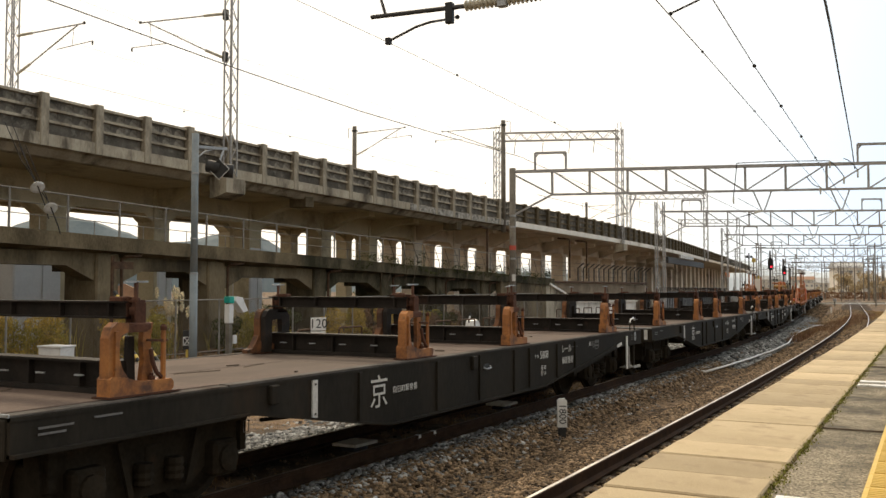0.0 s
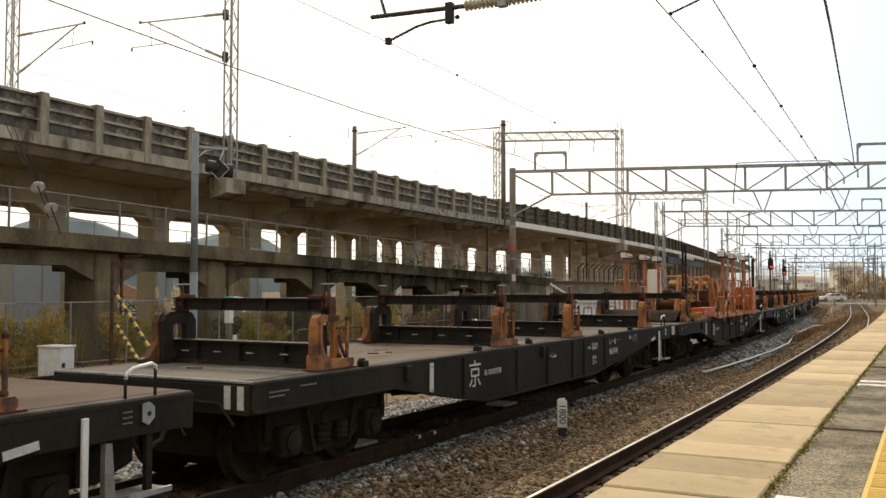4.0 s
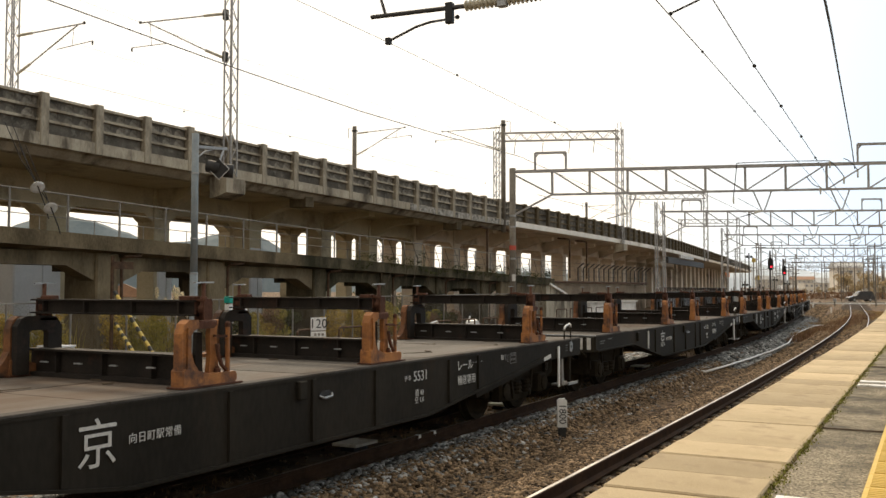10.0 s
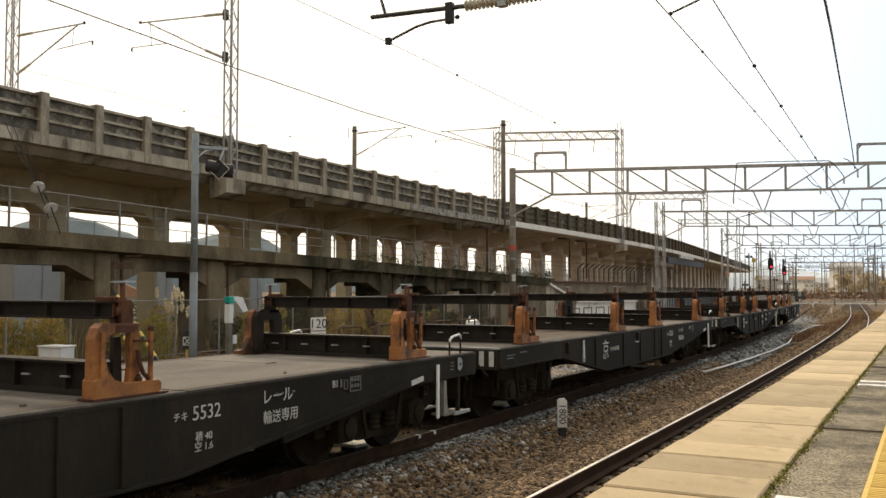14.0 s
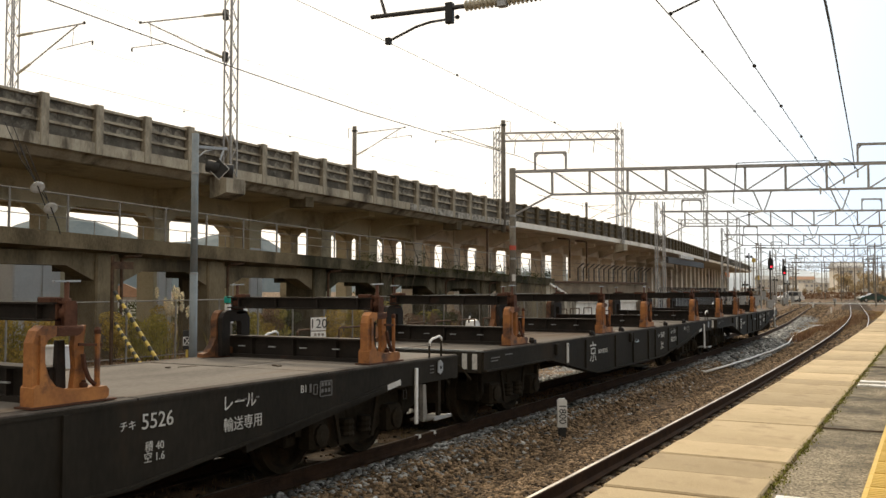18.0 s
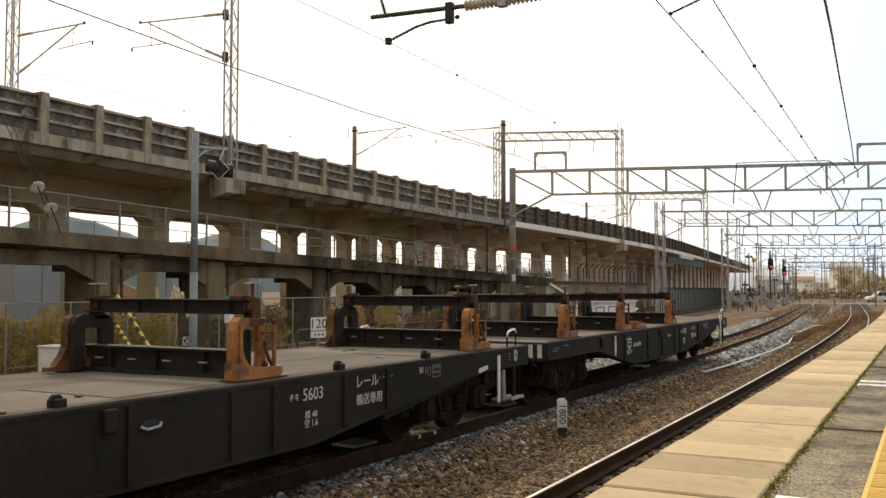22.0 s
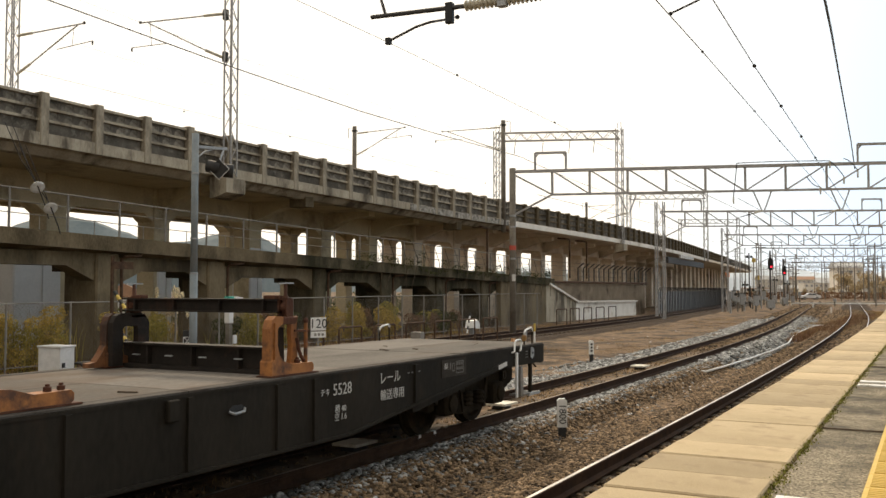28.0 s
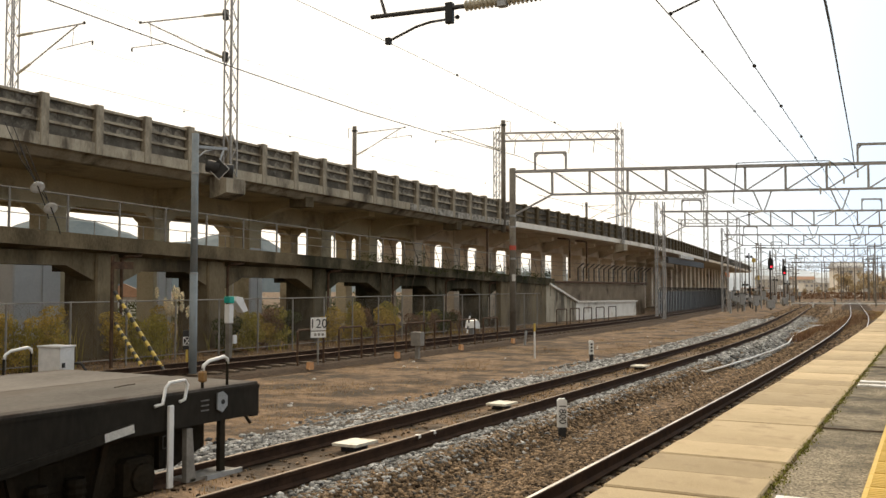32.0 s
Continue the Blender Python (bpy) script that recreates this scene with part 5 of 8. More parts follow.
def build_viaduct():
    v = thing("viaduct", "weathered concrete railway viaduct with a panelled parapet", "viaduct", kind="structure")
    near, far = steps(-14.0, 54.4, 4.0), steps(54.4, 230.0, 4.0)
    deck_prof = [(-11.0, -1.75), (-1.1, -1.75), (-0.9, -1.9), (-0.5, -1.9), (-0.22, -1.68), (0.06, -1.64), (0.06, -1.26), (-11.0, -1.26)]
    part("deck_slab", Mesh().sweep(deck_prof, along(LINE_V, near, z=rail_level)), CONCRETE, v, "stained concrete deck edge")
    part("soffit", Mesh().sweep([(-10.9, -1.78), (-1.15, -1.78), (-1.15, -1.752), (-10.9, -1.752)], along(LINE_V, near, z=rail_level)), SOFFIT, v, "stained soffit, ground bounce put into its colour")
    part("deck_slab", Mesh().sweep([(-11.0, -1.7), (-0.25, -1.7), (0.06, -1.62), (0.06, -1.26), (-11.0, -1.26)], along(LINE_V, far, z=rail_level)), CONCRETE_WARM, v, "newer deck slab")
    part("edge_band", Mesh().sweep([(0.062, -1.64), (0.10, -1.64), (0.10, -1.3), (0.062, -1.3)], along(LINE_V, [y for y in far if y < 135], z=rail_level)), CONCRETE_PALE, v, "pale edge band")
    allys = steps(-14.0, 230.0, 4.0)
    part("parapet_wall", Mesh().sweep([(-0.24, -1.3), (-0.12, -1.3), (-0.12, -0.05), (-0.24, -0.05)], along(LINE_V, allys, z=rail_level)), CONCRETE_PANEL, v, "mottled dark parapet panels")
    # beyond y 54 rails and posts use the darker concrete
    for dz in (-0.09, -0.46, -0.84):
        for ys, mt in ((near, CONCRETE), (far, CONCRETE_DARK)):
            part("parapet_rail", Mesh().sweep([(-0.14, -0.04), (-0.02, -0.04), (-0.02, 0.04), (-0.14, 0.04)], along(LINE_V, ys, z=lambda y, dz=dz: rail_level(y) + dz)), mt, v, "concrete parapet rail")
    post = Mesh().box(-0.26, 0.09, -0.16, 0.16, -1.66, 0.03, 0.02).data("parapet_post", CONCRETE)
    far_post = Mesh().box(-0.26, 0.09, -0.16, 0.16, -1.3, 0.03, 0.02).data("parapet_post", CONCRETE_DARK)
    y = 18.86 - 2.13 * 14
    while y < 170:
        x, h = LINE_V(y)
        o = part("parapet_post", post if y < 54 else far_post, CONCRETE if y < 54 else CONCRETE_DARK, v, at=(x, y, rail_level(y)))
        o.rotation_euler = (0, 0, h)
        y += 2.13
    blocks = [Mesh().prism([(a, 0.0), (0.53 - a * 0.5, 0.0), (0.52 - a, 0.12), (0.47, 0.20 + a * 0.4), (0.40 - a, h), (0.20, h + 0.01), (0.12 + a, 0.21), (0.07, 0.11)], -0.121, -0.114, "x").data("panel_block", PANEL_BLOCK) for a, h in ((0.04, 0.26), (0.07, 0.22), (0.02, 0.28), (0.05, 0.18))]
    y, n = 18.86 - 2.13 * 9, 0
    while y < 54:
        for i in range(3):
            for dz in (-0.415, -0.79):
                yy = y + 0.2 + i * 0.585
                x, h = LINE_V(yy)
                n += 1
                o = part("panel_block", blocks[(n * 7 + n // 3) % 4], PANEL_BLOCK, v, at=(x, yy, rail_level(yy) + dz))
                o.rotation_euler = (0, 0, h)
        y += 2.13
    part("far_parapet", Mesh().sweep([(-11.0, -1.3), (-10.8, -1.3), (-10.8, -0.4), (-11.0, -0.4)], along(LINE_V, allys, z=rail_level)), CONCRETE, v)
    # columns and haunched beams, two rows
    near_rows = [-9.5, -4.05, 1.4, 6.85, 12.3, 17.6, 23.0, 28.3, 34.4, 40.3, 45.0] + [50.3 + 5.4 * i for i in range(33)]
    far_rows = [-1.8, 3.65, 9.1, 14.55, 20.0, 25.5, 31.2, 36.6, 41.75, 47.3] + [52.7 + 5.45 * i for i in range(32)]
    for x0, x1, rows, wide, low in ((-23.5, -22.5, near_rows, 0.9, 5.1), (-26.6, -25.8, far_rows, 0.66, 5.25)):
        for y, y2 in zip(rows, rows[1:]):
            line_x = LINE_V(y)[0] + 18.0
            c = SOFFIT if y < 50 else CONCRETE_WARM
            zt = rail_level(y) - 1.72
            part("column", Mesh().box(line_x + x0, line_x + x1, y - wide / 2, y + wide / 2, -0.5, zt, 0.03), c, v, "square concrete column")
            if y < 130:
                m = Mesh().prism(haunched(y + wide / 2, y2 - wide / 2, low, zt, 0.5, 0.36), x0 + line_x + 0.08, x1 + line_x - 0.08, "x")
                part("haunched_beam", m, c, v)
            if x0 > -25 and 25 < y < 118:
                k = Mesh().prism([(x1 + line_x, zt), (x1 + line_x, zt - 0.95), (x1 + line_x + 0.35, zt - 0.9), (x1 + line_x + 1.6, zt - 0.42), (x1 + line_x + 2.9, zt - 0.3), (x1 + line_x + 2.9, zt)], y - 0.28, y + 0.28, "y")
                part("bracket_beam", k, c, v, "haunched bracket beam under the deck")
    # spalled and patched stretch of the deck edge
    part("patched_edge", Mesh().sweep([(0.062, -1.63), (0.085, -1.63), (0.085, -1.29), (0.062, -1.29)], along(LINE_V, steps(41.5, 54.3, 1.6), z=rail_level)), CONCRETE_SPALLED, v, "spalled pale patch of the deck edge")
    # bent drain pipes below the deck edge
    for y in (51.6, 55.6, 66.5, 70.6):
        x = LINE_V(y)[0]
        z = rail_level(y) - 1.75
        part("drain_pipe", Mesh().tube([(x - 0.9, y - 0.8, z - 0.12), (x - 0.3, y - 0.7, z - 0.16), (x - 0.22, y, z - 0.2), (x - 0.22, y, z - 0.3), (x - 0.22, y, z - 3.2)], 0.07, 8), RUSTY_FENCE, v, "rusty bent drain pipe")
    # added dark backing, stands in for the murky void under the deck
    part("under_deck_fill", Mesh().sweep([(-9.5, -7.0), (-9.2, -7.0), (-9.2, -1.75), (-9.5, -1.75)], along(LINE_V, steps(100.0, 230.0, 4.0), z=rail_level)), CONCRETE_DARK, v, "added dark backing behind the far bays")
    # brackets that carry the lattice masts
    for y in (27.2, 79.6):
        x, h = LINE_V(y)
        z = rail_level(y)
        part("mast_bracket", Mesh().prism([(x - 0.3, z - 1.3), (x - 0.3, z - 2.5), (x + 0.1, z - 2.45), (x + 0.55, z - 2.3), (x + 0.55, z - 1.75), (x + 0.1, z - 1.72), (x + 0.1, z - 1.3)], y - 0.55, y + 0.55, "y"), CONCRETE, v, "concrete mast bracket")
    for y in (3.5, 12.6, 33.2, 48.0):
        part("deck_rib", Mesh().box(-19.3, -18.35, y - 0.3, y + 0.3, rail_level(y) - 2.25, rail_level(y) - 1.77, 0.02), CONCRETE_DARK, v)


def ramp_level(y):
    return 3.63 - 0.0245 * (y - 16.0)


def build_ramp():
    r = thing("ramp_viaduct", "sooty lower concrete ramp with a pipe railing", "ramp", kind="structure")
    ys = steps(-14.0, 57.5, 4.0)
    line = lambda y: (-16.0, 0.0)
    edge = [(-3.2, -0.55), (-0.5, -0.55), (-0.3, -0.48), (0.0, -0.46), (0.0, 0.0), (-0.25, 0.02), (-0.25, -0.1), (-3.2, -0.1)]
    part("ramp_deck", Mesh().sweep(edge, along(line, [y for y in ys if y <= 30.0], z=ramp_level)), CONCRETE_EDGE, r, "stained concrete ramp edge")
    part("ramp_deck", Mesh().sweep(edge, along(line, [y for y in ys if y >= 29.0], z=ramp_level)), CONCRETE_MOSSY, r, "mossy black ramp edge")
    rows = [-7.5, -2.0, 3.4, 8.9, 14.4, 20.05, 25.0, 31.3, 36.6, 42.0, 47.4]
    for y, y2 in zip(rows, rows[1:] + [52.8]):
        zt = ramp_level(y) - 0.5
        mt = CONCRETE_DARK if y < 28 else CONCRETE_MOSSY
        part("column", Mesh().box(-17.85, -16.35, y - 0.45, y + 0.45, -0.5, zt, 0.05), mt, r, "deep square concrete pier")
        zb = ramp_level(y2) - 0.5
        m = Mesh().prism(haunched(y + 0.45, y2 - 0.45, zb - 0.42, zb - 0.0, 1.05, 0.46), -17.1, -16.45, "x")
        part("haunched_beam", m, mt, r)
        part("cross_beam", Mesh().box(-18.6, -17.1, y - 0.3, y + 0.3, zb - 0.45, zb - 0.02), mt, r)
        part("drain_bracket", Mesh().tube([(-16.33, y + 0.5, -0.3), (-16.3, y + 0.5, zt - 0.2), (-16.22, y + 0.55, zt - 0.1), (-16.12, y + 1.1, zt - 0.06), (-16.1, y + 1.15, zt + 0.05)], 0.05, 8), RUSTY_FENCE, r, "rusty drain pipe")
    # pipe railing
    g = part("pipe_railing", Mesh().tube([(-16.1, q, ramp_level(q) + 1.12) for q in (-14, 57)], 0.022, 8), FENCE_GREY, r, "grey pipe railing")
    for dz in (0.75, 0.42):
        part("rail_pipe", Mesh().tube([(-16.1, q, ramp_level(q) + dz) for q in (-14, 57)], 0.013, 8), FENCE_GREY, g)
    y = 16.35 - 1.95 * 15
    while y < 57:
        part("railing_post", Mesh().box(-16.125, -16.075, y - 0.025, y + 0.025, ramp_level(y) - 0.3, ramp_level(y) + 1.12), FENCE_GREY, g)
        part("railing_bar", Mesh().box(-16.11, -16.09, y + 0.965, y + 0.985, ramp_level(y) - 0.02, ramp_level(y) + 0.42), FENCE_GREY, g)
        y += 1.95
    # ramp end: sloping wall with a pale coping, then a low wall and a dark wall behind
    w = thing("retaining_wall", "pale concrete retaining wall with a sloping coping", "wall", kind="structure")
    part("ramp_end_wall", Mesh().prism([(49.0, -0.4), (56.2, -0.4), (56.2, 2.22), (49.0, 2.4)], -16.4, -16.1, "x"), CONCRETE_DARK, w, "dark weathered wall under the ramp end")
    part("sloping_wall", Mesh().prism([(56.2, -0.4), (62.0, -0.4), (62.0, 1.0), (57.0, 2.2), (56.2, 2.22)], -16.4, -16.11, "x"), CONCRETE, w)
    part("low_wall", Mesh().box(-16.42, -16.12, 62.0, 77.0, -0.4, 0.95, 0.02), CONCRETE_PALE, w)
    part("coping", Mesh().bar((-16.2, 56.6, 2.27), (-16.2, 62.1, 1.03), 0.5, 0.14), CONCRETE_PALE, w, "pale sloping coping")
    part("coping", Mesh().bar((-16.2, 62.0, 1.0), (-16.2, 77.0, 0.9), 0.5, 0.12), CONCRETE_PALE, w)
    part("back_wall", Mesh().box(-17.6, -17.3, 56.0, 84.0, -0.4, 2.35, 0.02), CONCRETE_BROWN, w, "brown rendered wall")
    part("pipe_line", Mesh().tube([(-17.1, 50.0, 2.42), (-17.1, 84.0, 2.45)], 0.09, 8), RUSTY_FENCE, w)
    # barbed-wire posts with bent tops
    f = thing("barbed_fence", "bent grey fence posts with barbed wire on the wall", "fence")
    y = 66.0
    while y < 86:
        part("bent_post", Mesh().tube([(-17.4, y, 2.3), (-17.4, y, 3.55), (-17.15, y + 0.05, 3.75), (-16.95, y + 0.05, 3.9)], 0.05, 6), DARK_STEEL, f)
        y += 1.25
    for z, x in ((2.9, -17.35), (3.3, -17.35), (3.6, -17.3), (3.85, -17.0)):
        part("wire", Mesh().tube([(x, 58, z), (x, 85, z)], 0.012, 4), DARK_STEEL, f)


build_viaduct()
build_ramp()

# ---- fence, signs and gear beside the far track ----
FENCE_X = -14.0


def build_fence():
    f = thing("mesh_fence", "grey chain-link fence on steel posts beside the track", "fence")
    top = lambda y: 1.52 + 0.004 * (y - 14)
    part("top_rail", Mesh().tube([(FENCE_X, 0, top(0)), (FENCE_X, 50, top(50))], 0.022, 6), FENCE_GREY, f)
    part("bottom_rail", Mesh().tube([(FENCE_X, 0, -0.1), (FENCE_X, 50, -0.1)], 0.015, 6), FENCE_GREY, f)
    y = 1.3
    while y < 50:
        part("post", Mesh().tube([(FENCE_X, y, -0.4), (FENCE_X, y, top(y) + 0.03)], 0.03, 6), FENCE_GREY, f)
        y += 1.93
    # diamond mesh as thin strands
    v, fc = [], []
    step = 0.11
    y = 0.0
    while y < 49.5:
        for d in (1, -1):
            a = Vector((FENCE_X, y, -0.1 if d > 0 else 1.5))
            b = Vector((FENCE_X, y + 1.6, 1.5 if d > 0 else -0.1))
            k = len(v)
            t = 0.0025
            for p in (a, b):
                v += [(p.x, p.y - t, p.z), (p.x, p.y + t, p.z), (p.x + t * 1.6, p.y, p.z)]
            fc += [(k, k + 1, k + 4, k + 3), (k + 1, k + 2, k + 5, k + 4), (k + 2, k, k + 3, k + 5)]
        y += step
    ob = part("chain_link_mesh", raw("chain_link_mesh", v, fc, FENCE_GREY), FENCE_GREY, f, "fine wire mesh")
    tagged(ob, kind="stuff")


HOOPS = [(20.64, 1.21), (22.61, 1.2), (24.57, 1.19), (26.49, 1.22), (28.43, 1.23), (30.35, 1.27), (32.38, 1.3)]
FAR_HOOPS = [(48.86, 1.62), (51.01, 1.54), (53.31, 1.46), (55.68, 1.57), (58.18, 1.57)]


def build_hoops():
    """Low rusty hoop barriers along the far track."""
    rows = [(-8.9, y, w) for y, w in HOOPS]
    far = [(-12.2, y, w) for y, w in FAR_HOOPS]
    for x, y, w in rows + far:
        h = thing("hoop_barrier", "low rusty pipe hoop barrier beside the track", "barrier", at=(x, y, -0.3), group="hoop barriers")
        ht = 1.06
        part("hoop", Mesh().tube([(0, -w / 2, -0.1), (0, -w / 2, ht - 0.05), (0, -w / 2 + 0.05, ht), (0, w / 2 - 0.05, ht), (0, w / 2, ht - 0.05), (0, w / 2, -0.1)], 0.03, 6), RUSTY_FENCE, h)


def sign_text(parent, text, at, size, material, turn):
    ob = part("lettering", lettering(text, size), material, parent, "black lettering")
    ob.data.materials.clear()
    ob.data.materials.append(material)
    ob.matrix_basis = Matrix.Translation(at) @ turn
    return ob


def build_trackside():
    facing = Matrix.Rotation(radians(65), 4, "Z") @ Matrix.Rotation(radians(90), 4, "X")
    # speed board
    s = thing("speed_sign", "white speed board with black figures on a post", "sign", at=(-8.62, 20.6, -0.3), turn=radians(60))
    part("post", Mesh().tube([(0, 0.02, -0.1), (0, 0.02, 1.4)], 0.03, 8), FENCE_GREY, s)
    part("board", Mesh().box(-0.23, 0.23, -0.015, 0.005, 1.04, 1.40, 0.004), WHITE_METAL, s)
    part("lower_board", Mesh().box(-0.23, 0.23, -0.015, 0.005, 0.84, 1.01, 0.004), WHITE_METAL, s)
    for dx in (-0.13, -0.02, 0.09):
        part("small_figure", Mesh().box(dx, dx + 0.07, -0.02, -0.016, 0.89, 0.96), FENCE_GREY, s)
    sign_text(s, "120", (0, -0.018, 1.22), 0.36, BLACK, Matrix.Rotation(radians(90), 4, "X"))
    # white equipment box with a lid
    b = thing("equipment_box", "white steel trackside equipment box on the ground", "box", at=(-13.1, 15.6, -0.3), turn=radians(10))
    part("box_body", Mesh().box(-0.34, 0.34, -0.26, 0.26, 0.0, 0.72, 0.012), WHITE_METAL, b)
    part("box_lid", Mesh().box(-0.37, 0.37, -0.29, 0.29, 0.72, 0.77, 0.01), WHITE_METAL, b)
    part("latch", Mesh().box(0.34, 0.37, -0.2, -0.1, 0.22, 0.34, 0.005), BLACK, b, "black latch")
    part("cable_gland", Mesh().tube([(0.3, 0.3, 0.3), (0.4, 0.42, 0.28), (0.55, 0.45, 0.1), (0.6, 0.5, -0.05)], 0.03, 8), BLACK, b)
    # striped guy wires on a post behind the fence line
    g = thing("guy_wire_post", "rusty post with two yellow and black striped guy covers", "post", at=(-13.4, 17.6, -0.3))
    part("post", Mesh().box(-0.035, 0.035, -0.035, 0.035, 0.0, 3.1), RUSTY_FENCE, g)
    part("post_bracket", Mesh().box(-0.05, 0.05, 0.0, 0.7, 2.75, 2.95), RUSTY_FENCE, g)
    for (a, b2) in (((0.1, 0.0, 2.12), (3.2, -1.05, 0.0)), ((0.1, 0.05, 1.25), (3.1, -1.55, 0.0))):
        A, B = Vector(a), Vector(b2)
        n = 18
        for i in range(n):
            part("stripe", Mesh().tube([A.lerp(B, i / n), A.lerp(B, (i + 1) / n)], 0.05, 8), STRIPE_YELLOW if i % 2 else BLACK, g, "yellow stripe" if i % 2 else "black stripe")
    # signal pole with a shaded head seen from behind
    p = thing("signal_post", "blue-grey steel post carrying a black shaded signal", "signal", at=(-9.35, 16.5, -0.3))
    part("pole", Mesh().tube([(0, 0, -0.1), (0, 0, 2.6)], 0.095, 14), POLE_BLUEGREY, p, smooth=True)
    part("upper_pole", Mesh().tube([(0, 0, 2.6), (0, 0, 6.0)], 0.085, 14), POLE_BLUEGREY, p, smooth=True)
    for z in (2.55, 3.4, 5.0):
        part("band", Mesh().lathe([(0.1, 0), (0.1, 0.04)], 0, 0, z, 14), GALV, p)
    part("arm", Mesh().bar((0, 0, 5.68), (0.15, 0.95, 5.74), 0.06, 0.07), GALV, p, "galvanised arm")
    part("arm_stay", Mesh().tube([(0.02, 0.1, 5.45), (0.04, 0.3, 5.6), (0.1, 0.6, 5.7)], 0.02, 6), GALV, p)
    r, fw, up = Vector((0.88, 0.475, 0)), Vector((-0.475, 0.88, 0)), Vector((0, 0, 1))
    C = Vector((0.22, 0.60, 5.18))
    bd = Mesh()
    q = [C + up * 0.26, C + r * 0.26, C - up * 0.26, C - r * 0.26]
    bd.add(q + [p + fw * 0.04 for p in q], [(0, 1, 2, 3), (7, 6, 5, 4), (0, 4, 5, 1), (1, 5, 6, 2), (2, 6, 7, 3), (3, 7, 4, 0)])
    hd = part("backboard", bd, BLACK, p, "black diamond backboard")
    for i, (a, b) in enumerate(((q[0], q[1]), (q[1], q[2]), (q[2], q[3]))):
        for j in range(8):
            c = a.lerp(b, (j + 0.5) / 8) - fw * 0.012
            part("reflector", Mesh().tube([c, c + fw * 0.012], 0.014, 6), WHITE_METAL, hd)
    part("signal_hood", Mesh().tube([C + fw * 0.06 + up * 0.02, C + fw * 0.1 - r * 0.3 + up * 0.1], 0.15, 16, 0.16), BLACK, p, "black signal hood", smooth=True)
    part("signal_hood", Mesh().tube([C + fw * 0.2 + r * 0.05, C + fw * 0.25 + r * 0.3 - up * 0.02], 0.17, 16, 0.17), BLACK, p, "black signal hood", smooth=True)
    part("head_stem", Mesh().tube([C + up * 0.2 + fw * 0.05, Vector((0.14, 0.85, 5.72))], 0.03, 6), GALV, p)
    # crossed marker
    c = thing("cross_marker", "small black marker with a white cross on a yellow peg", "marker", at=(-10.9, 17.9, -0.3), turn=radians(-46))
    part("peg", Mesh().box(-0.03, 0.03, -0.03, 0.03, 0.0, 0.6), STRIPE_YELLOW, c)
    part("plate", Mesh().box(-0.02, 0.02, -0.11, 0.11, 0.6, 1.1, 0.005), BLACK, c)
    for d in (-1, 1):
        part("cross_bar", Mesh().bar((0.026, -0.08, 0.82 - d * 0.1), (0.026, 0.08, 0.82 + d * 0.1), 0.012, 0.022), WHITE_METAL, c, "white cross bar")
        part("border_bar", Mesh().box(0.02, 0.028, d * 0.095 - 0.009, d * 0.095 + 0.009, 0.71, 0.93), WHITE_METAL, c)
    for z in (0.715, 0.925):
        part("border_bar", Mesh().box(0.02, 0.028, -0.095, 0.095, z - 0.009, z + 0.009), WHITE_METAL, c)
    # telephone lamp post with a teal light
    t = thing("teal_lamp_post", "short post with a teal lamp and a white hood", "lamp", at=(-11.6, 20.3, -0.3))
    part("post", Mesh().box(-0.07, 0.07, -0.07, 0.07, 0.0, 1.3), POLE_CONCRETE, t)
    part("white_sleeve", Mesh().box(-0.1, 0.1, -0.1, 0.1, 1.2, 1.75, 0.02), WHITE_METAL, t)
    part("teal_lamp", Mesh().box(-0.11, 0.11, -0.11, 0.11, 1.78, 1.98, 0.02), TEAL, t, "teal lamp box")
    part("white_hood", Mesh().prism([(0.15, 1.85), (0.5, 1.5), (0.7, 1.55), (0.45, 1.95), (0.2, 1.98)], -0.12, 0.12, "x"), WHITE_METAL, t)
    part("tag", Mesh().box(0.05, 0.09, 0.1, 0.25, 0.6, 0.85), WHITE_METAL, t)
    # distance posts
    for x, y, z, txt, hh in ((1.58, 12.75, -0.36, "1800", 0.62), (-2.75, 26.6, -0.3, "", 0.62)):
        k = thing("distance_post", "short white distance post with a black foot", "post", at=(x, y, z), turn=radians(28))
        part("foot", Mesh().box(-0.055, 0.055, -0.055, 0.055, -0.05, 0.2, 0.008), BLACK, k, "black foot")
        part("body", Mesh().prism([(-0.07, 0.2), (0.07, 0.2), (0.07, hh - 0.03), (0.04, hh), (-0.04, hh), (-0.07, hh - 0.03)], -0.05, 0.05, "y"), WHITE_METAL, k)
        if txt:
            sign_text(k, txt, (0.0, -0.055, 0.40), 0.15, BLACK, Matrix.Rotation(radians(90), 4, "X") @ Matrix.Rotation(radians(-90), 4, "Z"))
        else:
            for i in range(3):
                part("figure_bar", Mesh().box(-0.03, 0.03, -0.056, -0.051, 0.28 + i * 0.1, 0.34 + i * 0.1), BLACK, k)
    # marker posts on the far track's near side
    m = thing("marker_post", "thin white marker post with an orange top", "post", at=(-4.7, 26.8, -0.3))
    part("stick", Mesh().tube([(0, 0, -0.1), (0, 0, 0.85)], 0.03, 8), WHITE_METAL, m)
    part("cap", Mesh().tube([(0, 0, 0.85), (0, 0, 1.1)], 0.035, 8), STRIPE_YELLOW, m, "orange-yellow cap")
    m = thing("leaning_post", "short leaning grey marker post", "post", at=(-7.8, 33.2, -0.3))
    part("stick", Mesh().tube([(0, 0, -0.1), (0.05, 0.06, 0.55)], 0.05, 8), GALV, m)
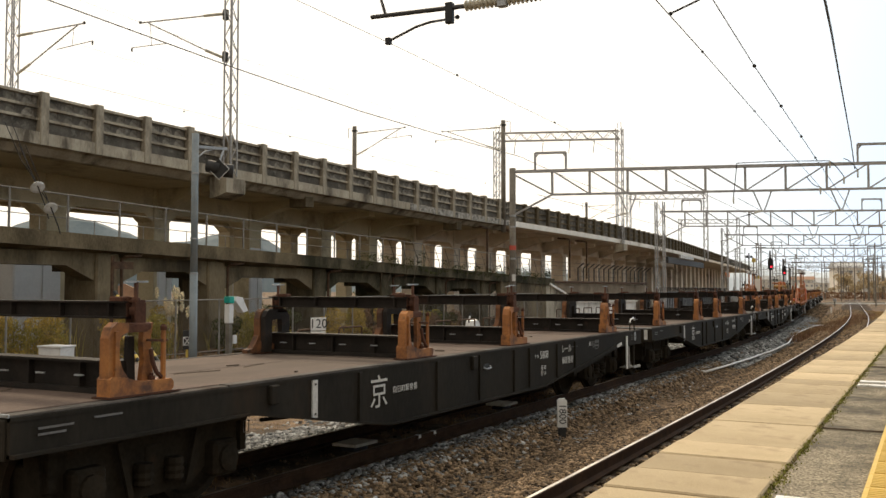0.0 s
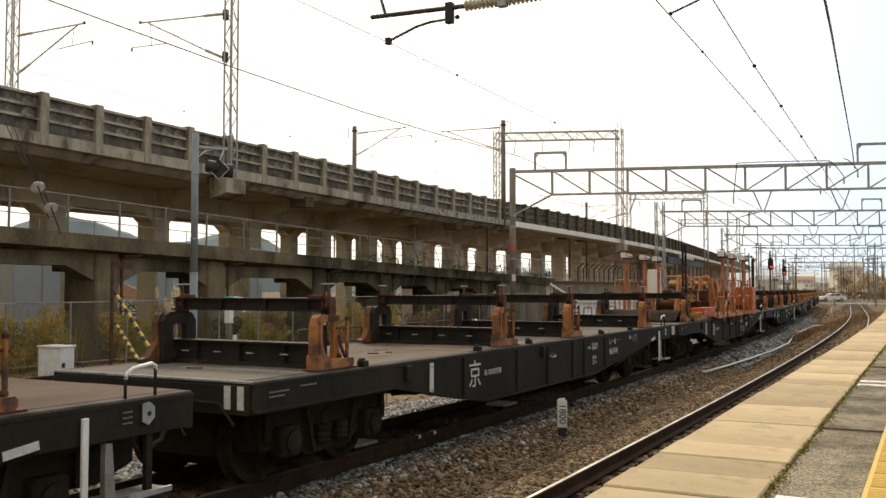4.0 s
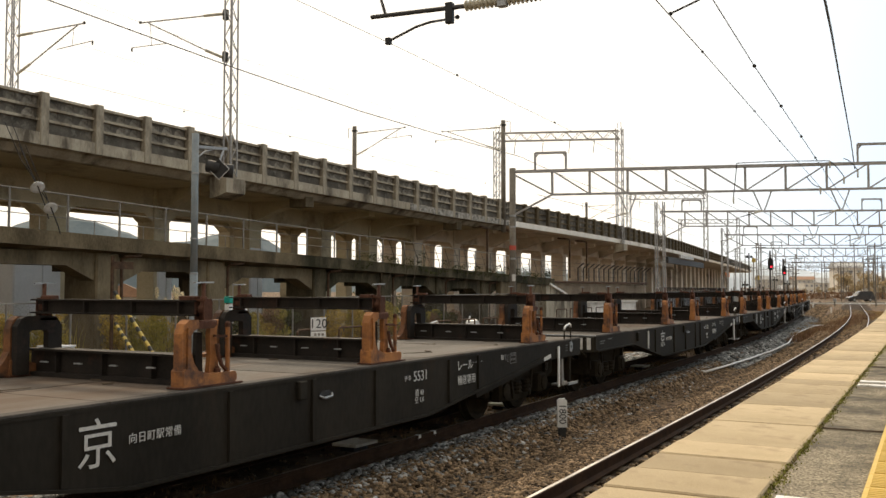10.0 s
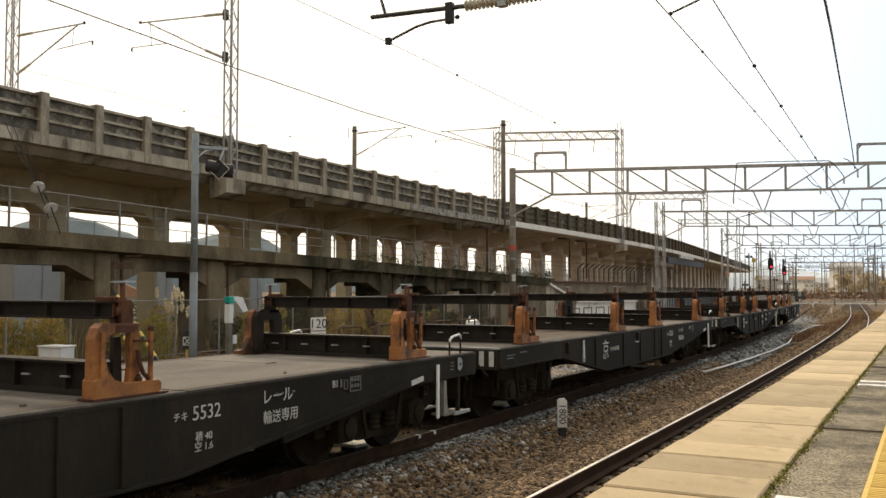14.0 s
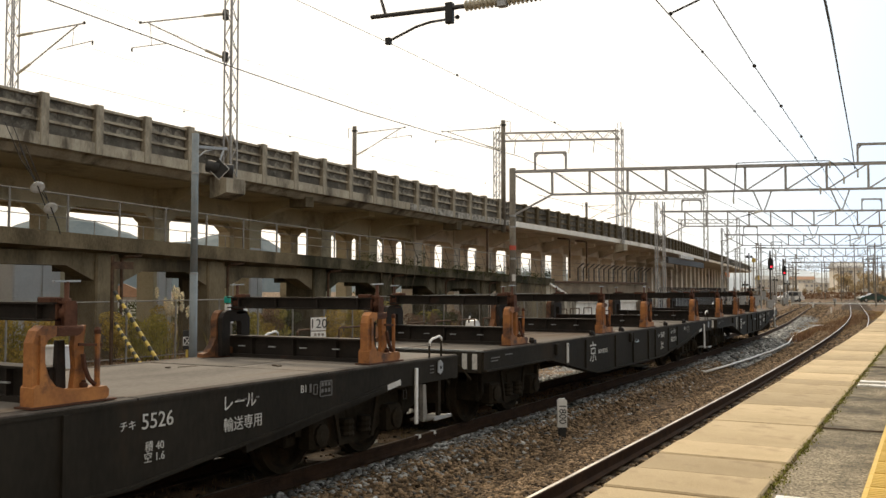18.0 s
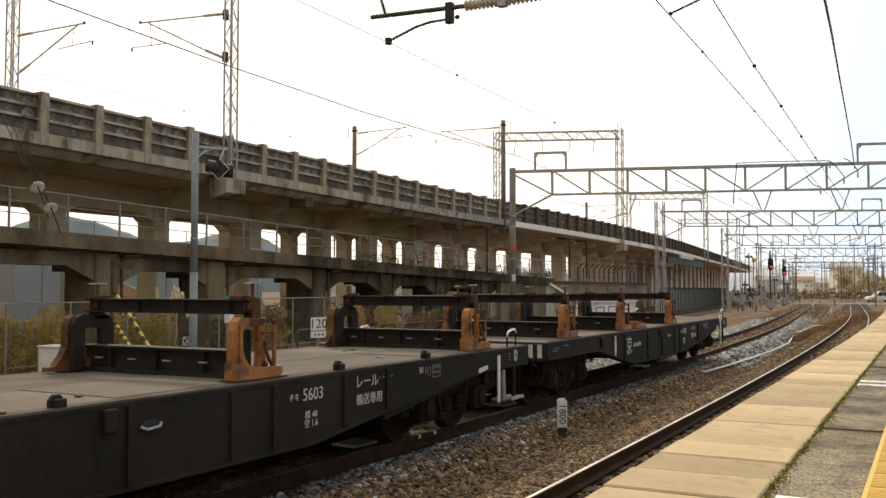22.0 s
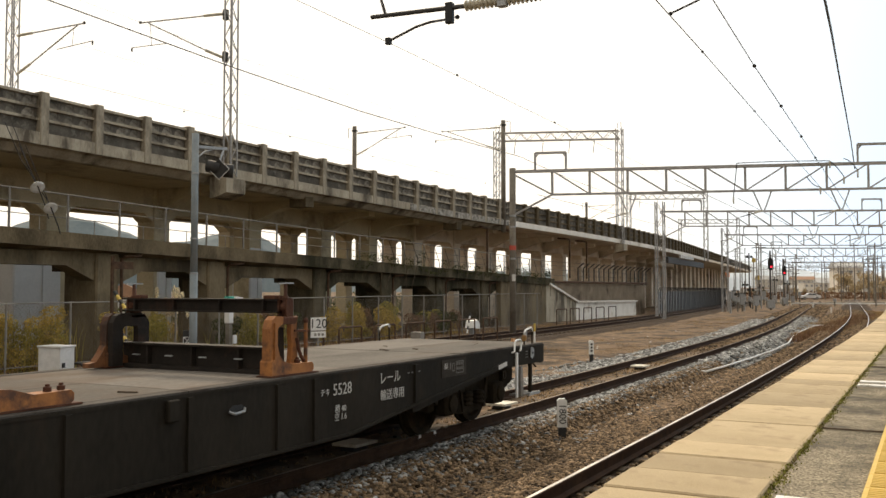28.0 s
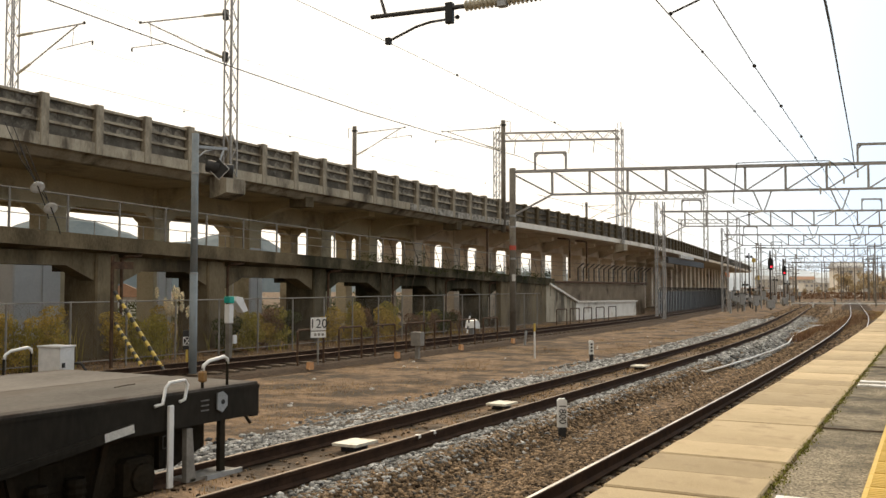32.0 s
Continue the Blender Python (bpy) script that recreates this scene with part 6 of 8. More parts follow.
    for x, y in ((-8.3, 19.80), (-8.3, 24.31), (-8.3, 28.68), (-8.3, 33.22)):
        k = thing("yellow_marker", "small faded orange marker block beside the track", "marker", at=(x, y, -0.32), group="orange marker blocks")
        part("block", Mesh().prism([(-0.12, 0.0), (0.12, 0.0), (0.1, 0.24), (-0.08, 0.26)], -0.05, 0.05, "x"), MARKER_ORANGE, k)
    for x, y, h in ((-8.0, 25.07, 0.85),):
        k = thing("cable_box", "small grey trackside junction box on a stub", "box", at=(x, y, -0.32))
        part("box_body", Mesh().box(-0.18, 0.18, -0.14, 0.14, h * 0.48, h, 0.015), FENCE_GREY, k)
        part("stub", Mesh().box(-0.06, 0.06, -0.06, 0.06, -0.05, h * 0.5), FENCE_GREY, k)
    q = thing("point_lever", "white trackside lever box with a striped rod", "lever", at=(-10.9, 34.8, -0.3))
    part("box_body", Mesh().prism([(-0.32, 0.55), (0.3, 0.5), (0.34, 0.72), (0.05, 0.9), (-0.2, 0.84)], -0.2, 0.2, "x"), WHITE_METAL, q)
    part("stand", Mesh().box(-0.1, 0.1, -0.1, 0.1, -0.05, 0.6), GALV, q)
    for i in range(6):
        part("rod_band", Mesh().tube([(0.2, -0.6 - i * 0.05, 1.2 - i * 0.14), (0.2, -0.65 - i * 0.05, 1.2 - (i + 1) * 0.14)], 0.035, 6), WHITE_METAL if i % 2 else BLACK, q)
    # flat white beacons between the rails
    for y, x in ((9.75, -0.1), (14.3, -0.12), (23.0, -0.2)):
        k = thing("track_beacon", "flat cream beacon plate between the rails", "beacon", at=(x, y, -0.17), group="track beacons")
        part("plate", Mesh().prism([(-0.18, -0.24), (0.18, -0.24), (0.2, 0.24), (-0.16, 0.24)], 0.07, 0.105, "z"), CREAM, k)
        part("foot", Mesh().box(-0.1, 0.1, -0.16, 0.16, 0.0, 0.07), BLACK, k)
    for y in (10.22, 10.62):
        k = thing("rail_clip", "small white clip on the rail head", "clip", at=(0.565, y, -0.04), group="rail clips")
        part("clip_body", Mesh().box(-0.034, 0.036, -0.03, 0.03, 0.0, 0.044, 0.004), WHITE_METAL, k)
    # white cable pipe lying on the ballast
    k = thing("cable_pipe", "white plastic cable pipe lying on the ballast", "pipe")
    pts = [(0.95, 23.3, -0.2), (1.38, 23.45, -0.2), (1.47, 26.0, -0.21), (1.53, 28.7, -0.22), (1.58, 33.0, -0.22), (1.5, 37.5, -0.2), (0.95, 43.5, -0.18), (0.75, 48.0, -0.16), (0.6, 55.0, -0.16), (1.05, 57.0, -0.18)]
    part("pipe", Mesh().tube(pts, 0.03, 8), WHITE_METAL, k, smooth=True)
    k = thing("cable_trough", "long weathered concrete cable trough in the ballast", "trough")
    pts = [(1.55, 5.0), (1.52, 8.4), (1.55, 10.5), (1.75, 12.0), (1.8, 16.0), (1.8, 30.0)]
    for (xa, ya), (xb, yb) in zip(pts, pts[1:]):
        n = max(1, round((yb - ya) / 1.0))
        for i in range(n):
            a, b2 = i / n, (i + 1) / n - 0.012
            part("trough_lid", Mesh().bar((xa + (xb - xa) * a, ya + (yb - ya) * a, -0.345), (xa + (xb - xa) * b2, ya + (yb - ya) * b2, -0.345), 0.13, 0.06), TROUGH, k)


TROUGH = mat("dirty_trough_lid", (0.04, 0.028, 0.018), (0.12, 0.085, 0.055), 0.95, 5, 40, 0.4)
MARKER_ORANGE = mat("faded_orange_plastic", (0.50, 0.25, 0.10), (0.68, 0.37, 0.17), 0.6, 6, 40, 0.05)
RED_BAND = mat("faded_red_band", (0.42, 0.06, 0.04), (0.58, 0.10, 0.06), 0.6, 5, 30, 0.05)
TEAL = mat("teal_plastic", (0.01, 0.25, 0.2), (0.02, 0.4, 0.32), 0.4, 5, 30, 0.05)
CREAM = mat("cream_paint", (0.55, 0.52, 0.42), (0.75, 0.72, 0.6), 0.6, 4, 40, 0.1, stain=(0.4, 0.33, 0.22), stain_scale=4, stain_amount=0.3)


def build_ramp_lamps():
    for y, z in ((17.05, 4.78), (17.5, 4.22)):
        k = thing("work_lamp", "white enamel lamp shade hung on slanting cables", "lamp", at=(-15.85, y, z))
        tilt = Vector((0, 0, 1)).rotation_difference(Vector((-0.78, 0.22, 0.62))).to_matrix().to_4x4()
        sh = part("shade", Mesh().lathe([(0.05, 0.10), (0.08, 0.07), (0.17, 0.03), (0.20, 0.0), (0.195, -0.012), (0.08, 0.02)], 0, 0, 0, 18), WHITE_METAL, k, "white enamel dish", smooth=True)
        so = part("socket", Mesh().lathe([(0.05, 0.09), (0.06, 0.14), (0.07, 0.16), (0.06, 0.2), (0.03, 0.26)], 0, 0, 0, 10), GALV, k)
        sh.matrix_basis = tilt
        so.matrix_basis = tilt
        for d in (0.0, 0.12):
            part("cable", Mesh().tube([(-0.05, -0.02, 0.16), (-0.1 - d * 0.5, -0.3 - d, 0.75), (-0.15 - d, -0.75 - d, 1.75)], 0.012, 6), DARK_STEEL, k)
        part("strut", Mesh().tube([(0, 0, 0.05), (-0.1, 0.35, -0.5), (-0.2, 0.55, -0.85)], 0.018, 6), DARK_STEEL, k)


build_ramp_lamps()
build_fence()
build_hoops()
build_trackside()

# ---- overhead line ----
INSULATOR = mat("beige_porcelain", (0.36, 0.33, 0.25), (0.55, 0.51, 0.41), 0.35, 6, 40, 0.05)
WIRE = mat("weathered_wire", (0.05, 0.05, 0.05), (0.10, 0.10, 0.10), 0.6, 3, 30, 0.0)


def lattice(m, x, y, z0, z1, w, bay=0.6, leg=0.05, lace=0.022, wy=None):
    """Four angle legs and zigzag lacing."""
    wy = w if wy is None else wy
    hx, hy = w / 2, wy / 2
    for sx in (-1, 1):
        for sy in (-1, 1):
            m.box(x + sx * hx - leg / 2, x + sx * hx + leg / 2, y + sy * hy - leg / 2, y + sy * hy + leg / 2, z0, z1)
    n = max(1, round((z1 - z0) / bay))
    d = (z1 - z0) / n
    for i in range(n):
        a, b = z0 + i * d, z0 + (i + 1) * d
        s = 1 if i % 2 else -1
        for k in (-1, 1):
            m.bar((x + k * hx, y - s * hy, a), (x + k * hx, y + s * hy, b), lace, lace)
            m.bar((x - s * hx, y + k * hy, a), (x + s * hx, y + k * hy, b), lace, lace)
    return m


def insulator(m, p, q, r=0.07, n=7):
    """A ribbed insulator from p to q, turned in one piece."""
    p, q = Vector(p), Vector(q)
    ax = (q - p).normalized()
    u = ax.orthogonal().normalized()
    w = ax.cross(u)
    prof = [(0.0, 0.45)]
    for i in range(n):
        prof += [((i + 0.2) / n, 0.5), ((i + 0.42) / n, 1.0), ((i + 0.58) / n, 0.97), ((i + 0.8) / n, 0.5)]
    prof.append((1.0, 0.45))
    k = 12
    vs = [p.lerp(q, t) + (u * math.cos(6.2832 * j / k) + w * math.sin(6.2832 * j / k)) * r * g for t, g in prof for j in range(k)]
    fs = [(i * k + j, i * k + (j + 1) % k, (i + 1) * k + (j + 1) % k, (i + 1) * k + j) for i in range(len(prof) - 1) for j in range(k)]
    fs += [tuple(range(k - 1, -1, -1)), tuple((len(prof) - 1) * k + j for j in range(k))]
    return m.add(vs, fs)


def cantilever(name_parent, root_hi, root_lo, tip, drop, mat_steel=MAST_STEEL):
    """A hinged bracket: top tube, raking tube, registration tube with steady arm; drop below the tip."""
    hi, lo, tip = Vector(root_hi), Vector(root_lo), Vector(tip)
    c = part("cantilever", Mesh().tube([hi.lerp(tip, 0.22), tip], 0.03, 6), mat_steel, name_parent, "steel cantilever arm")
    part("raking_tube", Mesh().tube([lo.lerp(tip, 0.2), tip.lerp(hi, 0.08)], 0.03, 6), mat_steel, c)
    part("insulator", insulator(Mesh(), hi, hi.lerp(tip, 0.24), 0.06, 14), INSULATOR, c, "beige ribbed insulator")
    part("insulator", insulator(Mesh(), lo, lo.lerp(tip, 0.22), 0.06, 14), INSULATOR, c, "beige ribbed insulator")
    out = (tip - hi)
    out.z = 0
    out.normalize()
    a = tip - out * 1.6 + Vector((0, 0, -drop))
    b = tip + out * 0.5 + Vector((0, 0, -drop + 0.1))
    part("steady_arm", Mesh().tube([a, b], 0.018, 6), mat_steel, c)
    part("dropper", Mesh().tube([tip - out * 0.6 + Vector((0, 0, -0.15)), tip - out * 0.7 + Vector((0, 0, -drop))], 0.012, 5), mat_steel, c)
    part("wire_clamp", Mesh().box(b.x - 0.025, b.x + 0.025, b.y - 0.025, b.y + 0.025, b.z - 0.16, b.z), DARK_STEEL, c)
    part("end_clamp", Mesh().box(tip.x - 0.05, tip.x + 0.05, tip.y - 0.03, tip.y + 0.03, tip.z - 0.04, tip.z + 0.07), DARK_STEEL, c)
    return c


def build_viaduct_masts():
    def mast(x, y, z0, z1, w=0.36):
        t = thing("lattice_mast", "tall galvanised lattice mast on the viaduct", "mast")
        part("lattice", lattice(Mesh(), x, y, z0, z1, w), MAST_STEEL, t)
        return t
    t = mast(-17.72, 27.15, 6.3, 15.5)
    part("hinge", Mesh().box(-18.1, -17.95, 27.05, 27.25, 12.6, 13.0), DARK_STEEL, t)
    part("hinge", Mesh().box(-18.1, -17.95, 27.05, 27.25, 10.9, 11.3), DARK_STEEL, t)
    cantilever(t, (-18.05, 27.15, 12.85), (-18.05, 27.15, 11.05), (-22.9, 27.3, 13.2), 1.1)
    t = mast(-28.6, 25.4, 6.3, 16.5)
    cantilever(t, (-28.3, 25.4, 12.9), (-28.3, 25.4, 11.2), (-24.2, 25.5, 12.9), 0.9)
    # round concrete poles
    for x, y, z1, tipx, zt in ((-18.0, 53.6, 12.95, -22.6, 12.5), (-28.6, 52.0, 13.2, -24.6, 12.7), (-28.6, 100.0, 12.0, -25.0, 11.5)):
        t = thing("overhead_pole", "dark round concrete overhead-line pole", "pole")
        part("pole", Mesh().tube([(x, y, 5.6), (x, y, z1)], 0.16, 12, 0.14), POLE_CONCRETE, t, smooth=True)
        part("collar", Mesh().lathe([(0.21, 0), (0.21, 0.08)], x, y, z1 - 0.35, 12), DARK_STEEL, t)
        s = 1 if tipx > x else -1
        cantilever(t, (x + s * 0.2, y, zt), (x + s * 0.2, y, zt - 1.5), (tipx, y + 0.1, zt + 0.1), 0.65)
        part("top_hook", Mesh().tube([(x - s * 0.2, y, z1 - 0.1), (x - s * 0.5, y, z1 - 0.1), (x - s * 0.5, y, z1 - 0.8)], 0.02, 5), DARK_STEEL, t)
    # portals across the viaduct
    for y, xa, xb, zt in ((80.0, -18.4, -28.8, 16.4), (132.0, -21.9, -32.0, 15.7), (185.0, -27.0, -37.5, 15.8)):
        t = thing("lattice_portal", "galvanised lattice portal across the viaduct tracks", "portal")
        ya, yb = y, y - 4.0
        for x, y in ((xa, ya), (xb, yb)):
            part("leg", lattice(Mesh(), x, y, 5.9, zt + 0.2, 0.55, 0.9, 0.07, 0.035), MAST_STEEL, t)
            part("loop", Mesh().tube([(x - 0.2, y, zt + 0.2), (x - 0.15, y, zt + 0.75), (x + 0.15, y, zt + 0.75), (x + 0.2, y, zt + 0.2)], 0.03, 5), MAST_STEEL, t)
        m = Mesh()
        for dy in (-0.25, 0.25):
            for z in (zt, zt - 0.75):
                m.bar((xa, ya + dy, z), (xb, yb + dy, z), 0.09, 0.09)
            n = 16
            for i in range(n):
                a, b = xa + (xb - xa) * i / n, xa + (xb - xa) * (i + 1) / n
                u, w = (zt, zt - 0.75) if i % 2 else (zt - 0.75, zt)
                m.bar((a, ya - 4.0 * i / n + dy, u), (b, ya - 4.0 * (i + 1) / n + dy, w), 0.05, 0.05)
        part("lattice_beam", m, MAST_STEEL, t)
        for f in (0.2, 0.4, 0.62, 0.85):
            x, y = xa + (xb - xa) * f, ya - 4.0 * f
            part("hanger", Mesh().tube([(x, y, zt - 0.75), (x - 0.15, y, zt - 2.0)], 0.035, 5), MAST_STEEL, t)


def build_gantry(ax, ay, bx, by, zt, lattice_post, boxes):
    """A plane truss across the ground tracks on two posts."""
    A, B = Vector((ax, ay, zt)), Vector((bx, by, zt))
    far = A + (B - A) * 1.28
    d = (B - A).normalized()
    t = thing("line_gantry", "grey steel truss gantry over the railway tracks", "gantry")
    if lattice_post:
        part("post", lattice(Mesh(), ax, ay, -0.3, zt + 0.7, 0.55, 0.9, 0.07, 0.035), MAST_STEEL, t)
        part("post", lattice(Mesh(), far.x, far.y, -0.3, zt + 0.7, 0.55, 0.9, 0.07, 0.035), MAST_STEEL, t)
    else:
        part("post", Mesh().tube([(ax, ay, -0.3), (ax, ay, zt + 0.15)], 0.14, 12), POLE_CONCRETE, t, "dark concrete post", smooth=True)
        for z in (3.2, 4.6, 5.1):
            part("post_band", Mesh().lathe([(0.15, 0), (0.15, 0.08)], ax, ay, z, 12), GALV, t)
        part("red_band", Mesh().lathe([(0.155, 0), (0.155, 0.2)], ax, ay, 3.62, 12), RED_BAND, t, "red warning band")
        part("number_plate", Mesh().box(ax + 0.05, ax + 0.2, ay - 0.2, ay - 0.17, 2.25, 2.55), WHITE_METAL, t, "white plate")
        part("post", Mesh().tube([(far.x, far.y, -0.3), (far.x, far.y, zt + 0.15)], 0.17, 12), POLE_CONCRETE, t, smooth=True)
    ln = (far - A).length
    drop = 1.05
    top = Mesh().bar(A, far, 0.13, 0.13)
    part("top_chord", top, MAST_STEEL, t)
    lo = Vector((0, 0, -drop))
    a2, f2 = A + d * 1.75 + lo, far - d * 1.75 + lo
    part("bottom_chord", Mesh().bar(a2, f2, 0.09, 0.09), MAST_STEEL, t)
    for s, p, q in ((A, a2, -1), (far, f2, 1)):
        part("knee_brace", Mesh().bar(s + Vector((0, 0, -1.95)), p, 0.08, 0.08), MAST_STEEL, t)
        part("knee_brace", Mesh().bar(s + Vector((0, 0, -0.1)), p, 0.07, 0.07), MAST_STEEL, t)
    n = max(4, round((ln - 3.5) / 1.55))
    for i in range(n + 1):
        p = a2.lerp(f2, i / n)
        part("truss_post", Mesh().bar(p, p - lo, 0.09, 0.09), MAST_STEEL, t)
        if i < n:
            q = a2.lerp(f2, (i + 1) / n)
            up, dn = (p - lo, q) if i < n / 2 else (p, q - lo)
            part("truss_diagonal", Mesh().bar(up, dn, 0.06, 0.06), MAST_STEEL, t)
    for f in boxes:
        p = A + (B - A) * f
        q = p + d * 1.35
        part("wire_frame", Mesh().bar(p, p + Vector((0, 0, 0.8)), 0.08, 0.08).bar(q, q + Vector((0, 0, 0.8)), 0.08, 0.08).bar(p + Vector((0, 0, 0.8)), q + Vector((0, 0, 0.8)), 0.1, 0.1).bar(p.lerp(q, 0.12) + Vector((0, 0, 0.8)), p + Vector((0, 0, 0.6)), 0.06, 0.06).bar(p.lerp(q, 0.88) + Vector((0, 0, 0.8)), q + Vector((0, 0, 0.6)), 0.06, 0.06), MAST_STEEL, t, "square wire frame on the gantry")
    # hangers with steady arms over the tracks
    for f in (0.30, 0.66, 0.86):
        p = A + (B - A) * f + lo
        h = part("hanger", Mesh().bar(p, p + d * 0.35 + Vector((0, 0, -0.85)), 0.05, 0.05).bar(p + d * 0.75, p + d * 0.45 + Vector((0, 0, -0.85)), 0.05, 0.05), MAST_STEEL, t, "V-shaped wire hanger")
        e = p + d * 0.4 + Vector((0, 0, -0.85))
        part("steady_arm", Mesh().tube([e, e + Vector((-0.9, -0.2, -0.25))], 0.02, 6), DARK_STEEL, h)
        part("insulator", insulator(Mesh(), e, e + Vector((-0.35, -0.08, -0.08)), 0.06, 4), INSULATOR, h)
    return t


def wire(name, pts, r, label, clamps=(), size=1.0):
    w = thing(name, label, "wire")
    part("strand", Mesh().tube(pts, r, 5), WIRE, w)
    for i, c in enumerate(clamps):
        part("clamp", Mesh().lathe([(0.01 * size, -0.03 * size), (0.022 * size, -0.015 * size), (0.022 * size, 0.015 * size), (0.01 * size, 0.03 * size)], c[0], c[1], c[2], 8, "y"), DARK_STEEL, w)
    return w


def sag(p, q, drop, n=14):
    p, q = Vector(p), Vector(q)
    return [tuple(p.lerp(q, i / n) - Vector((0, 0, drop * 4 * (i / n) * (1 - i / n)))) for i in range(n + 1)]


def build_overhead():
    build_viaduct_masts()
    build_gantry(-9.8, 36.6, 4.9, 41.3, 7.1, False, (0.065, 0.93))
    build_gantry(-10.4, 63.6, 3.7, 70.0, 7.4, True, (0.10, 0.9))
    build_gantry(-11.5, 92.0, 2.5, 99.0, 7.3, True, (0.12, 0.9))
    build_gantry(-13.0, 121.4, 1.3, 129.0, 7.2, True, (0.1,))
    build_gantry(-15.7, 153.0, -0.5, 161.0, 7.2, True, ())
    build_gantry(-18.5, 185.0, -2.5, 194.0, 7.2, True, ())
    build_gantry(-21.5, 218.0, -5.0, 228.0, 7.2, True, ())
    # the near cantilever over the train's track, carried by a mast outside the platform side
    t = thing("near_cantilever", "overhead cantilever with beige ribbed insulators above the track", "cantilever")
    y = 12.0
    part("arm_tube", Mesh().tube([(-1.32, y, 6.22), (0.35, y, 6.15)], 0.035, 10), DARK_STEEL, t)
    part("insulator", insulator(Mesh(), (0.35, y, 6.15), (0.9, y, 6.14), 0.085, 8), INSULATOR, t, "beige ribbed insulator")
    part("joint", Mesh().box(0.9, 1.05, y - 0.05, y + 0.05, 6.04, 6.24, 0.01), GALV, t)
    part("insulator", insulator(Mesh(), (1.05, y, 6.13), (1.6, y, 6.13), 0.085, 8), INSULATOR, t, "beige ribbed insulator")
    part("arm_root", Mesh().tube([(1.6, y, 6.13), (9.6, y, 6.2)], 0.04, 10), DARK_STEEL, t)
    part("stay", Mesh().tube([(-1.05, y, 6.2), (-1.15, y, 6.5), (-0.8, y, 7.4)], 0.025, 6), DARK_STEEL, t)
    part("clamp", Mesh().box(0.03, 0.15, y - 0.05, y + 0.05, 5.92, 6.24, 0.01), BLACK, t, "black clamp")
    part("registration_arm", Mesh().tube([(0.05, y, 5.99), (-0.25, y, 5.99), (-0.5, y, 5.95), (-0.72, y, 5.88), (-1.0, y, 5.79)], 0.02, 8), DARK_STEEL, t)
    part("wire_grip", Mesh().box(-1.04, -0.96, y - 0.04, y + 0.04, 5.74, 5.84), BLACK, t)
    part("stone_weight", Mesh().lathe([(0.02, -0.03), (0.045, 0), (0.02, 0.03)], 0.22, y, 6.0, 8), BLACK, t)
    part("mast", Mesh().tube([(9.6, y, 1.0), (9.6, y, 8.0)], 0.15, 12), POLE_CONCRETE, t)
    wire("contact_wire", [(-0.9, -10, 5.8), (-1.0, 12, 5.77), (-1.1, 20, 5.7), (-1.3, 39, 5.6)], 0.004, "thin overhead contact wire above the train's track", [(-1.03, 14.4, 5.76), (-1.1, 19.4, 5.72)])
    wire("messenger_wire", [(2.35, y2, z) for y2, z in ((2, 7.1), (15.4, 6.9), (19.0, 6.84), (25.3, 6.69), (29.9, 6.55), (41.2, 6.27))] + [(1.6, 68, 6.9), (0.5, 97, 6.6), (-3, 127, 6.6)], 0.010, "overhead messenger wire above the platform track", [(2.35, 19.0, 6.84), (2.35, 25.3, 6.69), (2.35, 29.9, 6.55)], 1.3)
    wire("contact_wire", [(3.0, y2, z) for y2, z in ((5, 7.5), (16.9, 7.25), (21.35, 6.98), (25.5, 6.8), (29.75, 6.62), (33.6, 6.45), (40.0, 6.2))] + [(2.4, 68, 6.0), (0.9, 97, 6.0), (-2, 127, 6.0)], 0.011, "overhead wire above the platform track", [(3.0, 21.35, 6.98), (3.0, 25.5, 6.8), (3.0, 29.75, 6.62), (3.0, 33.6, 6.45)], 1.9)
    wire("feeder_cable", [(5.15, 13.5, 6.2), (5.08, 15.0, 6.42), (4.91, 18.0, 6.71), (4.69, 21.5, 7.09), (4.36, 27.0, 7.55), (4.04, 33.0, 7.83), (3.66, 40.5, 8.0), (3.74, 41.2, 6.90)], 0.022, "thick dark feeder cable hung from the gantry")
    wire("feeder_wire", [(-9.2, 4.0, 8.1), (-9.2, 12.12, 7.75), (-9.2, 14.58, 7.67), (-9.2, 17.81, 7.57), (-9.2, 23.6, 7.47), (-9.2, 28.82, 7.52), (-9.2, 34.26, 7.63), (-9.3, 36.4, 7.7)], 0.014, "dark feeder wire beside the far track")
    wire("feeder_wire", sag((-9.3, 36.4, 7.7), (-10.4, 63.6, 7.8), 0.3), 0.012, "dark feeder wire beside the far track")
    wire("earth_wire", [(-9.8, -8, 7.1), (-12.0, 8, 7.0), (-12.0, 36, 6.88), (-9.85, 37, 6.9)], 0.004, "faint thin wire with dark clamps", [(-12, yy, 6.9) for yy in (18.8, 23.6, 28.6, 33.6, 38.4)])
    t = thing("wire_pull_off", "dark pull-off arm holding the overhead wire", "arm")
    part("arm", Mesh().tube([(2.35, 16.38, 6.93), (2.99, 16.38, 7.15), (9.6, 16.38, 8.2)], 0.018, 6), DARK_STEEL, t)
    part("clamp", Mesh().lathe([(0.01, -0.04), (0.035, -0.02), (0.035, 0.02), (0.01, 0.04)], 2.35, 16.38, 6.93, 8, "y"), BLACK, t)
    # jumper cables slung along the near gantry
    t = thing("jumper_cables", "dark jumper cables slung along the gantry", "cables")
    ga, gb = Vector((-9.8, 36.6, 7.1)), Vector((4.9, 41.3, 7.1))
